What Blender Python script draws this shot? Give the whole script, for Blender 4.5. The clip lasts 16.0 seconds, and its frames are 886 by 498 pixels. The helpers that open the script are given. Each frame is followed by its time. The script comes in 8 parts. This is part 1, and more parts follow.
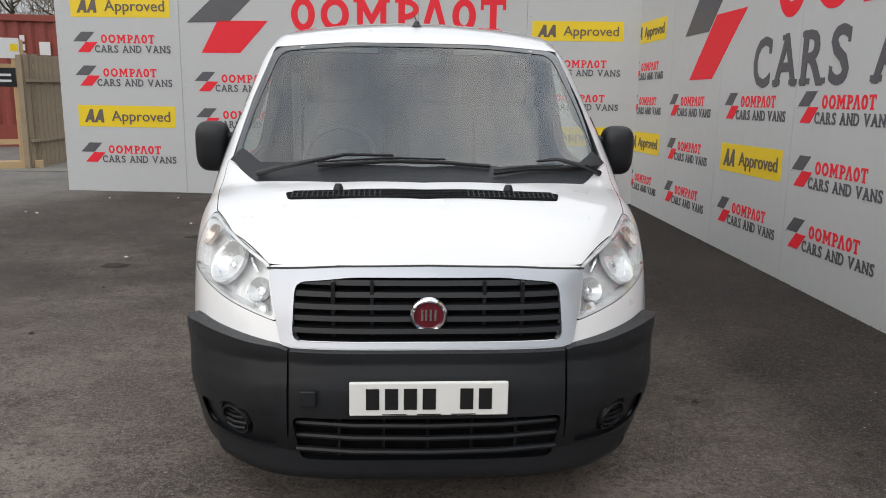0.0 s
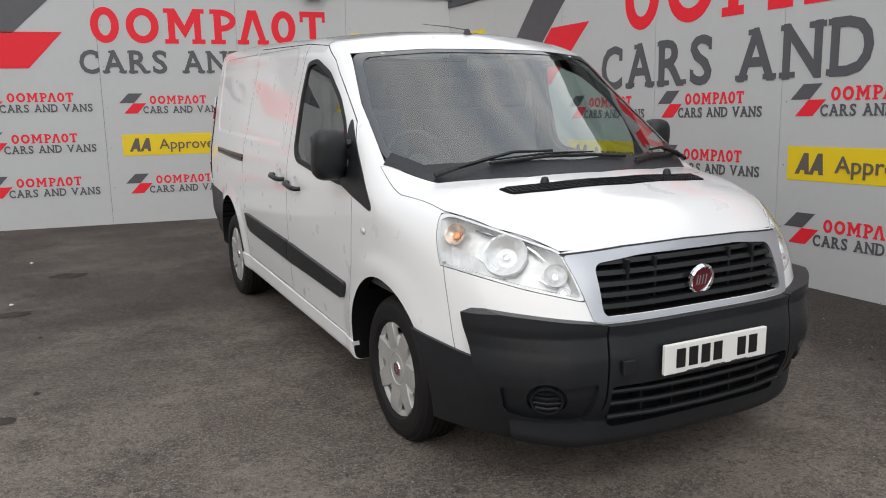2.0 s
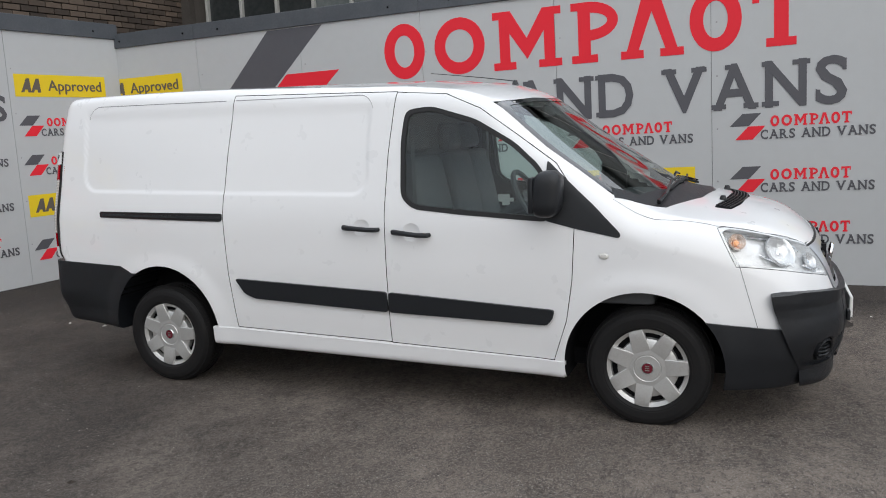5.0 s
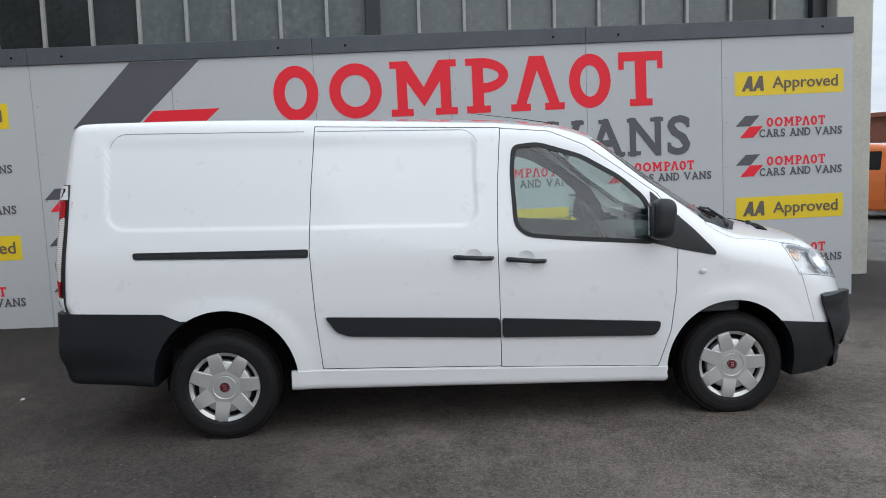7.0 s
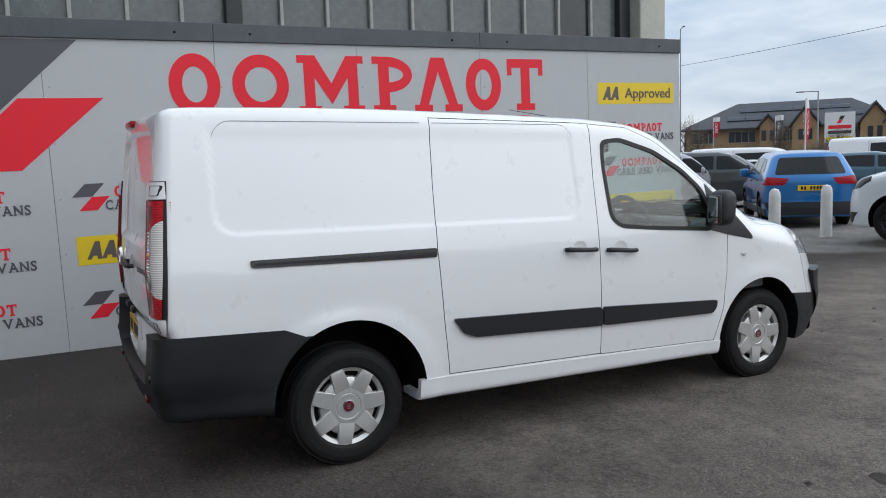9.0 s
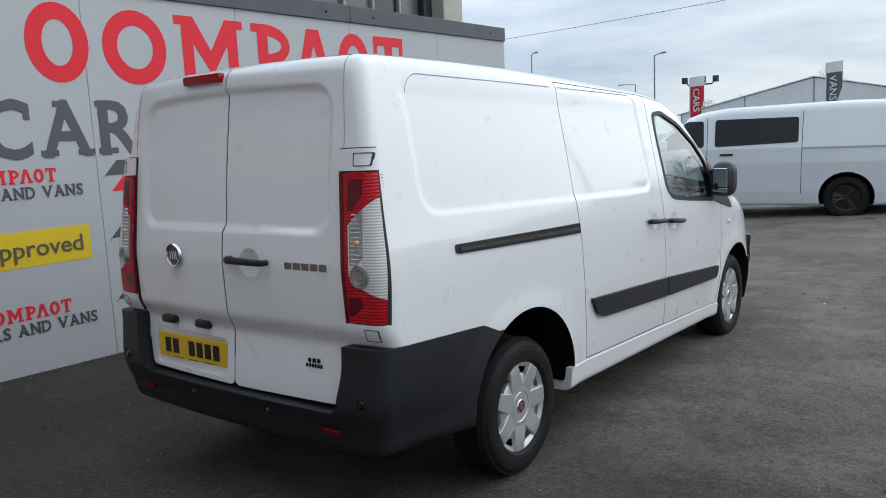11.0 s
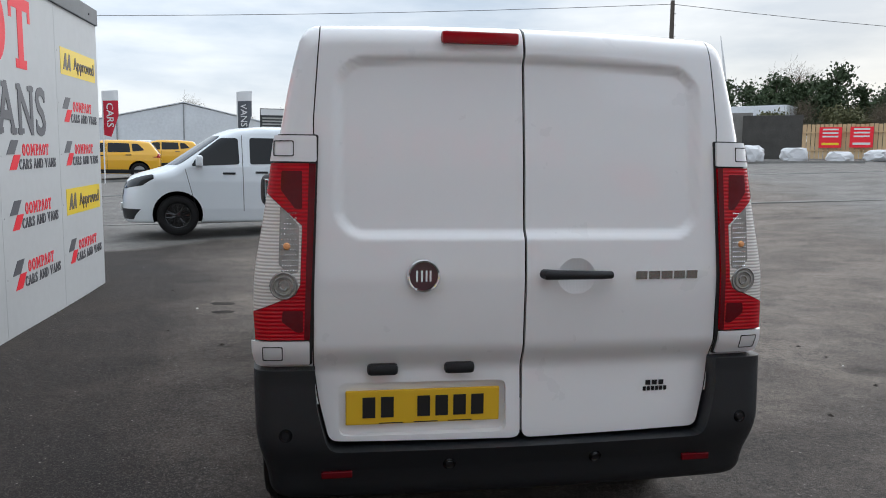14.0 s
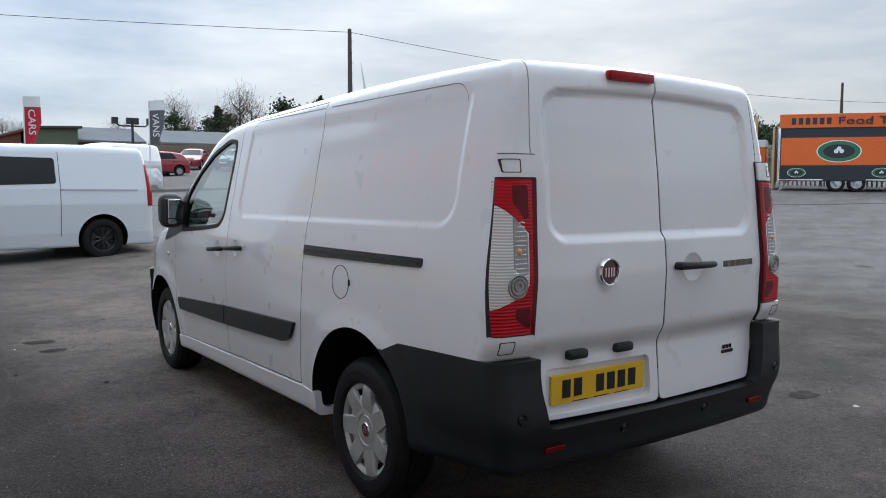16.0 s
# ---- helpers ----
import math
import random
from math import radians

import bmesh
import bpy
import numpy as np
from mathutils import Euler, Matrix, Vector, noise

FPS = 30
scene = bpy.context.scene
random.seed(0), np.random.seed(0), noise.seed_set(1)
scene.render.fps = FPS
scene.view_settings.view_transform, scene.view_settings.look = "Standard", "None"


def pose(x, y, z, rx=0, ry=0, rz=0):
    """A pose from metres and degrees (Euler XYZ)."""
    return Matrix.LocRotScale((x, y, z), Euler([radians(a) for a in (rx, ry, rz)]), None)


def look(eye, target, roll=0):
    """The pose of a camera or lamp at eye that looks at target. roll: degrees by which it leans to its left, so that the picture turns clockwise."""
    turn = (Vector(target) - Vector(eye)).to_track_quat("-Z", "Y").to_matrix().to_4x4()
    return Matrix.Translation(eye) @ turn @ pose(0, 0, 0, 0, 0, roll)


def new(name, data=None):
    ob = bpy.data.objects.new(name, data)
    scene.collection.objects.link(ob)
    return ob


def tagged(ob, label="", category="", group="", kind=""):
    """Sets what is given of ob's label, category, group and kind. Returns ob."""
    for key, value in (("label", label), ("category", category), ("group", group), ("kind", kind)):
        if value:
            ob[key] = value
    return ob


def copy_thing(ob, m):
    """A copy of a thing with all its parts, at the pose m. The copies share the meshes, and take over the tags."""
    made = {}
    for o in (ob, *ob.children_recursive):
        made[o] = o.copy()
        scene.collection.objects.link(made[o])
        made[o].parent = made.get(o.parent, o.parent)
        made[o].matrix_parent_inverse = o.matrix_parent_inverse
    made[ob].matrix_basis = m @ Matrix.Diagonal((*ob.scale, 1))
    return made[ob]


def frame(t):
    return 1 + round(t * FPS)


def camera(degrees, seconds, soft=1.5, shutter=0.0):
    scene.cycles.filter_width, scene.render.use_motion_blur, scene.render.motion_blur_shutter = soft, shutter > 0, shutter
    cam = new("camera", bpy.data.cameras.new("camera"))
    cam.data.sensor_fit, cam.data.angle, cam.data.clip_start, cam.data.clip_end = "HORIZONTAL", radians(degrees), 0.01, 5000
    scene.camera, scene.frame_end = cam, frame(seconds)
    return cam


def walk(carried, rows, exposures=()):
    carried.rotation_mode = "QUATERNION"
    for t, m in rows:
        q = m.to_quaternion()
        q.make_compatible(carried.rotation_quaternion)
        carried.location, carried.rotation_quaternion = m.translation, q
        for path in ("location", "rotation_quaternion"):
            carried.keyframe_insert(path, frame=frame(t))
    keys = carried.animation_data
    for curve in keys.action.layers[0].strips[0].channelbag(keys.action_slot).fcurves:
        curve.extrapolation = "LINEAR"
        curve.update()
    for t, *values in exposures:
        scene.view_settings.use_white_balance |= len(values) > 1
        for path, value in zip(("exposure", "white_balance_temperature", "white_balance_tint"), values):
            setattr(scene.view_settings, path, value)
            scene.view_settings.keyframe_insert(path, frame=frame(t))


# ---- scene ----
cam = camera(58.9, 16.0, soft=1.0)
PATH = [
    (0, (-0.114, -4.981, 1.562), (0.009, -3.026, 1.153), 0.90),
    (0.5, (-0.524, -4.988, 1.558), (-0.264, -3.046, 1.159), 0.50),
    (1, (-0.986, -4.857, 1.522), (-0.533, -2.950, 1.128), -0.10),
    (1.5, (-1.563, -4.748, 1.506), (-0.893, -2.903, 1.120), -0.55),
    (2, (-2.206, -4.640, 1.498), (-1.317, -2.888, 1.127), -0.80),
    (2.5, (-2.838, -4.396, 1.506), (-1.724, -2.772, 1.153), -0.90),
    (3, (-3.392, -4.066, 1.500), (-2.077, -2.595, 1.174), -1.00),
    (3.5, (-3.867, -3.617, 1.498), (-2.371, -2.323, 1.201), -1.10),
    (4, (-4.315, -3.138, 1.508), (-2.669, -2.034, 1.242), -1.25),
    (4.5, (-4.654, -2.598, 1.593), (-2.902, -1.678, 1.309), -1.95),
    (4.7, (-4.774, -2.393, 1.625), (-2.989, -1.544, 1.326), -2.25),
    (6.8, (-5.546, 0.239, 1.583), (-3.557, 0.203, 1.379), -1.7),
    (7, (-5.56, 0.505, 1.59), (-3.574, 0.386, 1.387), -1.7),
    (7.5, (-5.478, 1.151, 1.58), (-3.515, 0.826, 1.378), -1.6),
    (8, (-5.326, 1.795, 1.57), (-3.407, 1.269, 1.368), -1.6),
    (8.5, (-5.106, 2.413, 1.568), (-3.253, 1.69, 1.364), -1.5),
    (9, (-4.773, 2.969, 1.588), (-3.005, 2.057, 1.379), -1.8),
    (9.5, (-4.367, 3.509, 1.606), (-2.711, 2.409, 1.387), -1.9),
    (10, (-3.872, 3.952, 1.596), (-2.349, 2.676, 1.368), -2.1),
    (10.2, (-3.656, 4.115, 1.576), (-2.193, 2.771, 1.342), -2.1),
    (12.3, (-1.3, 5.087, 1.526), (-0.639, 3.215, 1.282), -1.7),
    (12.5, (-1.064, 5.129, 1.528), (-0.508, 3.223, 1.289), -1.4),
    (13, (-0.488, 5.114, 1.506), (-0.205, 3.149, 1.269), -0.7),
    (13.5, (0.116, 5.071, 1.485), (0.1, 3.084, 1.257), 0.0),
    (14, (0.699, 5.019, 1.476), (0.369, 3.058, 1.257), 0.7),
    (14.5, (1.255, 4.893, 1.451), (0.628, 3.004, 1.256), 0.8),
    (15, (1.763, 4.777, 1.47), (0.897, 2.986, 1.269), 0.7),
    (15.5, (2.208, 4.678, 1.464), (1.169, 2.979, 1.273), 0.6),
    (16, (2.604, 4.65, 1.442), (1.465, 3.014, 1.281), 0.3),
]
walk(cam, [(t, look(eye, target, roll)) for t, eye, target, roll in PATH],
     exposures=[(0, .53, 6850, 10), (4, .54, 6700, 10), (7, .48, 6220, 8), (9, .44, 6150, 8), (10.2, .44, 6050, 6), (12.5, .66, 6080, 7), (14, .72, 6260, 8), (16, .62, 6000, 8)])

# ---- sky and sun ----
world = bpy.data.worlds.new("overcast_sky")
scene.world = world
world.use_nodes = True
SUN_EL, SUN_AZ = 29, 225
wn, wl = world.node_tree.nodes, world.node_tree.links
sky = wn.new("ShaderNodeTexSky")
sky.sky_type, sky.sun_disc = "NISHITA", False
sky.sun_elevation, sky.sun_rotation = radians(SUN_EL), radians(SUN_AZ)
sky.air_density, sky.dust_density = 1.0, 2.0
wco = wn.new("ShaderNodeTexCoord")
wmap = wn.new("ShaderNodeMapping")
wmap.inputs["Scale"].default_value = (1.6, 1.6, 7.0)
wl.new(wco.outputs["Generated"], wmap.inputs[0])
cloud = wn.new("ShaderNodeTexNoise")
cloud.inputs["Scale"].default_value, cloud.inputs["Detail"].default_value = 1.9, 7
cloud.inputs["Roughness"].default_value = 0.55
wl.new(wmap.outputs[0], cloud.inputs["Vector"])
cramp = wn.new("ShaderNodeValToRGB")
cramp.color_ramp.elements[0].position, cramp.color_ramp.elements[0].color = 0.36, (5.2, 6.0, 7.1, 1)
cramp.color_ramp.elements[1].position, cramp.color_ramp.elements[1].color = 0.64, (9.2, 9.4, 9.7, 1)
wl.new(cloud.outputs["Fac"], cramp.inputs[0])
wmix = wn.new("ShaderNodeMix")
wmix.data_type = "RGBA"
wmix.inputs["Factor"].default_value = 0.9
wl.new(sky.outputs[0], wmix.inputs["A"])
# an overcast sky grows brighter towards the zenith
wsep = wn.new("ShaderNodeSeparateXYZ")
wl.new(wco.outputs["Generated"], wsep.inputs[0])
wrise = wn.new("ShaderNodeMapRange")
wrise.inputs["To Min"].default_value, wrise.inputs["To Max"].default_value = 0.58, 1.22
wl.new(wsep.outputs["Z"], wrise.inputs["Value"])
wmul = wn.new("ShaderNodeVectorMath")
wmul.operation = "SCALE"
# the cloud is thinner to the east
weast = wn.new("ShaderNodeMapRange")
weast.inputs["From Min"].default_value, weast.inputs["To Min"].default_value, weast.inputs["To Max"].default_value = -1, 0.62, 1.32
wl.new(wsep.outputs["X"], weast.inputs["Value"])
wboth = wn.new("ShaderNodeMath")
wboth.operation = "MULTIPLY"
wl.new(wrise.outputs[0], wboth.inputs[0]), wl.new(weast.outputs[0], wboth.inputs[1])
wl.new(cramp.outputs[0], wmul.inputs[0]), wl.new(wboth.outputs[0], wmul.inputs["Scale"])
wl.new(wmul.outputs[0], wmix.inputs["B"])
wl.new(wmix.outputs["Result"], wn["Background"].inputs["Color"])
wn["Background"].inputs["Strength"].default_value = 0.10

sun = new("sun", bpy.data.lights.new("sun", "SUN"))
sun.data.energy, sun.data.angle, sun.data.color = 1.30, radians(90), (1, 0.985, 0.97)
sun.matrix_basis = look((-9.5, -9.5, 7.5), (0, 0, 0))


# ---- materials ----
def material(name, color, rough=0.5, metal=0.0, coat=0.0, vary=0.0, scale=3.0, bump=0.0, bump_scale=80.0, spec=0.5, alt=None):
    """A principled material; vary: mottling between the colour and alt (or a darker tone) at two scales; bump: fine relief."""
    m = bpy.data.materials.new(name)
    m.use_nodes = True
    n, l = m.node_tree.nodes, m.node_tree.links
    p = n["Principled BSDF"]
    p.inputs["Base Color"].default_value = (*color, 1)
    p.inputs["Roughness"].default_value, p.inputs["Metallic"].default_value = rough, metal
    p.inputs["Coat Weight"].default_value, p.inputs["Coat Roughness"].default_value = coat, 0.04
    p.inputs["Specular IOR Level"].default_value = spec
    if vary or bump:
        co = n.new("ShaderNodeTexCoord")
    if vary:
        a, b = n.new("ShaderNodeTexNoise"), n.new("ShaderNodeTexNoise")
        a.inputs["Scale"].default_value, b.inputs["Scale"].default_value = scale, scale * 11
        a.inputs["Detail"].default_value, b.inputs["Detail"].default_value = 5, 4
        l.new(co.outputs["Object"], a.inputs["Vector"]), l.new(co.outputs["Object"], b.inputs["Vector"])
        add = n.new("ShaderNodeMath")
        add.operation = "MULTIPLY"
        l.new(a.outputs["Fac"], add.inputs[0]), l.new(b.outputs["Fac"], add.inputs[1])
        r = n.new("ShaderNodeMapRange")
        r.inputs["From Min"].default_value, r.inputs["From Max"].default_value = 0.12, 0.40
        r.inputs["To Min"].default_value, r.inputs["To Max"].default_value = 0, vary
        l.new(add.outputs[0], r.inputs["Value"])
        mix = n.new("ShaderNodeMix")
        mix.data_type = "RGBA"
        mix.inputs["A"].default_value = (*color, 1)
        mix.inputs["B"].default_value = (*(alt or [c * 0.4 for c in color]), 1)
        l.new(r.outputs[0], mix.inputs["Factor"])
        l.new(mix.outputs["Result"], p.inputs["Base Color"])
        rr = n.new("ShaderNodeMapRange")
        rr.inputs["To Min"].default_value, rr.inputs["To Max"].default_value = max(0.02, rough - 0.1), min(1, rough + 0.12)
        l.new(b.outputs["Fac"], rr.inputs["Value"])
        l.new(rr.outputs[0], p.inputs["Roughness"])
    if bump:
        c = n.new("ShaderNodeTexNoise")
        c.inputs["Scale"].default_value, c.inputs["Detail"].default_value = bump_scale, 3
        l.new(co.outputs["Object"], c.inputs["Vector"])
        bp = n.new("ShaderNodeBump")
        bp.inputs["Strength"].default_value, bp.inputs["Distance"].default_value = bump, 0.01
        l.new(c.outputs["Fac"], bp.inputs["Height"])
        l.new(bp.outputs[0], p.inputs["Normal"])
    return m


def glass(name, tint=(0.85, 0.93, 0.9), rough=0.0, gloss=0.05):
    """Thin pane: clear, tinted body with a fresnel gloss on it."""
    m = bpy.data.materials.new(name)
    m.use_nodes = True
    n, l = m.node_tree.nodes, m.node_tree.links
    n.remove(n["Principled BSDF"])
    t, g, w, k, f, x = (n.new("ShaderNode" + k) for k in ("BsdfTransparent", "BsdfGlossy", "LayerWeight", "Math", "MapRange", "MixShader"))
    t.inputs["Color"].default_value = (*tint, 1)
    g.inputs["Roughness"].default_value = rough
    w.inputs["Blend"].default_value = 0.5
    k.operation, k.inputs[1].default_value = "POWER", 3.1
    l.new(w.outputs["Facing"], k.inputs[0]), l.new(k.outputs[0], f.inputs["Value"])
    f.inputs["To Min"].default_value, f.inputs["To Max"].default_value = gloss, 0.95
    l.new(f.outputs[0], x.inputs[0]), l.new(t.outputs[0], x.inputs[1]), l.new(g.outputs[0], x.inputs[2])
    l.new(x.outputs[0], n["Material Output"].inputs["Surface"])
    return m


WHITE = material("white_car_paint", (0.82, 0.825, 0.835), 0.30, coat=1.0, vary=0.02, scale=0.7, alt=(0.74, 0.735, 0.72))
WHITE_TRIM = material("white_trim_paint", (0.80, 0.805, 0.815), 0.35, coat=0.5)
INNER = material("dark_undercoat", (0.007, 0.007, 0.008), 0.9, spec=0.1)
BLACK = material("black_textured_plastic", (0.0090, 0.0108, 0.0140), 0.40, vary=0.5, scale=4, bump=0.2, bump_scale=500, spec=0.45, alt=(0.015, 0.016, 0.018))
GLOSS_BLACK = material("black_gloss_trim", (0.012, 0.012, 0.014), 0.2)
GRILLE = material("black_grille_plastic", (0.010, 0.011, 0.013), 0.38, spec=0.35)
FRIT = material("black_glass_border", (0.014, 0.016, 0.018), 0.08, coat=1.0, spec=0.9)
SILVER = material("silver_paint", (0.44, 0.46, 0.50), 0.32, metal=0.6, coat=0.6)
HUBCAP = material("silver_hubcap_plastic", (0.60, 0.60, 0.59), 0.34, metal=0.55, vary=0.35, scale=9, alt=(0.42, 0.41, 0.39))
DARK_CHROME = material("dark_chrome", (0.20, 0.19, 0.17), 0.25, metal=0.8)
CHROME = material("chrome", (0.82, 0.83, 0.85), 0.08, metal=1.0)
REFLECTOR = material("lamp_reflector", (0.84, 0.85, 0.86), 0.14, metal=0.6, vary=0.4, scale=30, bump=0.5, bump_scale=45, alt=(0.55, 0.55, 0.55))
TYRE = material("tyre_rubber", (0.010, 0.010, 0.011), 0.60, vary=0.4, scale=10, spec=0.20, alt=(0.022, 0.020, 0.018))
RUBBER = material("rubber_seal", (0.012, 0.012, 0.013), 0.6)
BADGE_DARK = material("badge_maroon", (0.055, 0.006, 0.014), 0.25, coat=0.6)
BADGE_RED = material("badge_dark_red", (0.14, 0.008, 0.020), 0.25, coat=0.6)
PLATE_WHITE = material("plate_white", (0.82, 0.82, 0.80), 0.35)
PLATE_YELLOW = material("plate_yellow", (0.80, 0.50, 0.02), 0.35)
PLATE_INK = material("plate_black_characters", (0.01, 0.01, 0.011), 0.4)
RED_LENS = material("red_lamp_lens", (0.36, 0.0015, 0.008), 0.16, vary=0.45, scale=25, spec=0.35, alt=(0.17, 0.001, 0.004))


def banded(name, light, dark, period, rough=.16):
    """A lens moulded in fine level bands, their light and shade coloured in."""
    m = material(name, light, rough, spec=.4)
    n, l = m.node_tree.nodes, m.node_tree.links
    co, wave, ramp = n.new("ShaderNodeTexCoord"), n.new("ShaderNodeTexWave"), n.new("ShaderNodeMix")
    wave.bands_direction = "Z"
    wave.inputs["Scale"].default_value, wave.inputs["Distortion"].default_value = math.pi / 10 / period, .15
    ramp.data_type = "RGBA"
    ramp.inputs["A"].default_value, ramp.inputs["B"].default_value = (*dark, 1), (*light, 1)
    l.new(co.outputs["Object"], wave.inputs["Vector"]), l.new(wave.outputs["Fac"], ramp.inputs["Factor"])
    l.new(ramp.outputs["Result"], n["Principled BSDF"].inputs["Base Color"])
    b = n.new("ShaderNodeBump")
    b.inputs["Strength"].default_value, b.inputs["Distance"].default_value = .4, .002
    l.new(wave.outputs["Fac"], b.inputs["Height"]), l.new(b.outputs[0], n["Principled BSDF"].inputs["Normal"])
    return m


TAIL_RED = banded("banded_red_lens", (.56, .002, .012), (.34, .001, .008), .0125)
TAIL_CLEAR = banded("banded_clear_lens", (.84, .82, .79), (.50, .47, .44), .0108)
# brighter than the lens: the ribs' edge highlights are put into the colour
RED_RIB = material("highlight_red_lens_ribs", (0.62, 0.012, 0.030), 0.2, spec=0.4)
CLEAR_LENS = material("clear_lamp_lens", (0.70, 0.69, 0.66), 0.15, coat=0.6, vary=0.4, scale=30, alt=(0.45, 0.43, 0.40))
HOUSING = material("lamp_housing_silver", (0.85, 0.86, 0.87), 0.18, metal=0.22, vary=0.6, scale=20, bump=0.8, bump_scale=22, alt=(0.42, 0.42, 0.43))
LAMP_GREY = material("lamp_grey_facets", (0.34, 0.33, 0.31), 0.2, coat=1.0, vary=0.6, scale=40, alt=(0.12, 0.11, 0.10))
RED_DARK = material("dark_red_lens", (0.13, 0.0015, 0.006), 0.14, vary=0.4, scale=25, spec=0.35)
AMBER_BOWL = material("pale_amber_bowl", (0.80, 0.68, 0.60), 0.2, metal=0.7)
AMBER = material("amber_lamp", (0.80, 0.36, 0.14), 0.2, coat=0.6)
CLEAR = bpy.data.materials.new("clear_inner_face")
CLEAR.use_nodes = True
CLEAR.node_tree.nodes.remove(CLEAR.node_tree.nodes["Principled BSDF"])
CLEAR.node_tree.links.new(CLEAR.node_tree.nodes.new("ShaderNodeBsdfTransparent").outputs[0], CLEAR.node_tree.nodes["Material Output"].inputs["Surface"])
GLASS = glass("window_glass", (0.78, 0.90, 0.86), gloss=0.09)
SCREEN = glass("windscreen_glass", (0.84, 0.93, 0.91), gloss=0.13)
LENS = glass("clear_headlamp_cover", (0.98, 0.99, 0.99), gloss=0.03)
DARK_GLASS = material("dark_tinted_glass", (0.010, 0.012, 0.014), 0.05, spec=0.32)
CABIN = material("grey_cabin_plastic", (0.055, 0.058, 0.062), 0.65, vary=0.3, scale=6)
SEAT = material("grey_seat_cloth", (0.10, 0.105, 0.115), 0.9, vary=0.5, scale=20)
CABIN_PALE = material("pale_cabin_lining", (0.58, 0.60, 0.58), 0.8)
MIRROR = material("mirror_glass", (0.75, 0.8, 0.82), 0.02, metal=1.0)

# ---- building tools ----
def link_mesh(name, me, mats, parent=None, label=""):
    mats = mats if isinstance(mats, (list, tuple)) else [mats]
    index = np.empty(len(me.polygons), int)
    me.polygons.foreach_get("material_index", index)
    me.materials.clear()
    for m in mats:
        me.materials.append(m)
    me.polygons.foreach_set("material_index", np.minimum(index, len(mats) - 1).tolist())
    ob = new(name, me)
    if parent:
        ob.parent = parent
    return tagged(ob, label)


def part(name, bm, mats, parent=None, label="", smooth=False):
    """Links a bmesh as one mesh object, under a thing or a part."""
    me = bpy.data.meshes.new(name)
    bmesh.ops.recalc_face_normals(bm, faces=bm.faces)
    bm.to_mesh(me)
    bm.free()
    if smooth:
        me.polygons.foreach_set("use_smooth", [True] * len(me.polygons))
        me.set_sharp_from_angle(angle=radians(35))
    return link_mesh(name, me, mats, parent, label)


def thing(name, label, category, m=None, group="", kind=""):
    ob = new(name)
    ob.empty_display_size = 0.2
    if m is not None:
        ob.matrix_basis = m
    return tagged(ob, label, category, group, kind)


def block(lo, hi, bevel=0.0, segments=2, bm=None, m=None):
    bm = bm or bmesh.new()
    lo, hi = Vector(lo), Vector(hi)
    made = bmesh.ops.create_cube(bm, size=1, matrix=(m or Matrix()) @ Matrix.Translation((lo + hi) / 2) @ Matrix.Diagonal((*(hi - lo), 1)))["verts"]
    if bevel:
        bmesh.ops.bevel(bm, geom=list({e for v in made for e in v.link_edges}), offset=bevel, segments=segments, affect="EDGES", profile=0.5)
    return bm


def lathe(profile, n=32, bm=None, m=None, arc=2 * math.pi):
    """Turns (radius, height) points round z; open ends stay open."""
    bm, m = bm or bmesh.new(), m or Matrix()
    full = arc > 6.28
    rings = []
    for i in range(n if full else n + 1):
        a = arc * i / n
        rings.append([bm.verts.new(m @ Vector((r * math.cos(a), r * math.sin(a), h))) for r, h in profile])
    for i in range(n):
        p, q = rings[i], rings[(i + 1) % len(rings)]
        for j in range(len(profile) - 1):
            bm.faces.new((p[j], q[j], q[j + 1], p[j + 1]))
    return bm


def tube(path, radius, n=8, bm=None):
    """A round bar along a list of points; radius: one number or one a point."""
    bm = bm or bmesh.new()
    pts = [Vector(p) for p in path]
    rad = radius if isinstance(radius, (list, tuple)) else [radius] * len(pts)
    rings = []
    for i, p in enumerate(pts):
        d = (pts[min(i + 1, len(pts) - 1)] - pts[max(i - 1, 0)]).normalized()
        u = d.orthogonal().normalized() if i == 0 else (u - d * u.dot(d)).normalized()
        v = d.cross(u)
        rings.append([bm.verts.new(p + rad[i] * (math.cos(a) * u + math.sin(a) * v)) for a in (2 * math.pi * k / n for k in range(n))])
    for a, b in zip(rings, rings[1:]):
        for k in range(n):
            bm.faces.new((a[k], a[(k + 1) % n], b[(k + 1) % n], b[k]))
    bm.faces.new(rings[0]), bm.faces.new(rings[-1])
    return bm


def rounded(outline, r, n=4):
    """The outline with its corners eased by about r."""
    out, k = [], len(outline)
    for i in range(k):
        p, a, b = (Vector(outline[j % k]) for j in (i, i - 1, i + 1))
        da, db = a - p, b - p
        ra, rb = min(r, da.length * 0.45), min(r, db.length * 0.45)
        s, e = p + da.normalized() * ra, p + db.normalized() * rb
        for j in range(n + 1):
            t = j / n
            out.append(tuple((1 - t) ** 2 * s + 2 * t * (1 - t) * p + t * t * e))
    return out


def grown(outline, d):
    """The outline pushed outwards by d."""
    k = len(outline)
    area = sum(outline[i][0] * outline[(i + 1) % k][1] - outline[(i + 1) % k][0] * outline[i][1] for i in range(k))
    s, out = (1 if area > 0 else -1), []
    for i in range(k):
        p, a, b = (Vector(outline[j % k]) for j in (i, i - 1, i + 1))
        u, v = (p - a).normalized(), (b - p).normalized()
        nu, nv = Vector((u.y, -u.x)) * s, Vector((v.y, -v.x)) * s
        w = nu + nv
        out.append(tuple(p + w * (d / max(0.3, w.dot(nu)))))
    return out


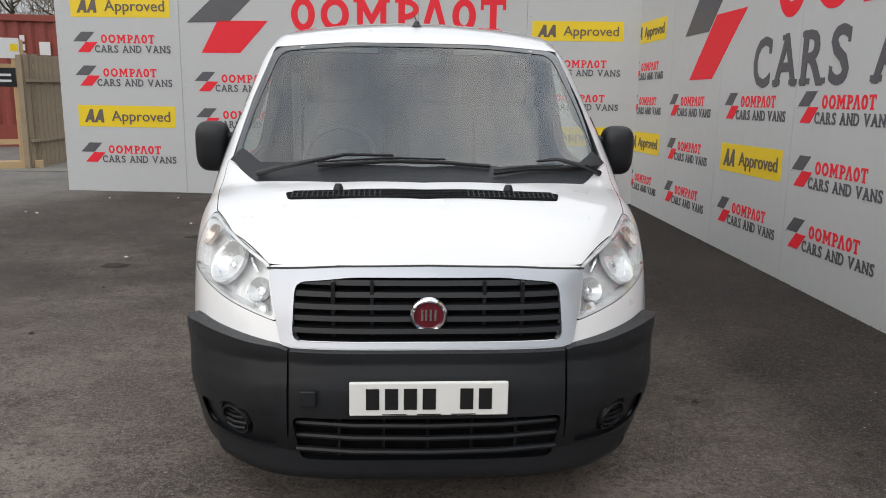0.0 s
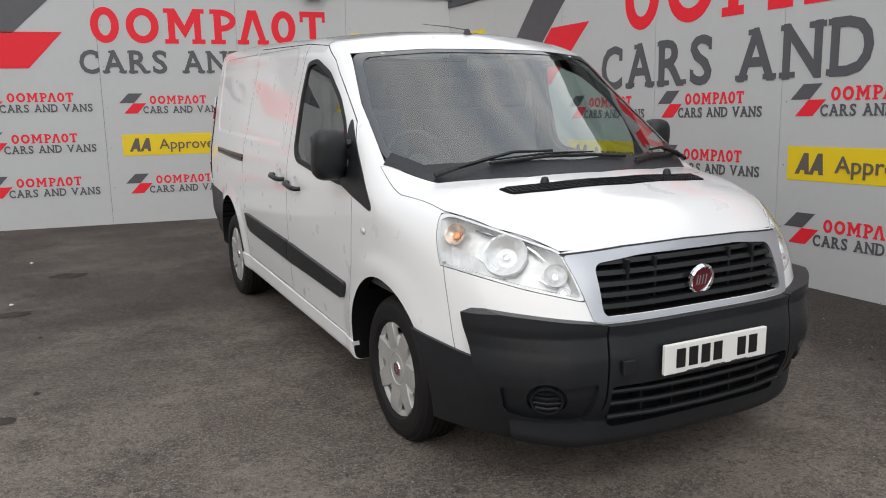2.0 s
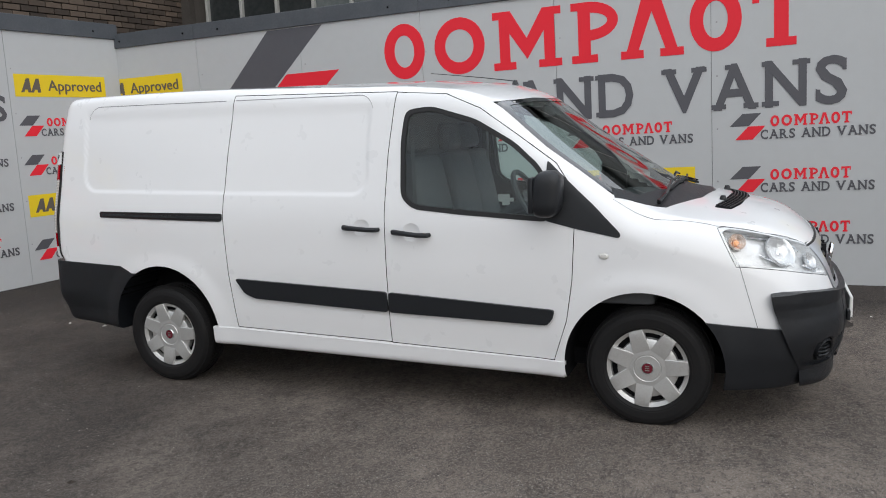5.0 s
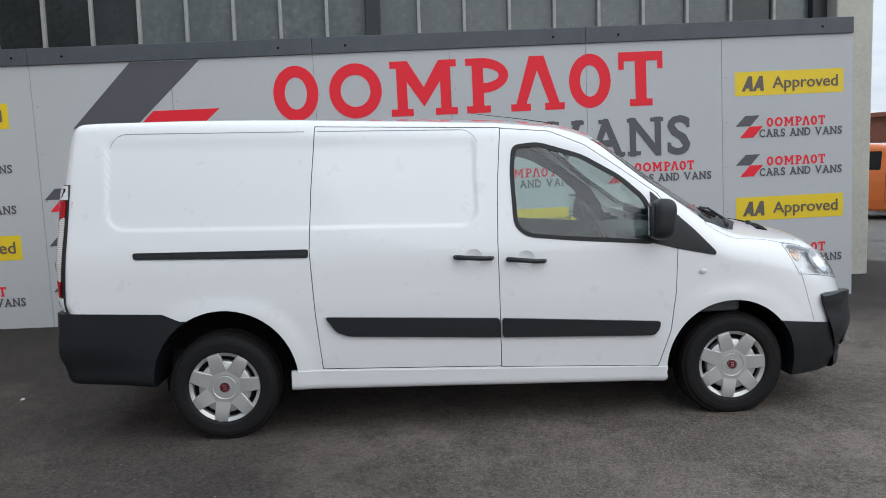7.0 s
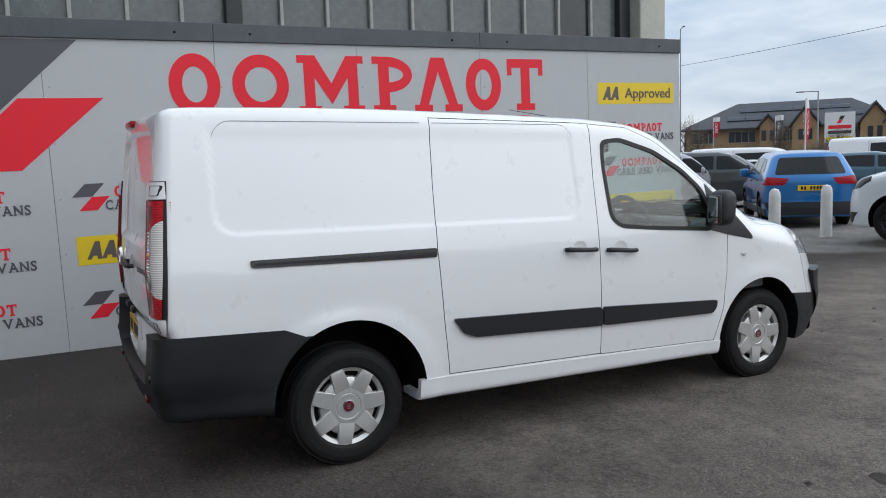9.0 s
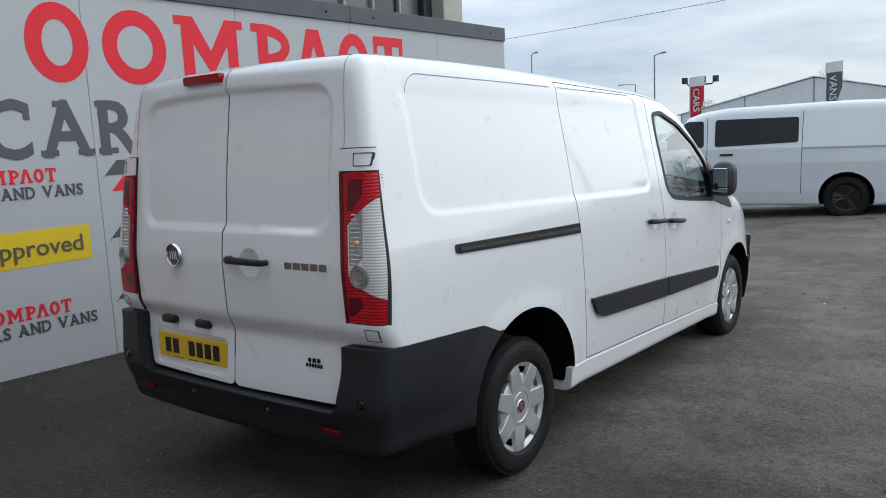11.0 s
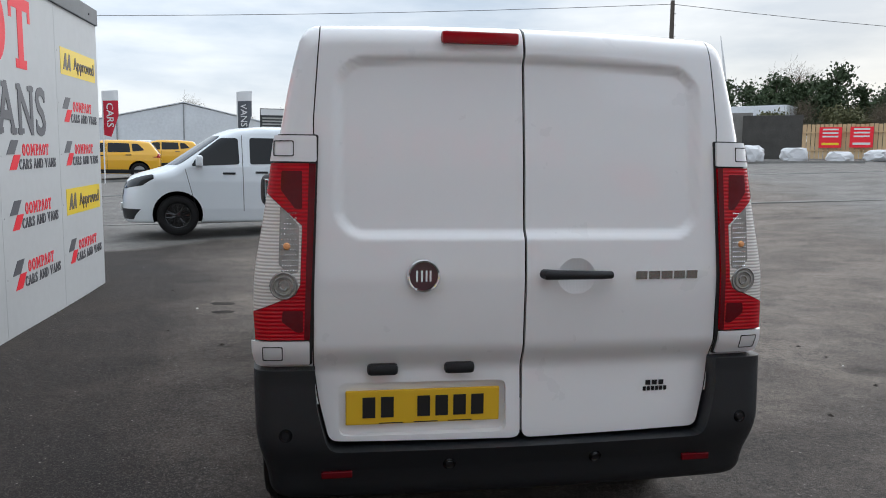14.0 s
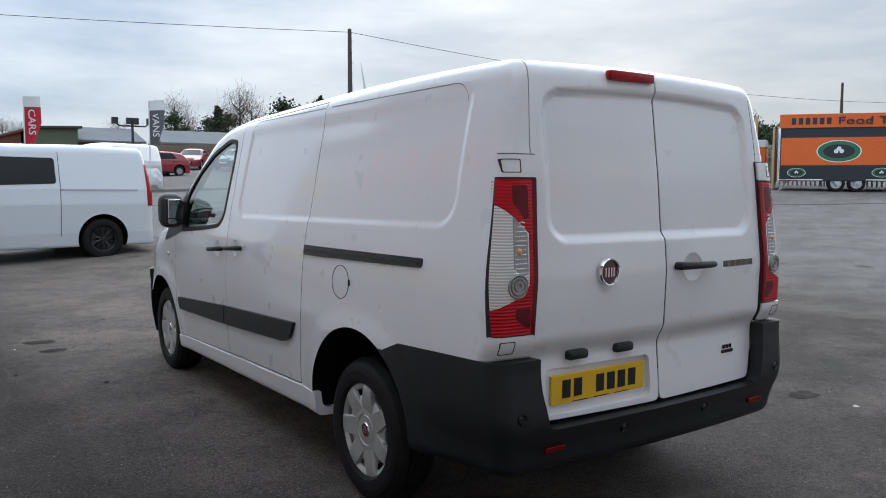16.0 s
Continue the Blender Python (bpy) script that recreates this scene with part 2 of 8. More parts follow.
def prism(outline, axis, lo, hi, bm=None):
    """The outline, drawn in the other two axes in order, pushed along axis from lo to hi."""
    bm = bm or bmesh.new()
    at = {"x": lambda p, h: (h, p[0], p[1]), "y": lambda p, h: (p[0], h, p[1]), "z": lambda p, h: (p[0], p[1], h)}[axis]
    a = [bm.verts.new(at(p, lo)) for p in outline]
    b = [bm.verts.new(at(p, hi)) for p in outline]
    bm.faces.new(a), bm.faces.new(b)
    for i in range(len(a)):
        bm.faces.new((a[i - 1], a[i], b[i], b[i - 1]))
    bmesh.ops.recalc_face_normals(bm, faces=bm.faces)
    return bm


def as_mesh(bm):
    me = bpy.data.meshes.new("cutter")
    bmesh.ops.recalc_face_normals(bm, faces=bm.faces)
    bm.to_mesh(me)
    bm.free()
    return me


def combine(me, steps):
    """A new mesh: me with each (operation, mesh) carried out in turn."""
    ob, others = new("working", me), []
    for op, other in steps:
        o = new("working", other)
        o.hide_viewport = False
        mod = ob.modifiers.new("cut", "BOOLEAN")
        mod.operation, mod.object, mod.solver = op, o, "MANIFOLD"
        others.append(o)
    out = bpy.data.meshes.new_from_object(ob.evaluated_get(bpy.context.evaluated_depsgraph_get()))
    for o in (ob, *others):
        bpy.data.objects.remove(o)
    return out


def lerp(v, pts):
    xs, ys = zip(*pts)
    return np.interp(v, xs, ys)


def soft(v, pts, r):
    """A piecewise-linear curve with its corners eased over r."""
    return (lerp(v - r, pts) + 2 * lerp(v - r / 2, pts) + 2 * lerp(v, pts) + 2 * lerp(v + r / 2, pts) + lerp(v + r, pts)) / 8


def smax(a, b, k):
    return np.maximum(a, b) + k / 4 * np.maximum(0, 1 - np.abs(a - b) / k) ** 2


def ease(v, lo, hi):
    s = np.clip((v - lo) / (hi - lo), 0, 1)
    return s * s * (3 - 2 * s)


def rbox(u, v, cu, cv, hu, hv, r):
    a, b = np.abs(u - cu) - hu + r, np.abs(v - cv) - hv + r
    return np.hypot(np.maximum(a, 0), np.maximum(b, 0)) + np.minimum(np.maximum(a, b), 0) - r


def shell(f, lo, hi, core_lo, core_hi, cell):
    """A closed quad mesh of the surface f = 0: a box grid from lo to hi drawn in towards the core until it meets f."""
    lo, hi, clo, chi = (np.array(v, float) for v in (lo, hi, core_lo, core_hi))
    n = np.maximum(2, np.round((hi - lo) / cell).astype(int))
    quads = []
    for ax in range(3):
        u, v = (ax + 1) % 3, (ax + 2) % 3
        gu, gv = np.meshgrid(np.arange(n[u]), np.arange(n[v]), indexing="ij")
        for side in (0, 1):
            corner = []
            for du, dv in ((0, 0), (1, 0), (1, 1), (0, 1)):
                c = np.zeros((gu.size, 3), int)
                c[:, ax], c[:, u], c[:, v] = side * n[ax], gu.ravel() + du, gv.ravel() + dv
                corner.append(c)
            if not side:
                corner.reverse()
            quads.append(np.stack(corner, 1))
    quads = np.concatenate(quads)
    keys = quads[..., 0] * 10 ** 8 + quads[..., 1] * 10 ** 4 + quads[..., 2]
    uniq, first, inv = np.unique(keys.ravel(), return_index=True, return_inverse=True)
    s = quads.reshape(-1, 3)[first] / n
    outer, inner = lo + s * (hi - lo), clo + s * (chi - clo)
    a, b = np.zeros(len(s)), np.ones(len(s))
    for _ in range(22):
        mid = (a + b) / 2
        p = inner + mid[:, None] * (outer - inner)
        inside = f(p[:, 0], p[:, 1], p[:, 2]) < 0
        a, b = np.where(inside, mid, a), np.where(inside, b, mid)
    p = inner + a[:, None] * (outer - inner)
    me = bpy.data.meshes.new("shell")
    me.from_pydata(p.tolist(), [], inv.reshape(-1, 4).tolist())
    return me


def polish(me, f, off=0.0, tol=0.002, inner=None):
    """Shades the faces that lie on f = off by the slope of f and all others flat; these others take the second material if inner is set."""
    co = np.empty(len(me.vertices) * 3)
    me.vertices.foreach_get("co", co)
    co = co.reshape(-1, 3)
    x, y, z = co.T
    e = 0.004
    g = np.stack((f(x + e, y, z) - f(x - e, y, z), f(x, y + e, z) - f(x, y - e, z), f(x, y, z + e) - f(x, y, z - e)), 1)
    g /= np.maximum(np.linalg.norm(g, axis=1, keepdims=True), 1e-9)
    on = np.abs(f(x, y, z) - off) < tol
    loops = np.empty(len(me.loops), int)
    me.loops.foreach_get("vertex_index", loops)
    normals = np.empty(len(me.polygons) * 3)
    me.polygons.foreach_get("normal", normals)
    normals = normals.reshape(-1, 3)
    total = np.empty(len(me.polygons), int)
    me.polygons.foreach_get("loop_total", total)
    face = np.repeat(np.arange(len(total)), total)
    ok = np.minimum.reduceat(on[loops].astype(int), np.r_[0, np.cumsum(total)[:-1]]) > 0
    mean = np.add.reduceat(g[loops], np.r_[0, np.cumsum(total)[:-1]])
    ok &= (mean * normals).sum(1) > 0.6 * total
    out = np.where(ok[face][:, None], g[loops], normals[face])
    me.polygons.foreach_set("use_smooth", [True] * len(total))
    me.normals_split_custom_set(out.tolist())
    if inner is not None:
        me.polygons.foreach_set("material_index", np.where(ok, 0, 1).tolist())
    return me


def words(text, height, width=None, thick=0.002, bold=0.0, squeeze=None):
    """Flat lettering as a mesh: lower left at the origin, in the xy plane, as tall as height (a capital) and, if given, as long as width."""
    cu = bpy.data.curves.new("lettering", "FONT")
    cu.body, cu.size, cu.extrude, cu.offset, cu.resolution_u = text, 1.0, thick, bold, 3
    ob = new("working", cu)
    me = bpy.data.meshes.new_from_object(ob.evaluated_get(bpy.context.evaluated_depsgraph_get()))
    bpy.data.objects.remove(ob)
    co = np.empty(len(me.vertices) * 3)
    me.vertices.foreach_get("co", co)
    co = co.reshape(-1, 3)
    x0, x1 = co[:, 0].min(), co[:, 0].max()
    k = height / 0.69
    kx = width / (x1 - x0) if width else k
    co[:, 0], co[:, 1] = (co[:, 0] - x0) * kx, co[:, 1] * k
    me.vertices.foreach_set("co", co.ravel().tolist())
    return me

# ---- ground ----
def ground_height(x, y):
    """Level round the van; the yard rises towards the road."""
    v = (-.042 * x - .04 * y - .2) / .08
    return .08 * np.log1p(np.exp(np.clip(v, -50, 40))) + np.maximum(0, v - 40) * .0


def gz(x, y):
    return float(ground_height(np.array(float(x)), np.array(float(y))))


def tarmac():
    """Dark new tarmac round the van, paler old tarmac past it, with stones, stains, patches and a painted road line's worn grey."""
    m = bpy.data.materials.new("tarmac")
    m.use_nodes = True
    n, l = m.node_tree.nodes, m.node_tree.links
    p = n["Principled BSDF"]
    co = n.new("ShaderNodeTexCoord")

    def noise_tex(scale, detail=4, rough=0.55, warp=None):
        t = n.new("ShaderNodeTexNoise")
        t.inputs["Scale"].default_value, t.inputs["Detail"].default_value, t.inputs["Roughness"].default_value = scale, detail, rough
        l.new(warp or co.outputs["Object"], t.inputs["Vector"])
        return t.outputs["Fac"]

    def span(v, a, b, c=0.0, d=1.0):
        r = n.new("ShaderNodeMapRange")
        for key, val in (("From Min", a), ("From Max", b), ("To Min", c), ("To Max", d)):
            r.inputs[key].default_value = val
        l.new(v, r.inputs["Value"])
        return r.outputs[0]

    def math_node(op, a, b):
        k = n.new("ShaderNodeMath")
        k.operation = op
        for i, v in enumerate((a, b)):
            if isinstance(v, (int, float)):
                k.inputs[i].default_value = v
            else:
                l.new(v, k.inputs[i])
        return k.outputs[0]

    def blend(fac, a, b):
        k = n.new("ShaderNodeMix")
        k.data_type = "RGBA"
        for key, v in (("A", a), ("B", b)):
            if isinstance(v, tuple):
                k.inputs[key].default_value = (*v, 1)
            else:
                l.new(v, k.inputs[key])
        l.new(fac, k.inputs["Factor"])
        return k.outputs["Result"]

    sep = n.new("ShaderNodeSeparateXYZ")
    l.new(co.outputs["Object"], sep.inputs[0])
    wob = math_node("MULTIPLY", math_node("SUBTRACT", noise_tex(.55, 5), .5), 3.4)
    # the new tarmac ends along the yard's edge
    edge_y = span(math_node("ADD", math_node("ADD", sep.outputs["Y"], math_node("MULTIPLY", sep.outputs["X"], -.6)), math_node("MULTIPLY", wob, .4)), -10.5, -10.0)
    edge_x = span(math_node("ADD", math_node("ADD", sep.outputs["X"], math_node("MULTIPLY", sep.outputs["Y"], -.35)), wob), -7.6, -5.6)
    new_part = math_node("MULTIPLY", edge_y, edge_x)
    stones = noise_tex(130, 2)
    fine = noise_tex(420, 2)
    patch = noise_tex(.8, 6, .6)
    streak_map = n.new("ShaderNodeMapping")
    streak_map.inputs["Scale"].default_value = (.8, 1.15, 1)
    streak_map.inputs["Rotation"].default_value = (0, 0, radians(28))
    l.new(co.outputs["Object"], streak_map.inputs[0])
    streak = noise_tex(1.3, 7, .65, streak_map.outputs[0])
    dark = blend(span(streak, .40, .66), (.132, .108, .092), (.248, .208, .178))
    dark = blend(span(patch, .50, .68, 0, .75), dark, (.300, .252, .214))
    dark = blend(span(noise_tex(9, 5, .7), .48, .70, 0, .6), dark, (.060, .054, .050))
    old = blend(span(streak, .38, .66), (.165, .158, .150), (.265, .255, .242))
    old = blend(span(patch, .55, .72, 0, .7), old, (.30, .288, .270))
    base = blend(new_part, old, dark)
    # the rear half of the yard is blacker
    dark_part = span(math_node("ADD", math_node("ADD", sep.outputs["Y"], math_node("MULTIPLY", sep.outputs["X"], -.25)), wob), -.6, 2.0)
    base = blend(math_node("MULTIPLY", math_node("MULTIPLY", dark_part, new_part), span(patch, .35, .65, .74, .44)), base, (.021, .019, .019))
    # shade between van and east hoarding, put into the colour as a black strip
    along = span(math_node("ADD", math_node("ADD", sep.outputs["X"], math_node("MULTIPLY", sep.outputs["Y"], .12)), math_node("MULTIPLY", wob, .45)), .5, 1.9)
    base = blend(math_node("MULTIPLY", math_node("MULTIPLY", along, new_part), span(patch, .35, .65, .95, .80)), base, (.024, .021, .020))
    dark_part = math_node("MAXIMUM", dark_part, along)
    blotch = noise_tex(2.6, 4, .6)
    base = blend(span(blotch, .56, .64, 0, .32), base, (.040, .036, .034))
    base = blend(math_node("MULTIPLY", span(blotch, .40, .33, 0, .35), span(dark_part, 0, 1, 1, .4)), base, (.150, .132, .116))
    coarse = noise_tex(48, 3, .7)
    calm = span(math_node("MULTIPLY", dark_part, new_part), 0, 1, 1, .35)
    base = blend(math_node("MULTIPLY", span(coarse, .52, .66, 0, .46), calm), base, (.33, .285, .245))
    base = blend(span(coarse, .47, .34, 0, .6), base, (.028, .025, .024))
    speck = math_node("MULTIPLY", span(stones, .57, .64), .8)
    base = blend(math_node("MULTIPLY", speck, calm), base, (.34, .315, .285))
    pits = math_node("MULTIPLY", span(fine, .48, .40), .75)
    base = blend(pits, base, (.016, .015, .015))
    spots = n.new("ShaderNodeTexVoronoi")
    spots.inputs["Scale"].default_value = .55
    l.new(co.outputs["Object"], spots.inputs["Vector"])
    oil = math_node("MULTIPLY", span(math_node("ADD", spots.outputs["Distance"], math_node("MULTIPLY", noise_tex(4, 3), .12)), .17, .10), .6)
    base = blend(oil, base, (.02, .019, .019))
    l.new(base, p.inputs["Base Color"])
    l.new(span(patch, .3, .7, .78, .95), p.inputs["Roughness"])
    p.inputs["Specular IOR Level"].default_value = .2
    bp = n.new("ShaderNodeBump")
    bp.inputs["Strength"].default_value, bp.inputs["Distance"].default_value = .7, .008
    l.new(math_node("ADD", math_node("ADD", stones, math_node("MULTIPLY", fine, .6)), coarse), bp.inputs["Height"])
    l.new(bp.outputs[0], p.inputs["Normal"])
    return m


TARMAC = tarmac()


def ground_sheet():
    far = np.array([-900, -600, -400, -260, -170, -110, -80])
    xs = np.concatenate((far, np.linspace(-60, 60, 121), -far[::-1]))
    gx, gy = np.meshgrid(xs, xs, indexing="ij")
    z = ground_height(gx, gy)
    z = z + .012 * np.sin(gx * 1.1 + .6 * gy) * np.cos(gy * .8) * (np.abs(gx) + np.abs(gy - 2) > 7)
    v = np.stack((gx, gy, z), -1).reshape(-1, 3)
    i = np.arange(len(v)).reshape(gx.shape)
    f = np.stack((i[:-1, :-1], i[1:, :-1], i[1:, 1:], i[:-1, 1:]), -1).reshape(-1, 4)
    me = bpy.data.meshes.new("ground")
    me.from_pydata(v.tolist(), [], f.tolist())
    me.polygons.foreach_set("use_smooth", [True] * len(me.polygons))
    return tagged(link_mesh("ground", me, TARMAC), "worn dark tarmac yard sloping up to an old road", "ground", kind="structure")


ground_sheet()

# loose grit, leaves and litter on the tarmac
GRIT = material("pale_grit", (.30, .28, .25), .9)
LITTER = material("pale_litter", (.6, .58, .54), .8)
LEAF_DRY = material("dry_dark_leaf", (.03, .022, .016), .8)


def scatter(name, label, mat, count, seed, box, lo, hi):
    rnd = random.Random(seed)
    bm = bmesh.new()
    for _ in range(count):
        x, y = rnd.uniform(box[0], box[1]), rnd.uniform(box[2], box[3])
        if abs(x) < .9 and abs(y) < 2.4:
            continue
        r, a = rnd.uniform(lo, hi), rnd.uniform(0, 6.28)
        pts = [(x + r * rnd.uniform(.5, 1) * math.cos(a + k * 1.57), y + r * rnd.uniform(.5, 1) * math.sin(a + k * 1.57)) for k in range(4)]
        z = gz(x, y)
        vs = [bm.verts.new((px, py, z + .001)) for px, py in pts]
        t = bm.verts.new((x, y, z + r * .5))
        for k in range(4):
            bm.faces.new((vs[k], vs[(k + 1) % 4], t))
    return tagged(part(name, bm, mat), label, "debris", kind="stuff")


scatter("grit", "pale loose grit scattered on tarmac", GRIT, 5200, 3, (-6, 4.5, -8, 7), .002, .008)
scatter("litter", "few pale scraps on the tarmac", LITTER, 26, 5, (-6, 4, -6, 6.5), .012, .03)
scatter("dead_leaves", "small dark dead leaves on the tarmac", LEAF_DRY, 46, 9, (-3.5, 2.8, -4.5, 2.5), .015, .035)

# oil and damp stains
STAIN = material("dark_oil_stain", (.030, .027, .025), .95, vary=.8, scale=9, spec=.08, alt=(.075, .066, .058))


def stain(x, y, r, s):
    rnd = random.Random(s)
    k = [rnd.uniform(.7, 1.15) for _ in range(18)]
    pts = [(x + r * k[i] * math.cos(i * math.pi / 9), y + .7 * r * k[i] * math.sin(i * math.pi / 9)) for i in range(18)]
    bm = bmesh.new()
    bm.faces.new([bm.verts.new((px, py, gz(px, py) + .004)) for px, py in rounded(pts, .1)])
    return tagged(part("oil_stain", bm, STAIN), "dark oil stain soaked into tarmac", "stain", "stains on the tarmac")


for i, (x, y, r) in enumerate([(-2.55, -.55, .11), (-2.5, 1.7, .13), (-2.1, 3.0, .16), (1.55, -2.7, .12), (1.6, -3.15, .14)]):
    stain(x, y, r, i)

# ---- hoarding walls ----
PANEL = material("pale_grey_panel", (.50, .515, .525), .55, vary=.22, scale=.9, alt=(.43, .44, .445), bump=.06, bump_scale=30)
TRIM = material("dark_grey_capping", (.062, .070, .082), .5, vary=.4, scale=5, alt=(.12, .13, .145))
SIGN_DARK = material("dark_grey_vinyl", (.085, .085, .098), .45, vary=.25, scale=6, alt=(.13, .13, .14))
SIGN_RED = material("red_vinyl", (.82, .022, .040), .5, vary=.15, scale=6, spec=.3, alt=(.72, .03, .05))
SIGN_YELLOW = material("yellow_vinyl", (.83, .60, .015), .42, vary=.12, scale=6, alt=(.74, .52, .03))
SIGN_INK = material("brown_grey_vinyl_ink", (.12, .10, .085), .5)
JOINT = material("dark_joint", (.20, .205, .21), .8)
SCREW = material("zinc_screw", (.35, .35, .36), .4, metal=.8)
MOSS = material("moss_and_weeds", (.07, .085, .03), .9, vary=.6, scale=30)

# frames of the two walls: local x runs along the wall as one reads it, local z up, local -y towards the van
WALL_B = Matrix.Translation((3.12, 0, 0)) @ Matrix.Rotation(radians(-1.09), 4, "X") @ Matrix.Rotation(radians(-90), 4, "Z")
WALL_A = Matrix.Translation((3.12, 5.545, .02)) @ Matrix.Rotation(-math.atan(.13), 4, "Z")


def hoarding(name, frame_m, seams, height, cap, label):
    root = thing(name, label, "wall", frame_m, kind="structure")
    part("backing", block((seams[0], .012, -.4), (seams[-1], .16, height)), JOINT, root)
    for a, b in zip(seams, seams[1:]):
        part("panel", block((a + .002, 0, -.3), (b - .002, .011, cap), .001, 1), PANEL, root)
        x = a + .05
        for z in (.45, .95, 1.45, 1.95, 2.45):
            part("screw", lathe([(.0005, .003), (.006, .002), (.008, 0)], 8, m=Matrix.Translation((x, 0, z)) @ Matrix.Rotation(radians(90), 4, "X")), SCREW, root)
    edges = [seams[0]] + [s for s in seams[1:-1]][::2] + [seams[-1]]
    for a, b in zip(edges, edges[1:]):
        c = part("capping", block((a + .001, -.025, cap - .004), (b - .001, .19, height + .012), .006), TRIM, root)
        for k in range(2):
            part("bolt", lathe([(.0005, .008), (.011, .007), (.013, 0)], 8, m=Matrix.Translation((a + (b - a) * (.12 + .76 * k), -.0255, cap + .075)) @ Matrix.Rotation(radians(90), 4, "X")), INNER, c)
    return root


hoarding("wall_east", WALL_B, [-5.56, -4.25, -2.79, -1.275, .2, 1.70, 3.23, 4.74], 3.045, 2.885, "pale grey panel hoarding with dark capping and signs")
hoarding("wall_north", WALL_A, [-7.99, -6.24, -4.62, -2.95, -1.5, 0.02], 3.04, 2.87, "pale grey panel hoarding with dark capping and signs")

# weeds at the foot of the east wall
wd = bmesh.new()
rnd = random.Random(4)
for _ in range(240):
    y = rnd.choice((rnd.gauss(1.75, .5), rnd.uniform(-4.6, 5.2), rnd.gauss(.2, .4)))
    x, h, a = 3.10 - abs(rnd.gauss(0, .025)), rnd.uniform(.006, .032), rnd.uniform(0, 6.28)
    d = Vector((math.cos(a), math.sin(a), 0)) * h * .5
    b = Vector((x, y, 0))
    wd.faces.new([wd.verts.new(p) for p in (b - d * .3, b + d * .3, b + d + Vector((0, 0, h)))])
tagged(part("weeds", wd, MOSS), "small weeds and moss along the wall foot", "weeds", kind="stuff")


# ---- signs on the walls ----
def flat(outline, thick=.003):
    """A vinyl shape on a wall: outline in local x and z."""
    return prism(outline, "y", -thick, 0)


def ring_shape(bm, cx, cz, rx, rz, t, thick, gap=None, n=30):
    a0, a1 = gap or (0, 2 * math.pi)
    full = gap is None
    vs = []
    for i in range(n if full else n + 1):
        a = a0 + (a1 - a0) * i / n
        c, s = math.cos(a), math.sin(a)
        vs.append([bm.verts.new((cx + r1 * c, y, cz + r2 * s)) for r1, r2, y in ((rx, rz, -thick), (rx - t, rz - t, -thick), (rx, rz, 0), (rx - t, rz - t, 0))])
    for i in range(n):
        p, q = vs[i], vs[(i + 1) % len(vs)]
        bm.faces.new((p[0], q[0], q[1], p[1])), bm.faces.new((p[0], p[2], q[2], q[0])), bm.faces.new((p[1], q[1], q[3], p[3]))


def name_shapes(root, x0, x1, z0, z1, thick):
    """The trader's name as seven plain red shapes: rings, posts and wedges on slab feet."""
    w, h = x1 - x0, z1 - z0
    t = h * .21
    tw = t / w

    def bar(*outlines):
        bm = bmesh.new()
        for i, pts in enumerate(outlines):
            prism([(x0 + w * u, z0 + h * v) for u, v in pts], "y", -thick * (1 - .12 * min(i, 1)), 0, bm)
        return bm

    def slab(u0, u1, v0, v1):
        return [(u0, v0), (u1, v0), (u1, v1), (u0, v1)]

    for a, b in ((0, .113), (.14, .273), (.754, .863)):
        bm = bmesh.new()
        ring_shape(bm, x0 + w * (a + b) / 2, z0 + h / 2, w * (b - a) / 2, h / 2, t, thick)
        part("name_shape", bm, SIGN_RED, root)
    l, r = .311, .448
    part("name_shape", bar([(l, 0), (l + tw * .9, 0), (l + tw * .9, .62), ((l + r) / 2, .16), (r - tw * .9, .62), (r - tw * .9, 0), (r, 0), (r, 1), (r - tw, 1), ((l + r) / 2, .52), (l + tw, 1), (l, 1)],
                           slab(.295, .351, 0, .13), slab(.408, .464, 0, .13), slab(.295, .318, .87, 1), slab(.441, .464, .87, 1)), SIGN_RED, root)
    bm = bar(slab(.504, .504 + tw, 0, 1), slab(.488, .504 + tw + .016, 0, .13), slab(.488, .51, .87, 1))
    ring_shape(bm, x0 + w * (.504 + tw) - .2 * t, z0 + h * .68, w * .070, h * .32, t * .85, thick * .9, (-math.pi / 2, math.pi / 2), 18)
    part("name_shape", bm, SIGN_RED, root)
    part("name_shape", bar([(.612, .05), (.612 + tw * .9, .05), (.672, .74), (.731 - tw * .9, .05), (.731, .05), (.690, 1), (.652, 1)], slab(.602, .653, 0, .13), slab(.690, .741, 0, .13)), SIGN_RED, root)
    part("name_shape", bar([(.942 - tw / 2, 0), (.942 + tw / 2, 0), (.942 + tw / 2, .83), (1, .83), (1, 1), (.884, 1), (.884, .83), (.942 - tw / 2, .83)],
                           slab(.912, .972, 0, .13), slab(.884, .898, .68, .9), slab(.986, 1, .68, .9)), SIGN_RED, root)


# slab serifs of the capitals: left, right, bottom and top of each, in shares of the letter's box
SERIFS = {"A": ((-.04, .30, 0, .11), (.70, 1.04, 0, .11), (.28, .56, .89, 1)), "R": ((-.06, .42, 0, .11), (.74, 1.08, 0, .11), (-.06, .2, .89, 1)), "N": ((-.08, .34, 0, .11), (-.08, .2, .89, 1), (.66, 1.08, .89, 1)),
          "D": ((-.08, .2, 0, .11), (-.08, .2, .89, 1)), "V": ((-.04, .32, .89, 1), (.68, 1.04, .89, 1)), "C": ((.86, 1.0, .66, .93),), "S": ((.84, .97, .70, .95), (.03, .16, .05, .30))}
WIDTHS = {"C": .78, "A": .92, "R": .80, "S": .62, "N": .84, "D": .82, "V": .92, " ": .34}


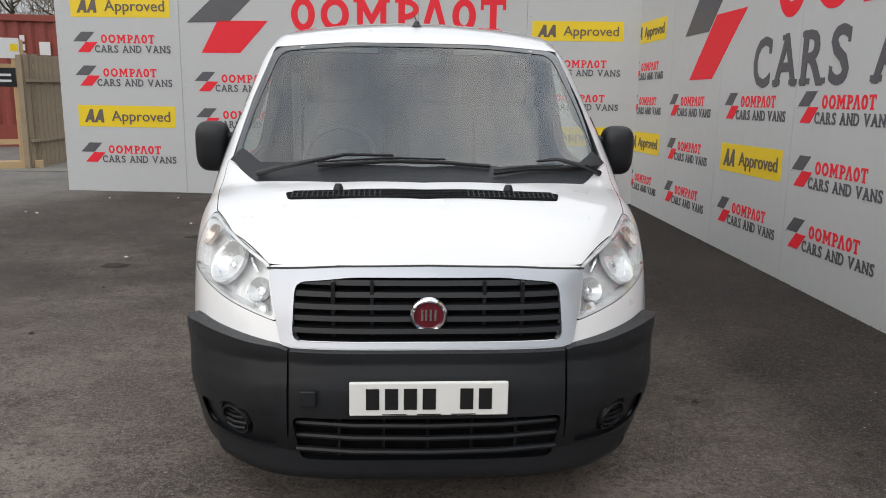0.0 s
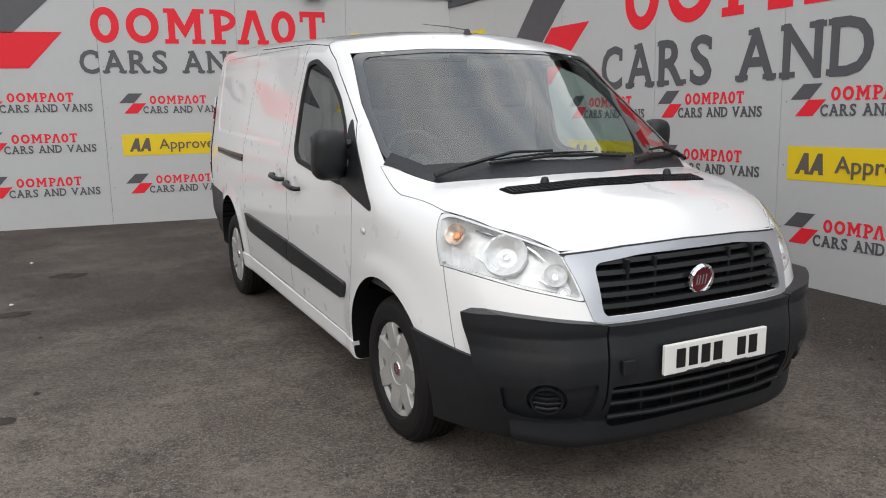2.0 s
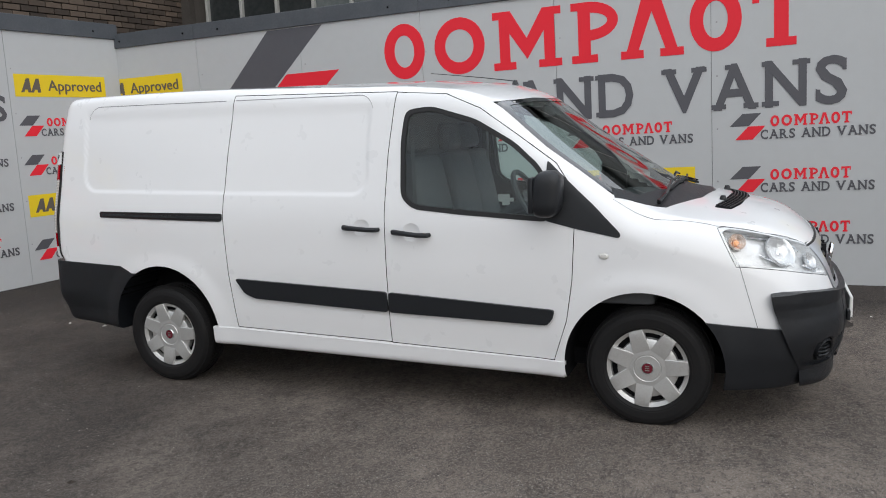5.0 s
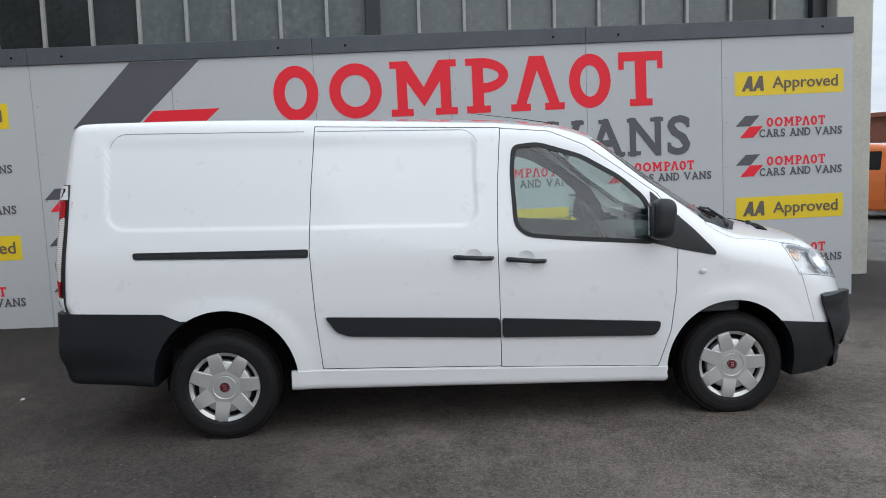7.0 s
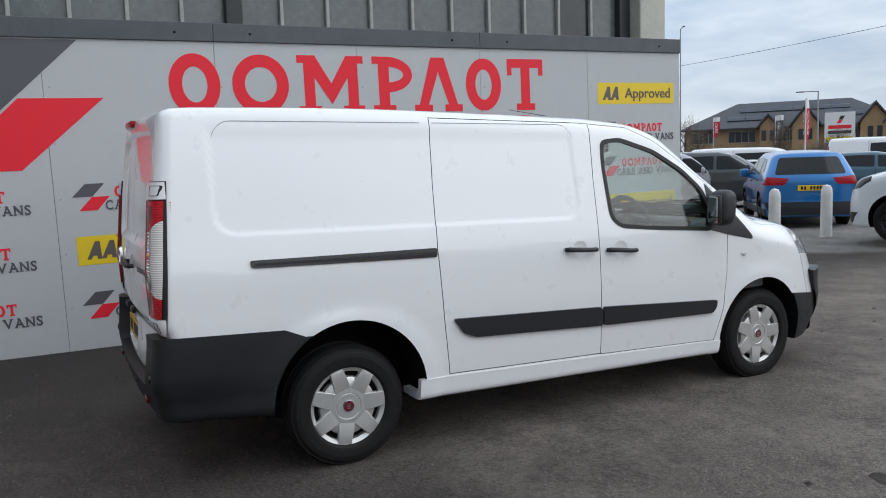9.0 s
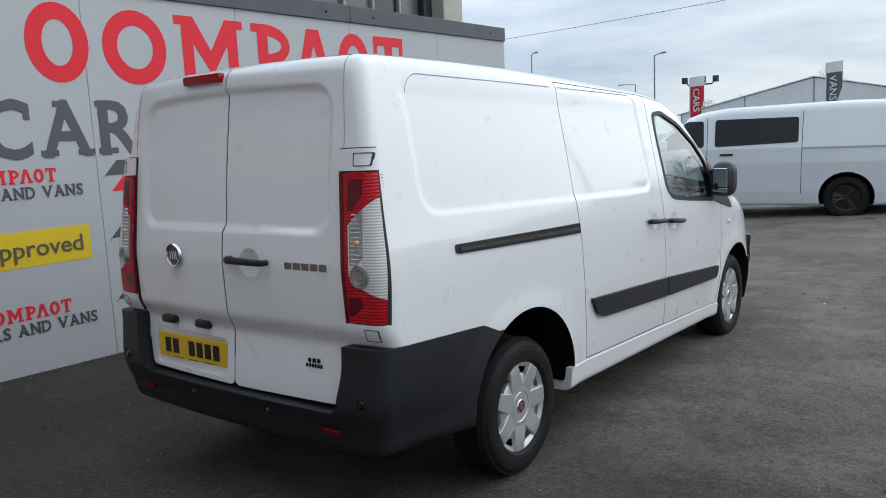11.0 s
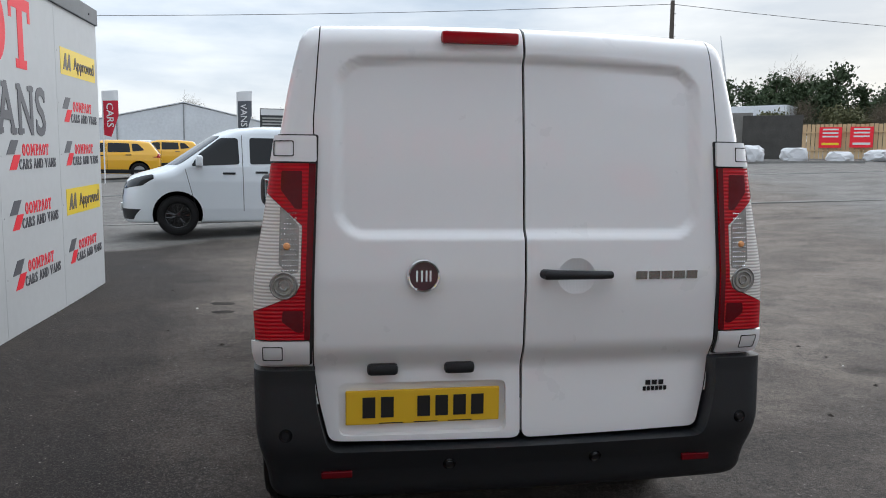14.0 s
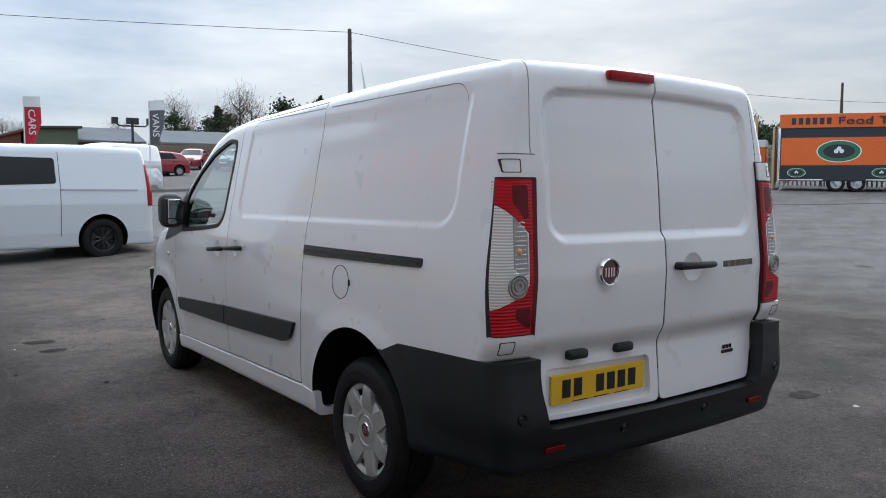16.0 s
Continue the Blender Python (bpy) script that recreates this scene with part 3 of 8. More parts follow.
def slab_lettering(root, text, x0, x1, z0, height, mat, thick, bold=.02):
    """A line of capitals with slab serifs, each a part."""
    gap = .17
    k = (x1 - x0) / (sum(WIDTHS[c] + gap for c in text) - gap)
    x, made = x0, {}
    for c in text:
        w = WIDTHS[c] * k
        if c != " ":
            if c not in made:
                bm = bmesh.new()
                bm.from_mesh(words(c, height, w, thick * .6, bold))
                for a, b, lo, hi in SERIFS[c]:
                    prism([(a * w, lo * height), (b * w, lo * height), (b * w, hi * height), (a * w, hi * height)], "z", -thick * .5, thick * .5, bm)
                ob = part("letter", bm, mat, root)
                made[c] = ob.data
            else:
                ob = new("letter", made[c])
                ob.parent = root
            ob.matrix_basis = Matrix.Translation((x, -thick, z0)) @ Matrix.Rotation(radians(90), 4, "X")
        x += w + gap * k


def lettering(root, text, x0, x1, z0, height, mat, thick, bold=.012, name="lettering"):
    ob = link_mesh(name, words(text, height, x1 - x0, 1.0, bold), mat, root)
    ob.matrix_basis = Matrix.Translation((x0, -thick, z0)) @ Matrix.Rotation(radians(90), 4, "X") @ Matrix.Diagonal((1, 1, thick * .6, 1))
    return ob


def small_logo():
    """A logo 1.25 m long with its lower left corner at the origin."""
    root = thing("wall_logo", "dark and red twin-bar logo with lettering on a grey wall panel", "sign", group="small logos on the walls")
    part("dark_bar", flat([(0, .128), (.172, .128), (.280, .245), (.115, .245)]), SIGN_DARK, root)
    part("red_bar", flat([(.050, .0), (.205, .0), (.318, .124), (.165, .124)]), SIGN_RED, root)
    name_shapes(root, .36, 1.04, .112, .215, .003)
    slab_lettering(root, "CARS AND VANS", .275, 1.235, .0, .085, SIGN_DARK, .003)
    return root


def approval_sign():
    root = thing("approval_sign", "yellow approval sign with dark lettering on a grey wall", "sign", group="yellow approval signs")
    part("plate", flat([(0, 0), (1.25, 0), (1.25, .265), (0, .265)], .002), SIGN_YELLOW, root)
    for x in (.075, .20):
        bm = prism([(x, .05), (x + .038, .05), (x + .052, .082), (x + .087, .082), (x + .092, .05), (x + .130, .05), (x + .118, .215), (x + .078, .215)], "y", -.0045, -.002)
        part("emblem_wedge", bm, SIGN_INK, root)
    lettering(root, "Approved", .43, 1.185, .075, .125, SIGN_INK, .005, .006)
    return root


logo, approved = small_logo(), approval_sign()
spots = []
for x, kinds in ((-5.76, "ALLAL"), (-4.22, "..LLL"), (-2.645, "..LAL"), (-1.22, "..LLL"), (.29, "..LAL"), (1.86, "..LLL"), (3.38, "ALLAL")):
    for kind, z in zip(kinds, (2.235, 1.77, 1.335, .835, .335)):
        spots.append((WALL_B, x, z, 1.0, kind))
for x, k, kinds, rows in ((-7.76, 1.12, "ALLAL", (2.385, 1.915, 1.46, .895, .395)), (-6.06, 1.07, "..LLL", (0, 0, 1.41, .915, .38)), (-4.43, 1.01, "..LAL", (0, 0, 1.375, .845, .365)),
                          (-2.85, 1.0, "..LLL", (0, 0, 1.365, .865, .355)), (-1.43, .96, "ALLAL", (2.14, 1.69, 1.24, .76, .25))):
    for kind, z in zip(kinds, rows):
        spots.append((WALL_A, x, z, k, kind))
first = {"L": logo, "A": approved}
for wall, x, z, k, kind in spots:
    if kind == ".":
        continue
    m = wall @ Matrix.Translation((x, -.0005, z)) @ Matrix.Diagonal((k, 1, k, 1))
    if first[kind]:
        src = {"L": logo, "A": approved}[kind]
        src.matrix_basis = m
        first[kind] = None
    else:
        src = {"L": logo, "A": approved}[kind]
        c = copy_thing(src, Matrix())
        c.matrix_basis = m


def big_logo(wall, dark, red, name_box, text_box, label):
    root = thing("large_wall_sign", label, "sign", wall @ Matrix.Translation((0, -.0005, 0)))
    part("dark_bar", flat(dark), SIGN_DARK, root)
    part("red_bar", flat(red), SIGN_RED, root)
    name_shapes(root, *name_box, .003)
    slab_lettering(root, "CARS AND VANS", text_box[0], text_box[1], text_box[2], text_box[3] - text_box[2], SIGN_DARK, .003)


big_logo(WALL_B, [(-3.85, 2.205), (-3.19, 2.205), (-2.48, 2.87), (-3.21, 2.87)], [(-3.65, 1.725), (-3.02, 1.725), (-2.30, 2.355), (-3.0, 2.355)], (-1.72, 2.56, 2.18, 2.77), (-2.08, 2.86, 1.635, 2.045),
         "very large dark and red logo with lettering across the hoarding")
big_logo(WALL_A, [(-6.13, 2.325), (-5.54, 2.34), (-5.07, 2.78), (-5.63, 2.77)], [(-5.94, 1.925), (-5.40, 1.93), (-5.0, 2.36), (-5.70, 2.355)], (-4.68, -1.785, 2.235, 2.665), (-4.84, -1.56, 1.875, 2.145),
         "large dark and red logo with lettering across the hoarding")

# floodlight on the north wall
fl = thing("floodlight", "black floodlight bolted to the wall capping", "lamp", WALL_A @ Matrix.Translation((-1.96, -.03, 2.93)) @ Matrix.Rotation(radians(8), 4, "Z"))
part("housing", block((-.12, -.11, -.10), (.12, -.03, .10), .012), GLOSS_BLACK, fl, smooth=True)
part("lamp_glass", block((-.10, -.115, -.02), (.10, -.108, .085)), material("pale_lamp_glass", (.55, .56, .58), .15), fl)
part("bracket", block((-.03, -.05, -.05), (.03, .03, .03)), GLOSS_BLACK, fl)

# ---- factory behind the walls ----
BRICK = bpy.data.materials.new("sooty_brick")
BRICK.use_nodes = True
bn, bl = BRICK.node_tree.nodes, BRICK.node_tree.links
bco, bt, bmp = bn.new("ShaderNodeTexCoord"), bn.new("ShaderNodeTexNoise"), bn.new("ShaderNodeMix")
binfo = bn.new("ShaderNodeObjectInfo")
badd = bn.new("ShaderNodeMath")
badd.operation = "ADD"
bmul = bn.new("ShaderNodeMath")
bmul.operation = "MULTIPLY"
bmul.inputs[1].default_value = .6
bt.inputs["Scale"].default_value, bt.inputs["Detail"].default_value = 2.2, 6
bmp.data_type = "RGBA"
bmp.inputs["A"].default_value, bmp.inputs["B"].default_value = (.040, .030, .024, 1), (.135, .10, .076, 1)
bl.new(bco.outputs["Object"], bt.inputs["Vector"])
bl.new(binfo.outputs["Random"], bmul.inputs[0])
bl.new(bmul.outputs[0], badd.inputs[0])
bl.new(bt.outputs["Fac"], badd.inputs[1])
bmr = bn.new("ShaderNodeMapRange")
bmr.inputs["From Min"].default_value, bmr.inputs["From Max"].default_value = .45, 1.15
bl.new(badd.outputs[0], bmr.inputs["Value"])
bl.new(bmr.outputs[0], bmp.inputs["Factor"])
bl.new(bmp.outputs["Result"], bn["Principled BSDF"].inputs["Base Color"])
bn["Principled BSDF"].inputs["Roughness"].default_value = .9
MORTAR = material("dark_mortar", (.075, .066, .058), .95, vary=.5, scale=6)
FROSTED = material("grey_frosted_glazing", (.10, .115, .115), .22, vary=.6, scale=1.2, alt=(.19, .205, .20))
FROSTED_DARK = material("dark_dirty_glazing", (.022, .026, .027), .15, vary=.5, scale=1.6, alt=(.05, .055, .055))
MULLION = material("pale_metal_mullion", (.42, .42, .40), .5, vary=.4, scale=8)
CREAM = material("cream_render", (.55, .54, .47), .85, vary=.3, scale=2)
STEEL_DARK = material("dark_painted_steel", (.03, .033, .035), .45, vary=.4, scale=7)

fac = thing("factory_building", "old factory with tall glazed bays and sooty brick behind the hoarding", "building")
part("wall_core", block((5.05, -5.35, -.2), (5.3, 6.1, 5.2)), MORTAR, fac)
mull_x = 4.9
ys = [-5.25 + .595 * i for i in range(19)]
for i, (a, b) in enumerate(zip(ys, ys[1:])):
    dark_pane = i >= 15 or i in (1,)
    for z0, z1 in ((2.2, 4.35), (4.4, 5.1)):
        part("glazing", block((mull_x + .06, a + .02, z0), (mull_x + .075, b - .02, z1)), FROSTED_DARK if dark_pane else FROSTED, fac)
for i, y in enumerate(ys):
    if i in (10, 0):
        part("column", block((mull_x - .06, y - .10, 2.0), (mull_x + .14, y + .10, 5.15), .012), STEEL_DARK, fac)
    else:
        part("mullion", block((mull_x, y - .022, 2.1), (mull_x + .08, y + .022, 5.15), .006), MULLION, fac)
part("end_column", block((4.62, -5.86, -.2), (4.98, -5.36, 5.3), .02), CREAM, fac, "cream rendered end column")
part("roof", block((4.6, -5.95, 5.2), (12, 14, 5.45)), STEEL_DARK, fac)
part("end_wall", block((4.98, -5.8, -.2), (12, -5.5, 5.2)), CREAM, fac)

# sooty brickwork behind the corner: the lowest courses as single bricks
bw = thing("brick_wall", "sooty brown brick factory wall above the hoarding", "wall", Matrix.Translation((4.95, 5.95, 0)) @ Matrix.Rotation(-math.atan(.13), 4, "Z"), kind="structure")
part("core", block((-7.3, .035, 0), (.4, .3, 5.3)), MORTAR, bw)
part("return_core", block((0.0, -.15, 0), (.3, .4, 5.3)), MORTAR, bw)
brick_me = as_mesh(block((0, 0, 0), (.215, .05, .065), .004, 1))
brick_me.materials.append(BRICK)
rnd = random.Random(11)
made = 0
upper = bmesh.new()
for row in range(30):
    z = 2.85 + row * .077
    x = -7.2 + (.1125 if row % 2 else 0)
    while x < -.02:
        dx, dy = rnd.uniform(-.002, .002), rnd.uniform(-.004, .004)
        if made < 300 and x > -5.3 and row < 12:
            ob = new("brick", brick_me)
            ob.parent, ob.matrix_basis = bw, Matrix.Translation((x + dx, dy, z))
            made += 1
        else:
            block((x + dx, dy, z), (x + dx + .215, dy + .05, z + .065), bm=upper)
        x += .226
tagged(part("brickwork", upper, BRICK, bw), kind="stuff")

# ---- the white panel van ----
SIDE = [(0.2, .905), (.34, .915), (.5, .932), (.8, .942), (1.05, .934), (1.15, .924), (1.25, .905), (1.5, .853), (1.7, .806), (1.85, .770), (2.1, .70)]
TOP = [(-3.2, .66), (-2.46, .985), (-2.2, 1.10), (-1.95, 1.163), (-1.69, 1.205), (-1.15, 1.568), (-.84, 1.80), (-.62, 1.873), (-.25, 1.912), (.3, 1.930), (.95, 1.938), (1.64, 1.944), (2.2, 1.942), (2.5, 1.918), (3, 1.87)]
NOSE = [(.1, -2.30), (.27, -2.44), (.42, -2.525), (.60, -2.535), (.70, -2.495), (.82, -2.455), (.95, -2.41), (1.1, -2.33), (2.2, -1.7)]
TAIL = [(.2, 2.475), (.55, 2.510), (.80, 2.486), (.865, 2.522), (1.1, 2.530), (1.47, 2.495), (1.75, 2.458), (1.9, 2.435), (2.2, 2.38)]


def van_body(x, y, z):
    """Below zero inside the van's skin."""
    ax = np.abs(x)
    w = soft(z, SIDE, .06) - .075 * ease(y, 1.0, 3.1) * (1 - .45 * ease(z, 1.2, 1.8)) - .07 * np.maximum(0, -1.55 - y) ** 2
    # pressed panel, fading out under the roof rail
    d = rbox(y, z - .016 * (y - 1.1), 1.105, 1.754, 1.105, .5, .12)
    w = w - .007 * ease(-d, 0, .032) * ease(1.815 + .016 * (y - 1.1) - z, 0, .085)
    # swell over the wheel arches
    for cy, cz in ((1.54, .37), (-1.54, .335)):
        w = w + .012 * ease(-np.hypot(y - cy, z - cz), -.56, -.43) * ease(.95 - z, 0, .2)
    side = ax - w
    ye = y - .2 * x * x
    t = soft(ye, TOP, .08) - (.10 - .055 * ease(y, 0, 1.5)) * x * x
    tt = (soft(ye + .02, TOP, .08) - soft(ye - .02, TOP, .08)) / .04
    top = (z - t) / np.sqrt(1 + tt * tt)
    front = (soft(z, NOSE, .04) + .66 * ax ** 4 - y) / np.sqrt(1 + (2.64 * ax ** 3) ** 2)
    r = rbox(x, z + .06 * x * x * ease(z, 1.5, 1.8), 0, 1.529, .635, .309, .11)
    rear = y - (soft(z, TAIL, .02) - .05 * x * x - .022 * ease(-r, 0, .042))
    bottom = (.275 + .022 * y) - z
    f = smax(side, top, .09 + .05 * ease(-y, 1.1, 1.6) - .035 * ease(y, 1.0, 2.2))
    f = smax(f, front, .16)
    f = smax(f, rear, .07)
    return smax(f, bottom, .04)


SKINS = {}


def van_skin(off, cell=0.03):
    if off not in SKINS:
        SKINS[off] = van_shell(off, .021 if off == 0 else cell)
    return SKINS[off]


def van_shell(off, cell):
    return shell(lambda x, y, z: van_body(x, y, z) - off, (-1.15, -2.75, .08), (1.15, 2.75, 2.2), (-.5, -1.95, .5), (.5, 2.2, .85), cell)


def flip(outline, s):
    return [(s * a, b) for a, b in outline]


CAB_DOOR = [(-.150, 1.825), (-.117, 1.48), (-.104, 1.14), (-.111, .388), (-1.075, .352), (-1.149, .575), (-1.181, .796), (-1.195, 1.07), (-1.20, 1.25),
            (-1.09, 1.405), (-.854, 1.575), (-.66, 1.71), (-.45, 1.80)]
SLIDE_DOOR = [(.965, 1.862), (.997, 1.483), (1.015, 1.131), (.993, .74), (.962, .424), (-.1065, .392), (-.0995, 1.14), (-.1125, 1.48), (-.1455, 1.828)]
SIDE_GLASS = [(-.222, 1.712), (-.37, 1.726), (-.633, 1.645), (-.858, 1.514), (-1.003, 1.384), (-1.062, 1.25), (-1.055, 1.113), (-.57, 1.150), (-.284, 1.180), (-.215, 1.24), (-.204, 1.55)]
QUARTER = [(-1.045, 1.425), (-1.12, 1.352), (-1.30, 1.185), (-1.435, 1.045), (-1.432, 1.02), (-1.2, 1.068), (-1.04, 1.108)]
SCREEN_OUT = [(-.735, 1.745), (-.35, 1.768), (.35, 1.768), (.735, 1.745), (.805, 1.49), (.842, 1.235), (.76, 1.185), (.35, 1.165), (-.35, 1.165), (-.76, 1.185), (-.842, 1.235), (-.805, 1.49)]
# grey for the painted crease shade and for the wing seam
SHADE_AND_SEAM = material("grey_shade_and_seam_line", (.24, .24, .245), .6)
SCREEN_IN = [(-.700, 1.722), (-.35, 1.748), (.35, 1.748), (.700, 1.722), (.774, 1.47), (.810, 1.25), (.760, 1.196), (.35, 1.206), (-.35, 1.206), (-.760, 1.196), (-.810, 1.25), (-.774, 1.47)]
BONNET = [(-.545, -2.312), (-.3, -2.376), (0, -2.400), (.3, -2.376), (.545, -2.312), (.655, -2.175), (.705, -2.115), (.806, -1.895), (.86, -1.60), (.862, -1.39), (.70, -1.63), (.35, -1.795),
          (0, -1.85), (-.35, -1.795), (-.70, -1.63), (-.862, -1.39), (-.86, -1.60), (-.806, -1.895), (-.705, -2.115), (-.655, -2.175)]
HEADLAMP = [(.803, 1.068), (.868, 1.03), (.95, .96), (.95, .89), (.86, .872), (.69, .820), (.507, .776), (.543, .950), (.70, 1.020)]
LAMP_BACK = [(-2.8, 1.25), (-1.845, 1.25), (-1.898, 1.06), (-1.992, .87), (-2.01, .70), (-2.8, .70)]
SURROUND = [(-.548, .936), (-.3, .953), (0, .958), (.3, .953), (.548, .936), (.492, .704), (-.492, .704)]
OPENING = [(-.45, .905), (-.25, .925), (.25, .925), (.45, .905), (.455, .722), (-.455, .722)]
REAR_DOOR = [(.0042, 1.98), (.0042, .548), (.645, .556), (.680, .70), (.695, .82), (.69, 1.20), (.685, 1.47), (.690, 1.60), (.675, 1.80), (.66, 1.98)]


def lamp_zone(s, d):
    """The solid that cuts a headlamp out of the body, grown by d."""
    a = as_mesh(prism(rounded(grown(flip(HEADLAMP, s), d), .02), "y", -2.8, -1.70))
    return combine(a, [("INTERSECT", as_mesh(prism(grown(LAMP_BACK, d), "x", *sorted((s * .4, s * 1.3)))))])


def seat(f, x, z, depth, back=False):
    """Frame on the surface f = 0 at x, z, sunk by depth; its z axis points out of the surface."""
    ys = np.linspace(2.9, 1.6, 2601) if back else np.linspace(-2.9, -1.5, 2801)
    v = f(np.full_like(ys, x), ys, np.full_like(ys, z))
    y = ys[np.argmax(v < 0)]
    e = .01
    at = lambda a, b, c: float(f(np.array([a]), np.array([b]), np.array([c]))[0])
    n = Vector((at(x + e, y, z) - at(x - e, y, z), at(x, y + e, z) - at(x, y - e, z), at(x, y, z + e) - at(x, y, z - e))).normalized()
    return Matrix.Translation(Vector((x, y, z)) - n * depth) @ n.to_track_quat("Z", "Y").to_matrix().to_4x4()


SEAM = [(-1.9995, .89), (-2.0025, .89), (-2.0945, .57), (-2.0915, .57)]


def text_bars(parent, name, x0, x1, z0, z1, n, y, mat, out=-1, gap=0.3, bend=0.0):
    """A row of n plain upright bars, each a part, for lettering that is not to be read."""
    w = (x1 - x0) / n
    for i in range(n):
        if n == 7 and i == 4:
            continue
        yy = y - bend * (x0 + w * (i + .5)) ** 2
        part(name, block((x0 + w * (i + gap / 2), min(yy, yy + out * .002), z0), (x0 + w * (i + 1 - gap / 2), max(yy, yy + out * .002), z1)), mat, parent)


def wheel_parts(root, centre, s, r=0.325, width=0.215, style="hubcap"):
    """A road wheel whose outer face looks towards s * x."""
    m = Matrix.Translation(centre) @ Matrix.Rotation(s * math.pi / 2, 4, "Y")
    w = thing("wheel", "", "")
    [w.pop(key) for key in list(w.keys())]
    w.parent, w.matrix_basis = root, m
    k, h = r / 0.325, width / 2
    prof = [(.205 * k, -h * .8), (.225 * k, -h * .96), (.27 * k, -h), (.298 * k, -h * .93), (.311 * k, -h * .80), (.321 * k, -h * .58)]
    # four grooves run round the tread
    for g in (-.45, -.15, .15, .45):
        crown = .3255 - .006 * g * g
        prof += [(crown * k, h * (g - .042)), ((crown - .007) * k, h * (g - .034)), ((crown - .007) * k, h * (g + .034)), (crown * k, h * (g + .042))]
    prof += [(.321 * k, h * .58), (.310 * k, h * .80), (.297 * k, h * .93), (.291 * k, h * .965), (.286 * k, h * .972), (.27 * k, h), (.236 * k, h * .985), (.231 * k, h * .965), (.226 * k, h * .97), (.213 * k, h * .86), (.205 * k, h * .7), (.205 * k, -h * .8)]
    bm = lathe(prof, 88)
    # and sipes across its shoulders
    bm.faces.ensure_lookup_table()
    tread = [f for f in bm.faces if f.calc_center_median().xy.length > .3135 * k and .5 * h < abs(f.calc_center_median().z) < h * .72]
    bmesh.ops.inset_individual(bm, faces=tread, thickness=.0028, depth=0)
    bmesh.ops.recalc_face_normals(bm, faces=bm.faces)
    for f in tread:
        n = f.calc_center_median()
        d = Vector((n.x, n.y, n.z * .4)).normalized() * .006
        for v in f.verts:
            v.co += d
    part("tyre", bm, TYRE, w)
    if style == "hubcap":
        part("rim", lathe([(.206 * k, -h * .7), (.206 * k, h * .55), (.19 * k, h * .45), (.10 * k, h * .40), (.0 * k + .001, h * .40)], 40), INNER, w, "dark steel rim")
        part("hubcap", lathe([(.001, h * .80), (.066 * k, h * .80), (.069 * k, h * .775), (.073 * k, h * .81), (.11 * k, h * .80), (.145 * k, h * .75), (.157 * k, h * .69), (.161 * k, h * .30)], 42), HUBCAP, w, "silver seven-spoke plastic hubcap", smooth=True)
        part("hubcap_rim", lathe([(.187 * k, h * .30), (.190 * k, h * .70), (.205 * k, h * .80), (.211 * k, h * .82), (.2165 * k, h * .76), (.2165 * k, h * .5)], 42), HUBCAP, w, smooth=True)
        pad = bmesh.new()
        rows = []
        for rr, hw, zz in ((.085, .046, .795), (.12, .0445, .845), (.16, .041, .880), (.196, .037, .890), (.206, .0355, .865), (.208, .0355, .76)):
            rows.append([pad.verts.new((rr * k, sg * hw * k * q, h * zz - d)) for sg, q, d in ((-1, 1.05, .022), (-1, 1, .002), (-1, .94, 0), (1, .94, 0), (1, 1, .002), (1, 1.05, .022))])
        for ra, rb in zip(rows, rows[1:]):
            for j in range(5):
                pad.faces.new((ra[j], rb[j], rb[j + 1], ra[j + 1]))
        spoke = part("hubcap_spoke", pad, HUBCAP, w, smooth=True)
        for i in range(7):
            sp = spoke if i == 0 else new("hubcap_spoke", spoke.data)
            sp.parent, sp.matrix_basis = w, Matrix.Rotation(2 * math.pi * i / 7 + .3, 4, "Z")
        part("centre_badge", lathe([(.0005, h * .835), (.024 * k, h * .83), (.026 * k, h * .80)], 24), BADGE_RED, w)
        for dx in (-.011, .0, .011):
            part("badge_bar", block((dx * k - .0025, -.011 * k, h * .83), (dx * k + .0025, .011 * k, h * .83 + .002)), CHROME, w)
        part("badge_rim", lathe([(.026 * k, h * .80), (.027 * k, h * .84), (.031 * k, h * .84), (.034 * k, h * .80)], 24), CHROME, w)
    else:
        part("rim", lathe([(.206 * k, -h * .7), (.206 * k, h * .8), (.2 * k, h * .86), (.19 * k, h * .8), (.185 * k, h * .1), (.001, h * .1)], 40), style, w)
        sp = bmesh.new()
        for i in range(10):
            for off in (-.13, .13):
                a = 2 * math.pi * i / 10 + off * .5
                b = 2 * math.pi * i / 10 + off
                tube([(.045 * k * math.cos(a), .045 * k * math.sin(a), h * .72), (.12 * k * math.cos(a), .12 * k * math.sin(a), h * .78), (.19 * k * math.cos(b), .19 * k * math.sin(b), h * .8)], [.012 * k, .009 * k, .008 * k], 5, sp)
        lathe([(.001, h * .85), (.045 * k, h * .83), (.06 * k, h * .6)], 20, sp)
        part("spokes", sp, style, w)
    return w


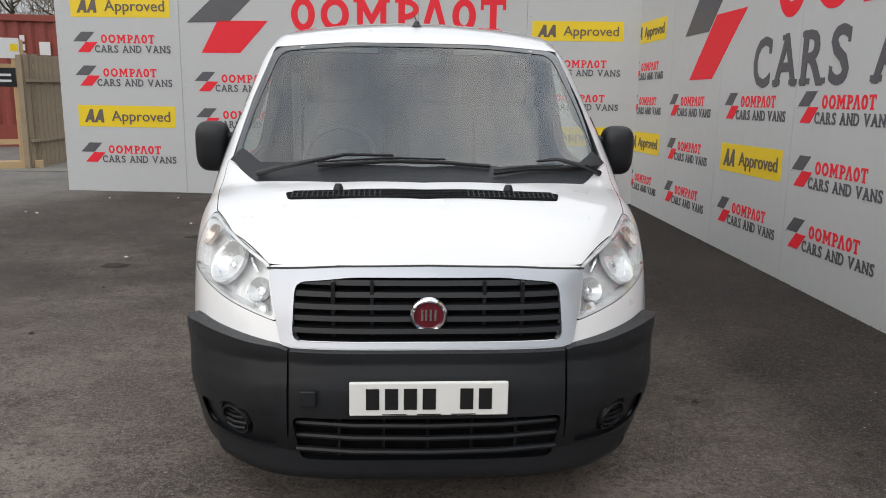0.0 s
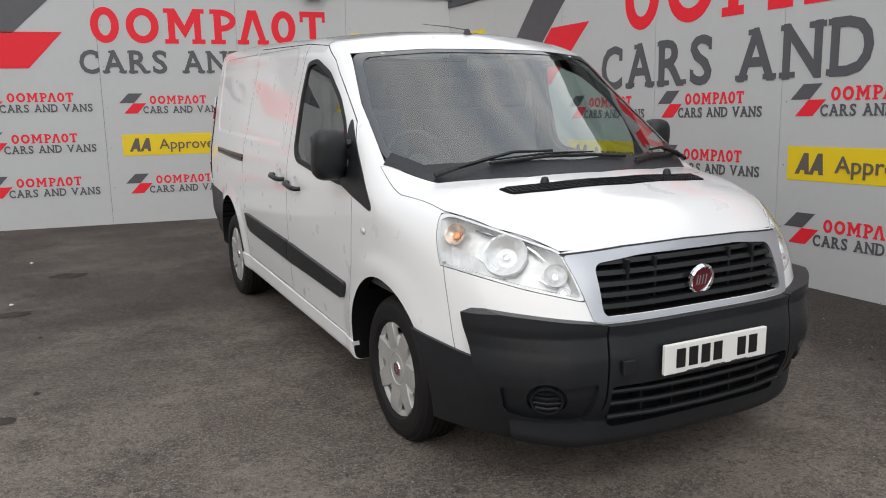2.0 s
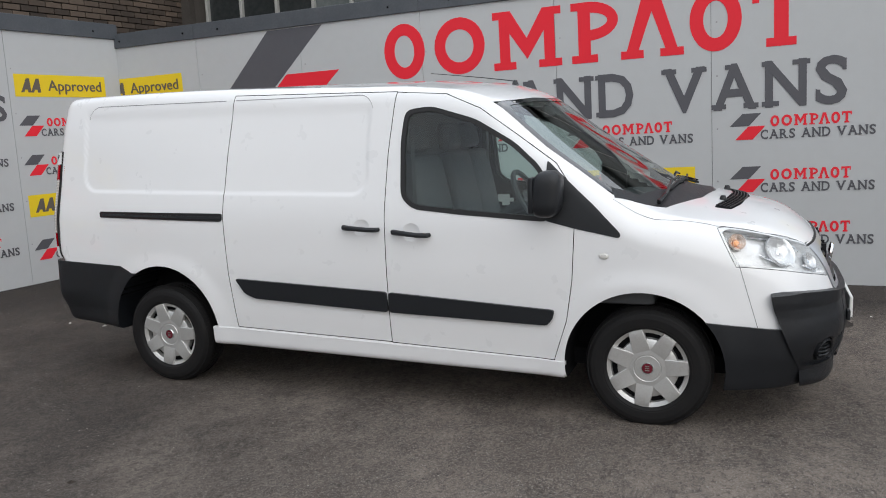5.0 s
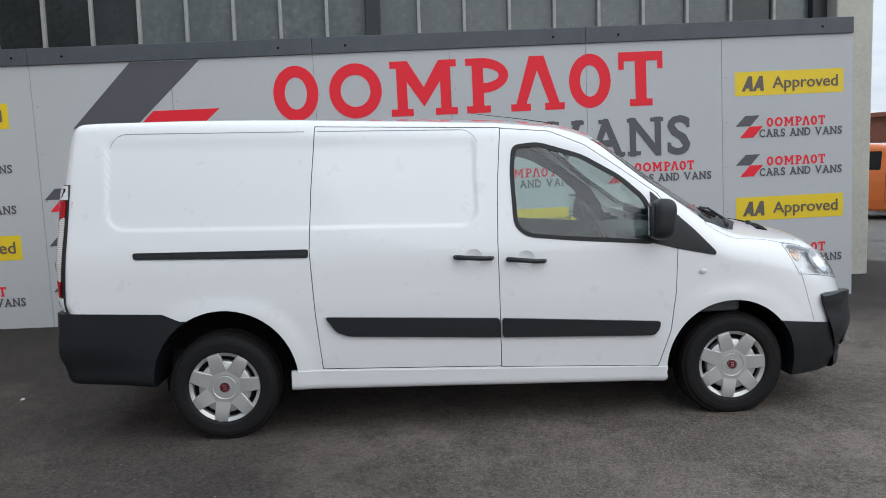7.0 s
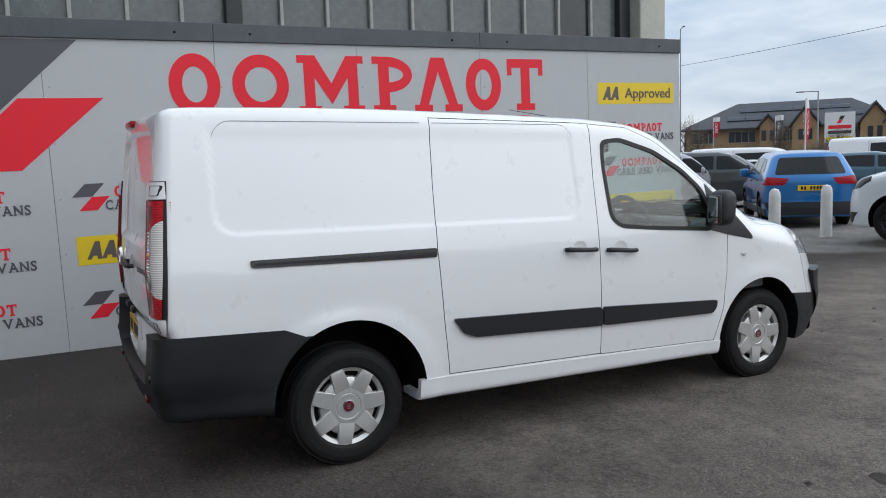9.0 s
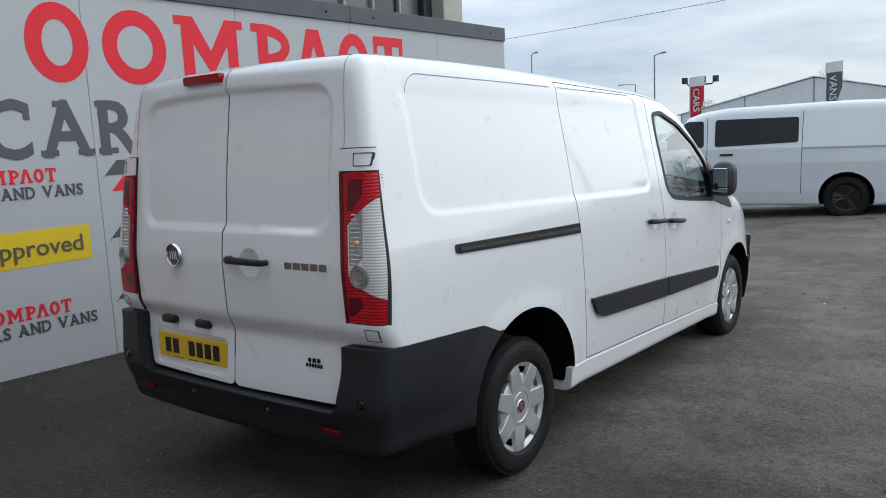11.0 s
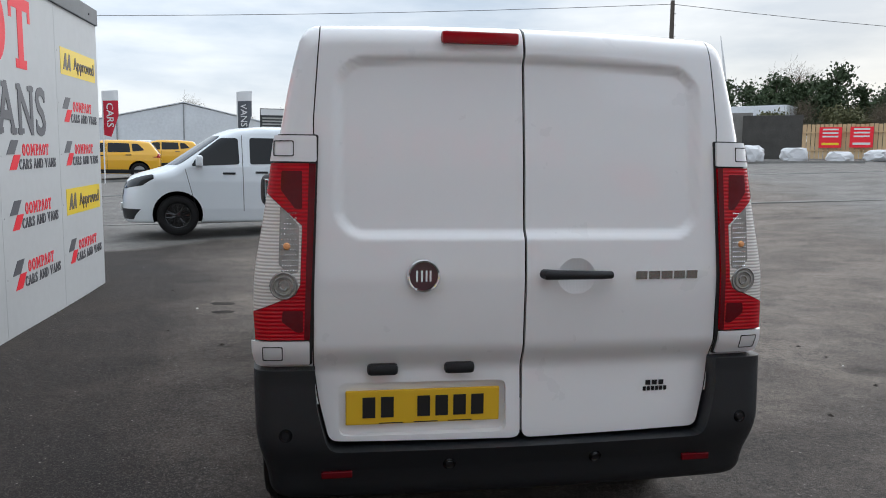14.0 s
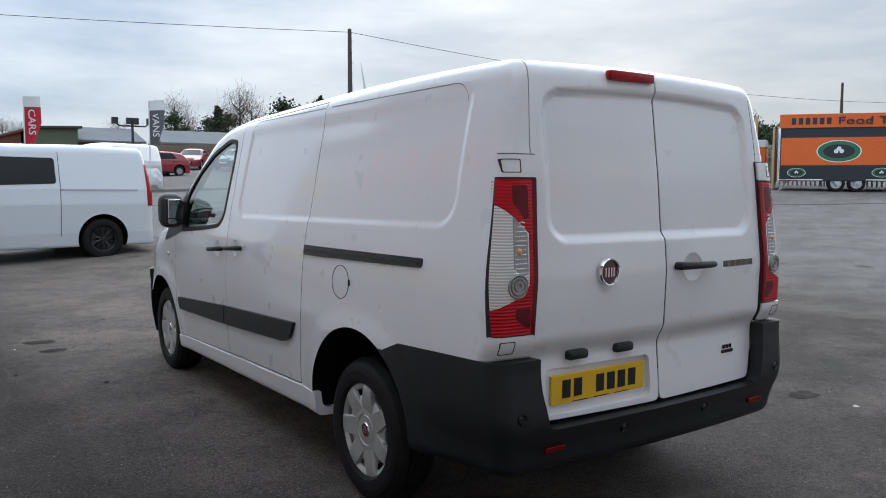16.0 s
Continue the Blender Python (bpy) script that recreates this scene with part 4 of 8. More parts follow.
def build_van():
    van = thing("panel_van", "white long-wheelbase panel van with black bumpers, parked on tarmac", "van")
    skin = van_skin(0)
    P = lambda outline, axis, lo, hi: as_mesh(prism(outline, axis, lo, hi))
    cavity = shell(lambda x, y, z: smax(smax(smax(van_body(x, y, z) + .05, y + .02, .05), -1.62 - y, .05), .62 - z, .05),
                   (-1.1, -2.0, .4), (1.1, .3, 2.1), (-.4, -1.1, .8), (.4, -.3, 1.1), .04)
    ends = {-1: (-1.3, -.62), 1: (.62, 1.3)}
    arches = []
    for s in (-1, 1):
        for cy, cz, r in ((1.54, .37, .428), (-1.54, .335, .408)):
            ring = [(cy + r * math.cos(a), cz + r * math.sin(a)) for a in (2 * math.pi * i / 64 for i in range(64))]
            arches.append(P(ring, "x", *sorted((s * .58, s * 1.3))))
    cuts = [("DIFFERENCE", cavity)] + [("DIFFERENCE", a) for a in arches]
    cuts.append(("DIFFERENCE", P(SCREEN_OUT, "y", -1.95, -.45)))
    cuts.append(("DIFFERENCE", P(grown(BONNET, .003), "z", .93, 1.5)))
    cuts.append(("DIFFERENCE", P(rounded(grown(SURROUND, -.02), .03), "y", -2.8, -2.26)))
    for s in (-1, 1):
        cuts.append(("DIFFERENCE", P(rounded(grown(CAB_DOOR, .0042), .004), "x", *ends[s])))
        cuts.append(("DIFFERENCE", P(rounded(grown(SLIDE_DOOR, .0045), .004), "x", *ends[s])))
        cuts.append(("DIFFERENCE", lamp_zone(s, .002)))
        cuts.append(("DIFFERENCE", P(rounded(grown(flip(REAR_DOOR, s), .0040), .02), "y", 2.36, 2.8)))
    cuts.append(("DIFFERENCE", as_mesh(block((-1.3, -2.9, 0), (1.3, -2.26, .672)))))
    cuts.append(("DIFFERENCE", as_mesh(block((-1.3, -2.9, 0), (1.3, -1.82, .52)))))
    cuts.append(("DIFFERENCE", as_mesh(block((-1.3, 1.75, 0), (1.3, 2.9, .50)))))
    cuts.append(("DIFFERENCE", as_mesh(block((-1.3, 1.99, 0), (1.3, 2.9, .68)))))
    body = polish(combine(skin, cuts), van_body, inner=True)
    for f in body.polygons:
        c = f.center
        if f.material_index == 1 and -1.55 < c.y < -.03 and c.z > 1.12 and abs(c.x) < .86:
            f.material_index = 2
    link_mesh("body_shell", body, [WHITE, INNER, CABIN_PALE], van)

    def dish(at, out, depth=.017, r=.068):
        """The ball that scoops a handle's dish out of a panel at a point of its skin."""
        big = (r * r + depth * depth) / (2 * depth)
        bm = bmesh.new()
        bmesh.ops.create_uvsphere(bm, u_segments=72, v_segments=48, radius=big, matrix=Matrix.Translation(Vector(at) + Vector(out) * (big - depth)))
        return as_mesh(bm)

    def in_dish(me, at):
        """Gives the scooped faces the third material and smooth shading."""
        for f in me.polygons:
            if f.material_index == 1 and (f.center - Vector(at)).length < .078:
                f.material_index = 2
        return me

    # bonnet and doors
    bonnet = link_mesh("bonnet", polish(combine(van_skin(0), [("INTERSECT", P(BONNET, "z", .95, 1.5)), ("DIFFERENCE", lamp_zone(-1, .001)), ("DIFFERENCE", lamp_zone(1, .001))]), van_body, inner=True), [WHITE, INNER], van)
    for s in (-1, 1):
        door = combine(van_skin(0), [("INTERSECT", P(rounded(CAB_DOOR, .004), "x", *ends[s])), ("DIFFERENCE", cavity.copy()), ("DIFFERENCE", P(rounded(SIDE_GLASS, .04), "x", *sorted((s * .3, s * 1.3)))), ("DIFFERENCE", dish((s * .9395, -.269, 1.046), (s, 0, 0)))])
        cab = link_mesh("cab_door", in_dish(polish(door, van_body, inner=True), (s * .9395, -.269, 1.046)), [WHITE, RUBBER, WHITE_TRIM], van)
        gl = combine(van_skin(-.006), [("INTERSECT", P(rounded(grown(SIDE_GLASS, .006), .04), "x", *sorted((s * .3, s * 1.3)))), ("DIFFERENCE", van_skin(-.011))])
        pane = link_mesh("window_pane", polish(gl, van_body, -.006, inner=True), [GLASS, CLEAR], cab, "tinted side window glass")
        pane.visible_shadow = False
        seal = combine(van_skin(.003), [("INTERSECT", P(rounded(grown(SIDE_GLASS, .012), .05), "x", *sorted((s * .5, s * 1.3)))), ("DIFFERENCE", P(rounded(grown(SIDE_GLASS, -.014), .04), "x", *sorted((s * .3, s * 1.31)))), ("DIFFERENCE", van_skin(-.02))])
        link_mesh("window_seal", polish(seal, van_body, .003), RUBBER, cab, "black rubber window seal")
        q = combine(van_skin(.004), [("INTERSECT", P(rounded(QUARTER, .02), "x", *ends[s])), ("DIFFERENCE", van_skin(-.02))])
        link_mesh("mirror_quarter_trim", polish(q, van_body, .004), BLACK, van, "black plastic quarter trim")
        slide = combine(van_skin(0), [("INTERSECT", P(rounded(SLIDE_DOOR, .004), "x", *ends[s])), ("DIFFERENCE", dish((s * .9385, .046, 1.072), (s, 0, 0)))])
        sd = link_mesh("sliding_door", in_dish(polish(slide, van_body, inner=True), (s * .9385, .046, 1.072)), [WHITE, INNER, WHITE_TRIM], van)
        # handles, their cups and the rubbing strips
        for owner, y0, y1, za, zb in ((sd, .159, -.067, 1.066, 1.054), (cab, -.156, -.382, 1.042, 1.026)):
            xo = s * .955
            ym, zm = (y0 + y1) / 2, (za + zb) / 2
            bm = tube([(s * .938, y0, za), (s * .958, y0 - .012, za), (s * .972, y0 - .05, za - .002), (s * .973, y1 + .06, zb + .002), (s * .962, y1 + .012, zb), (s * .938, y1, zb)], [.013, .016, .015, .014, .014, .012], 10)
            part("handle", bm, BLACK, owner, "black plastic door handle", smooth=True)
        for owner, strip in ((sd, [(.94, .737), (-.098, .691), (-.107, .573), (.80, .617), (.875, .645)]), (cab, [(-.116, .690), (-1.086, .630), (-1.075, .580), (-1.045, .545), (-.117, .573)])):
            st = combine(van_skin(.020), [("INTERSECT", P(rounded(strip, .018), "x", *ends[s])), ("DIFFERENCE", van_skin(-.01))])
            link_mesh("rubbing_strip", polish(st, van_body, .020), BLACK, owner, "black plastic rubbing strip")
        rail = combine(van_skin(.007), [("INTERSECT", P(rounded([(2.047, 1.152), (1.022, 1.143), (1.024, 1.093), (2.043, 1.113)], .016), "x", *ends[s])), ("DIFFERENCE", van_skin(-.01))])
        rl = link_mesh("door_rail", polish(rail, van_body, .007), GLOSS_BLACK, van, "black sliding door rail")
        groove = combine(van_skin(.010), [("INTERSECT", P([(2.02, 1.137), (1.03, 1.124), (1.03, 1.108), (2.02, 1.124)], "x", *ends[s])), ("DIFFERENCE", van_skin(.004))])
        link_mesh("rail_lip", polish(groove, van_body, .010), BLACK, rl)
        sill = combine(van_skin(.007), [("INTERSECT", P([(1.152, .416), (-1.135, .342), (-1.12, .20), (1.155, .26)], "x", *ends[s])), ("DIFFERENCE", van_skin(-.03))])
        link_mesh("sill", polish(sill, van_body, .007), WHITE_TRIM, van)
        ind = lathe([(.0005, .010), (.018, .008), (.026, .0)], 20, m=Matrix.Translation((s * .941, -1.35, .926)) @ Matrix.Rotation(s * math.pi / 2, 4, "Y") @ Matrix.Diagonal((.62, 1, 1, 1)))
        part("side_indicator", ind, CLEAR_LENS, van, "small clear side indicator", smooth=True)
        # grey strip painted for the shade in the crease atop the pressed panels
        for y0, y1, za, zb, sg in ((1.03, 2.075, 1.838, 1.851, 1), (.955, .095, 1.837, 1.826, -1)):
            path, down = [(y0, za)], [(y0, za - .0045)]
            for k in range(9):
                a = radians(90 - 10 * k)
                for side, rad in ((path, .10), (down, .0955 + .0004 * k)):
                    side.append((y1 + sg * rad * math.cos(a), zb - .10 + rad * math.sin(a)))
            cr = combine(van_skin(.0010), [("INTERSECT", P(path + down[::-1], "x", *ends[s])), ("DIFFERENCE", van_skin(-.01))])
            link_mesh("panel_crease", polish(cr, van_body, .0010), SHADE_AND_SEAM, van)
        # seam in the front wing
        wing = combine(van_skin(.0012), [("INTERSECT", P(SEAM, "x", *ends[s])), ("DIFFERENCE", van_skin(-.01))])
        link_mesh("wing_seam", polish(wing, van_body, .0012), SHADE_AND_SEAM, van)

    # windscreen with its black border
    ring = combine(van_skin(-.001), [("INTERSECT", P(rounded(grown(SCREEN_OUT, -.003), .05), "y", -1.95, -.45)), ("DIFFERENCE", P(rounded(SCREEN_IN, .06), "y", -2.0, -.4)), ("DIFFERENCE", van_skin(-.012))])
    link_mesh("windscreen_border", polish(ring, van_body, -.001), FRIT, van, "black screen border")
    pane = combine(van_skin(-.004), [("INTERSECT", P(rounded(grown(SCREEN_OUT, -.02), .05), "y", -1.95, -.45)), ("DIFFERENCE", van_skin(-.009))])
    w = link_mesh("windscreen", polish(pane, van_body, -.004, inner=True), [SCREEN, CLEAR], van, "clear windscreen glass")
    w.visible_shadow = False
    cowl = combine(van_skin(.002), [("INTERSECT", P([(-.852, -1.395), (-.70, -1.636), (-.35, -1.80), (0, -1.853), (.35, -1.80), (.70, -1.636), (.852, -1.395), (.80, -1.37), (.70, -1.50), (.35, -1.63), (0, -1.68), (-.35, -1.63), (-.70, -1.50), (-.80, -1.37)], "z", .9, 1.5)), ("DIFFERENCE", van_skin(-.05))])
    link_mesh("scuttle_panel", polish(cowl, van_body, .002), BLACK, van, "black plastic scuttle below the windscreen")
    # wipers
    def skin_z(px, py):
        return float(soft(np.array(py - .2 * px * px), TOP, .08)) - .10 * px * px
    for path in ([(-.44, -1.63), (-.14, -1.655), (.10, -1.665), (.29, -1.665)], [(.30, -1.73), (.45, -1.645), (.62, -1.575), (.80, -1.475)]):
        part("wiper_blade", tube([(px, py, skin_z(px, py) + .016) for px, py in path], .0085, 6), RUBBER, van)
        bm = tube([(px, py, skin_z(px, py) + .030) for px, py in path[:3]], [.004, .006, .004], 6)
        part("wiper_frame", bm, GLOSS_BLACK, van)
    for path in ([(-.70, -1.60, .018), (-.60, -1.625, .035), (-.32, -1.63, .045), (-.12, -1.65, .036)], [(.80, -1.53, .018), (.72, -1.55, .040), (.60, -1.57, .048), (.50, -1.60, .036)]):
        part("wiper_arm", tube([(px, py, skin_z(px, py) + h) for px, py, h in path], [.014, .011, .008, .006], 6), GLOSS_BLACK, van)
    # air vent on the bonnet: cells at both ends, bars in the middle
    vent = [(-.545, -1.868), (-.36, -1.912), (0, -1.950), (.36, -1.912), (.545, -1.868), (.525, -1.952), (.36, -2.0), (0, -2.042), (-.36, -2.0), (-.525, -1.952)]
    vm = combine(van_skin(.003), [("INTERSECT", P(rounded(vent, .02), "z", .9, 1.5)), ("DIFFERENCE", van_skin(-.02))])
    v = link_mesh("bonnet_vent", polish(vm, van_body, .003), INNER, bonnet, "black slotted air vent")
    slats = bmesh.new()
    def vent_y(px, u):
        return -2.042 + .33 * px * px + .09 * u + .012 * (1 - 2 * u)
    for sx in (-1, 1):
        for i in range(18):
            px = sx * (.17 + i * .0202)
            tube([(px, vent_y(px, u), skin_z(px, vent_y(px, u)) + .004) for u in (0, .5, 1)], .003, 4, slats)
    for u in (0, .25, .5, .75, 1):
        tube([(px, vent_y(px, u), skin_z(px, vent_y(px, u)) + .0045) for px in (-.51, -.4, -.25, -.1, .1, .25, .4, .51)], .004 if u in (0, 1) else .0032, 4, slats)
    part("vent_slats", slats, GRILLE, v)
    for px in (-.335, .335):
        part("washer_jet", lathe([(.001, .026), (.012, .024), (.018, .012), (.02, 0)], 12, m=Matrix.Translation((px, -1.905, skin_z(px, -1.905)))), BLACK, bonnet, smooth=True)

    line = [(-.552, .937), (-.3, .954), (0, .959), (.3, .954), (.552, .937)]
    shut = combine(van_skin(.0078), [("INTERSECT", P(line + [(a, b + .0035) for a, b in reversed(line)], "y", -2.8, -2.1)), ("DIFFERENCE", van_skin(-.01))])
    link_mesh("bonnet_shut_line", polish(shut, van_body, .0078), RUBBER, van)
    # grille with its silver surround
    su = combine(van_skin(.007), [("INTERSECT", P(rounded(SURROUND, .02), "y", -2.8, -2.1)), ("DIFFERENCE", P(rounded(OPENING, .035), "y", -2.9, -2.0)), ("DIFFERENCE", van_skin(-.03))])
    grille = link_mesh("grille_surround", polish(su, van_body, .007), SILVER, van, "silver-painted grille surround")
    gb = combine(van_skin(-.055), [("INTERSECT", P(grown(OPENING, .02), "y", -2.8, -2.15)), ("DIFFERENCE", van_skin(-.075))])
    link_mesh("grille_backing", polish(gb, van_body, -.055), INNER, grille)
    for i in range(5):
        z = .757 + i * .0375
        sl = combine(van_skin(.002 - .004 * (i % 2)), [("INTERSECT", P([(-.47, z - .008), (.47, z - .008), (.47, z + .0085), (-.47, z + .0085)], "y", -2.8, -2.1)), ("INTERSECT", P(rounded(grown(OPENING, -.001), .035), "y", -2.9, -2.0)), ("DIFFERENCE", van_skin(-.035))])
        link_mesh("grille_slat", polish(sl, van_body, .002), GRILLE, grille)
    for px in (-.32, -.19, .19, .32):
        bm = block((px - .006, -2.43, .725), (px + .006, -2.36, .915))
        part("grille_rib", bm, GRILLE, grille)
    bd = thing("badge", "", "")
    [bd.pop(k) for k in list(bd.keys())]
    bd.parent, bd.matrix_basis = van, pose(0, -2.468, .814, 100, 0, 0)
    part("badge_ring", lathe([(.047, .004), (.050, .013), (.056, .016), (.062, .010), (.063, 0)], 40), CHROME, bd, "chrome ring", smooth=True)
    part("badge_face", lathe([(.0005, .008), (.049, .006)], 40), BADGE_RED, bd, "dark red badge face")
    for px in (-.022, -.009, .006, .022):
        part("badge_bar", block((px - .0035, -.020, .006), (px + .0035, .020, .0095)), CHROME, bd)

    # headlamps
    for s in (-1, 1):
        hl = thing("headlamp", "", "")
        [hl.pop(k) for k in list(hl.keys())]
        hl.parent = van
        lens = combine(van_skin(.002), [("INTERSECT", lamp_zone(s, -.0015)), ("DIFFERENCE", van_skin(-.004))])
        ln = link_mesh("lens", polish(lens, van_body, .002, inner=True), [LENS, CLEAR], hl, "clear headlamp cover")
        ln.visible_shadow = False
        back = combine(van_skin(-.045), [("INTERSECT", lamp_zone(s, .05)), ("DIFFERENCE", van_skin(-.062))])
        link_mesh("housing", polish(back, van_body, -.045), HOUSING, hl, "silver lamp housing")
        edge = combine(van_skin(.001), [("INTERSECT", lamp_zone(s, -.001)), ("DIFFERENCE", lamp_zone(s, -.010)), ("DIFFERENCE", van_skin(-.055))])
        link_mesh("rim", polish(edge, van_body, .001), HOUSING, hl)
        for name, x, z, r, depth, mt in (("main_reflector", .715, .940, .078, .045, CHROME), ("low_reflector", .585, .872, .040, .03, CHROME), ("indicator_bowl", .822, 1.0, .040, .03, AMBER), ("side_lamp", .575, .810, .022, .018, CHROME)):
            m = seat(van_body, s * x, z, .012)
            prof = [(.012, -depth), (r * .45, -depth * .85), (r * .7, -depth * .55), (r * .9, -depth * .2), (r, 0), (r * 1.07, .002), (r * 1.10, -.012)]
            b = part(name, lathe(prof, 32, m=m), AMBER_BOWL if name == "indicator_bowl" else REFLECTOR, hl, smooth=True)
            part("bulb", lathe([(.0005, -depth * .35), (.012, -depth * .45), (.015, -depth * .7), (.012, -depth)], 14, m=m), mt, b, smooth=True)
        # ridges of the housing between the bowls
        for (x0, z0), (x1, z1) in (((.64, .985), (.60, .93)), ((.80, .93), (.735, .86)), ((.64, .86), (.60, .83)), ((.76, 1.03), (.70, 1.005))):
            a, b = (seat(van_body, s * x, z, .030).translation for x, z in ((x0, z0), (x1, z1)))
            part("housing_ridge", tube([a, (a + b) / 2 + Vector((0, -.012, 0)), b], [.004, .008, .004], 6), CHROME, hl, smooth=True)

    # front bumper
    def bumper(x, y, z):
        ax = np.abs(x)
        low = .212 + .035 * ease(ax, .5, .9) - z
        swell = .010 + .006 * ease(-z, -.62, -.5) + .018 * ease(ax, .47, .62) * ease(-y, 2.0, 2.25) * ease(z, .30, .55)
        f = van_body(x, y, np.clip(z, .33, .66)) - swell - .012 * ease(z, .60, .70)
        return smax(smax(smax(f, z - .80, .02), low, .05), y + 1.80, .02)
    bs = shell(bumper, (-1.15, -2.8, .1), (1.15, -1.5, .95), (-.55, -2.1, .40), (.55, -1.9, .52), .022)
    lip = [(-1.3, .66), (-.93, .700), (-.88, .728), (-.80, .742), (-.70, .733), (-.50, .710), (-.46, .698), (.46, .698), (.50, .710), (.70, .733), (.80, .742), (.88, .728), (.93, .700), (1.3, .66), (1.3, 1.2), (-1.3, 1.2)]
    slots = [("DIFFERENCE", P(lip, "y", -2.9, -1.4)), ("DIFFERENCE", P([(-2.15, 1.3), (-2.15, .74), (-2.165, .66), (-2.205, .556), (-2.29, .34), (-2.31, .05), (-1.4, .05), (-1.4, 1.3)], "x", -1.4, 1.4)),
             ("DIFFERENCE", P(rounded([(-.455, .475), (.455, .475), (.435, .300), (-.435, .300)], .03), "y", -2.9, -2.42))]
    for s in (-1, 1):
        slots.append(("DIFFERENCE", P([(-1.54 + .408 * math.cos(a), .335 + .408 * math.sin(a)) for a in (2 * math.pi * i / 48 for i in range(48))], "x", *sorted((s * .5, s * 1.3)))))
        # a shallow wedge-shaped hollow round each fog lamp blank
        outline = rounded(flip([(.500, .490), (.800, .470), (.770, .365), (.700, .345), (.515, .340)], s), .018)
        slots.append(("DIFFERENCE", combine(P(outline, "y", -2.9, -2.1), [("DIFFERENCE", shell(lambda x, y, z: bumper(x, y, z) + .016, (-1.15, -2.8, .1), (1.15, -1.5, .95), (-.55, -2.1, .40), (.55, -1.9, .52), .03))])))
        hollow = bmesh.new()
        bmesh.ops.create_cone(hollow, cap_ends=True, segments=30, radius1=.068, radius2=.112, depth=.09, matrix=seat(bumper, s * .668, .418, .032) @ Matrix.Translation((0, 0, .045)))
        slots.append(("DIFFERENCE", as_mesh(hollow)))
        slots.append(("DIFFERENCE", P([(s * .458, .72), (s * .466, .72), (s * .476, .30), (s * .468, .30)], "y", -2.9, -2.482)))
    fb = link_mesh("front_bumper", polish(combine(bs, slots), bumper), BLACK, van, "black unpainted plastic front bumper")
    part("intake_backing", block((-.47, -2.44, .30), (.47, -2.43, .49)), INNER, fb)
    for z in (.345, .395, .44):
        bm = tube([(-.445, -2.478, z), (-.25, -2.512, z), (0, -2.522, z), (.25, -2.512, z), (.445, -2.478, z)], .011, 8)
        part("intake_slat", bm, GRILLE, fb, smooth=True)
    for px in (-.30, -.15, 0, .15, .30):
        part("intake_rib", block((px - .004, -2.50, .325), (px + .004, -2.45, .465)), GRILLE, fb)
    for s in (-1, 1):
        m = seat(bumper, s * .668, .418, .032)
        fog = part("fog_lamp_blank", lathe([(.0005, .004), (.05, .006), (.053, .022), (.060, .024), (.063, .0)], 30, m=m), BLACK, fb, "round slatted fog lamp blank", smooth=True)
        for dz in (-.028, -.009, .010, .029):
            hw = math.sqrt(.051 ** 2 - dz ** 2)
            c = m @ Vector((0, 0, .014))
            side, up = Vector((m[1][2], -m[0][2], 0)).normalized() * hw, Vector((0, 0, dz))
            part("slat", tube([c - side + up, c + m.to_3x3() @ Vector((0, 0, .008)) + up, c + side + up], .006, 6), GRILLE, fog)
        wing = combine(van_skin(.014), [("INTERSECT", P([(-1.84, .600), (-2.205, .556), (-2.29, .34), (-2.30, .24), (-1.84, .24)], "x", *ends[s])), ("DIFFERENCE", P([(-1.54 + .408 * math.cos(a), .335 + .408 * math.sin(a)) for a in (2 * math.pi * i / 48 for i in range(48))], "x", *sorted((s * .5, s * 1.3))))])
        link_mesh("bumper_wing", polish(wing, van_body, .014), BLACK, van, "black plastic strip behind the wheel arch")
    part("towing_eye_cover", block((-.425, -2.548, .52), (-.37, -2.53, .575), .004), BLACK, fb)
    plate = part("number_plate", block((-.26, -2.575, .500), (.26, -2.558, .614), .004), PLATE_WHITE, van, "white number plate with plain dark bars")
    text_bars(plate, "plate_bar", -.215, .215, .522, .594, 7, -2.5755, PLATE_INK)
    text_bars(plate, "plate_print_bar", -.17, .17, .5035, .5065, 3, -2.5755, PLATE_INK)

    # rear bumper
    def bumper_r(x, y, z):
        ax = np.abs(x)
        f = van_body(x, y - .065 * ease(y, 2.25, 2.50), np.clip(z, .47, .76)) - .003 + .035 * ease(.62 - z, 0, .24) * ease(y, 1.95, 2.4)
        top = z - (.775 + .048 * ease(y, 1.78, 1.90) + .028 * ease(y, 1.9, 2.5))
        low = .335 + .025 * ease(y, 1.8, 2.5) - z
        return smax(smax(smax(f, top, .02), low, .06), 1.70 - y, .02)
    rs = shell(bumper_r, (-1.15, 1.5, .2), (1.15, 2.8, .95), (-.5, 2.0, .48), (.5, 2.2, .62), .025)
    slots = [("DIFFERENCE", P([(1.5, .742), (1.790, .742), (1.895, .786), (2.2, .797), (2.9, .822), (2.9, 1.3), (1.5, 1.3)], "x", -1.4, 1.4)), ("DIFFERENCE", P(rounded([(-.650, .538), (.650, .538), (.690, .70), (.692, 1.0), (-.692, 1.0), (-.690, .70)], .04), "y", 2.2, 2.9))]
    for s in (-1, 1):
        slots.append(("DIFFERENCE", P([(1.54 + .428 * math.cos(a), .37 + .428 * math.sin(a)) for a in (2 * math.pi * i / 48 for i in range(48))], "x", *sorted((s * .5, s * 1.3)))))
        slots.append(("DIFFERENCE", P([(s * .565, .440), (s * .682, .440), (s * .682, .482), (s * .565, .482)], "y", 2.545, 2.9)))
    rb = link_mesh("rear_bumper", polish(combine(rs, slots), bumper_r), BLACK, van, "black unpainted plastic rear bumper")
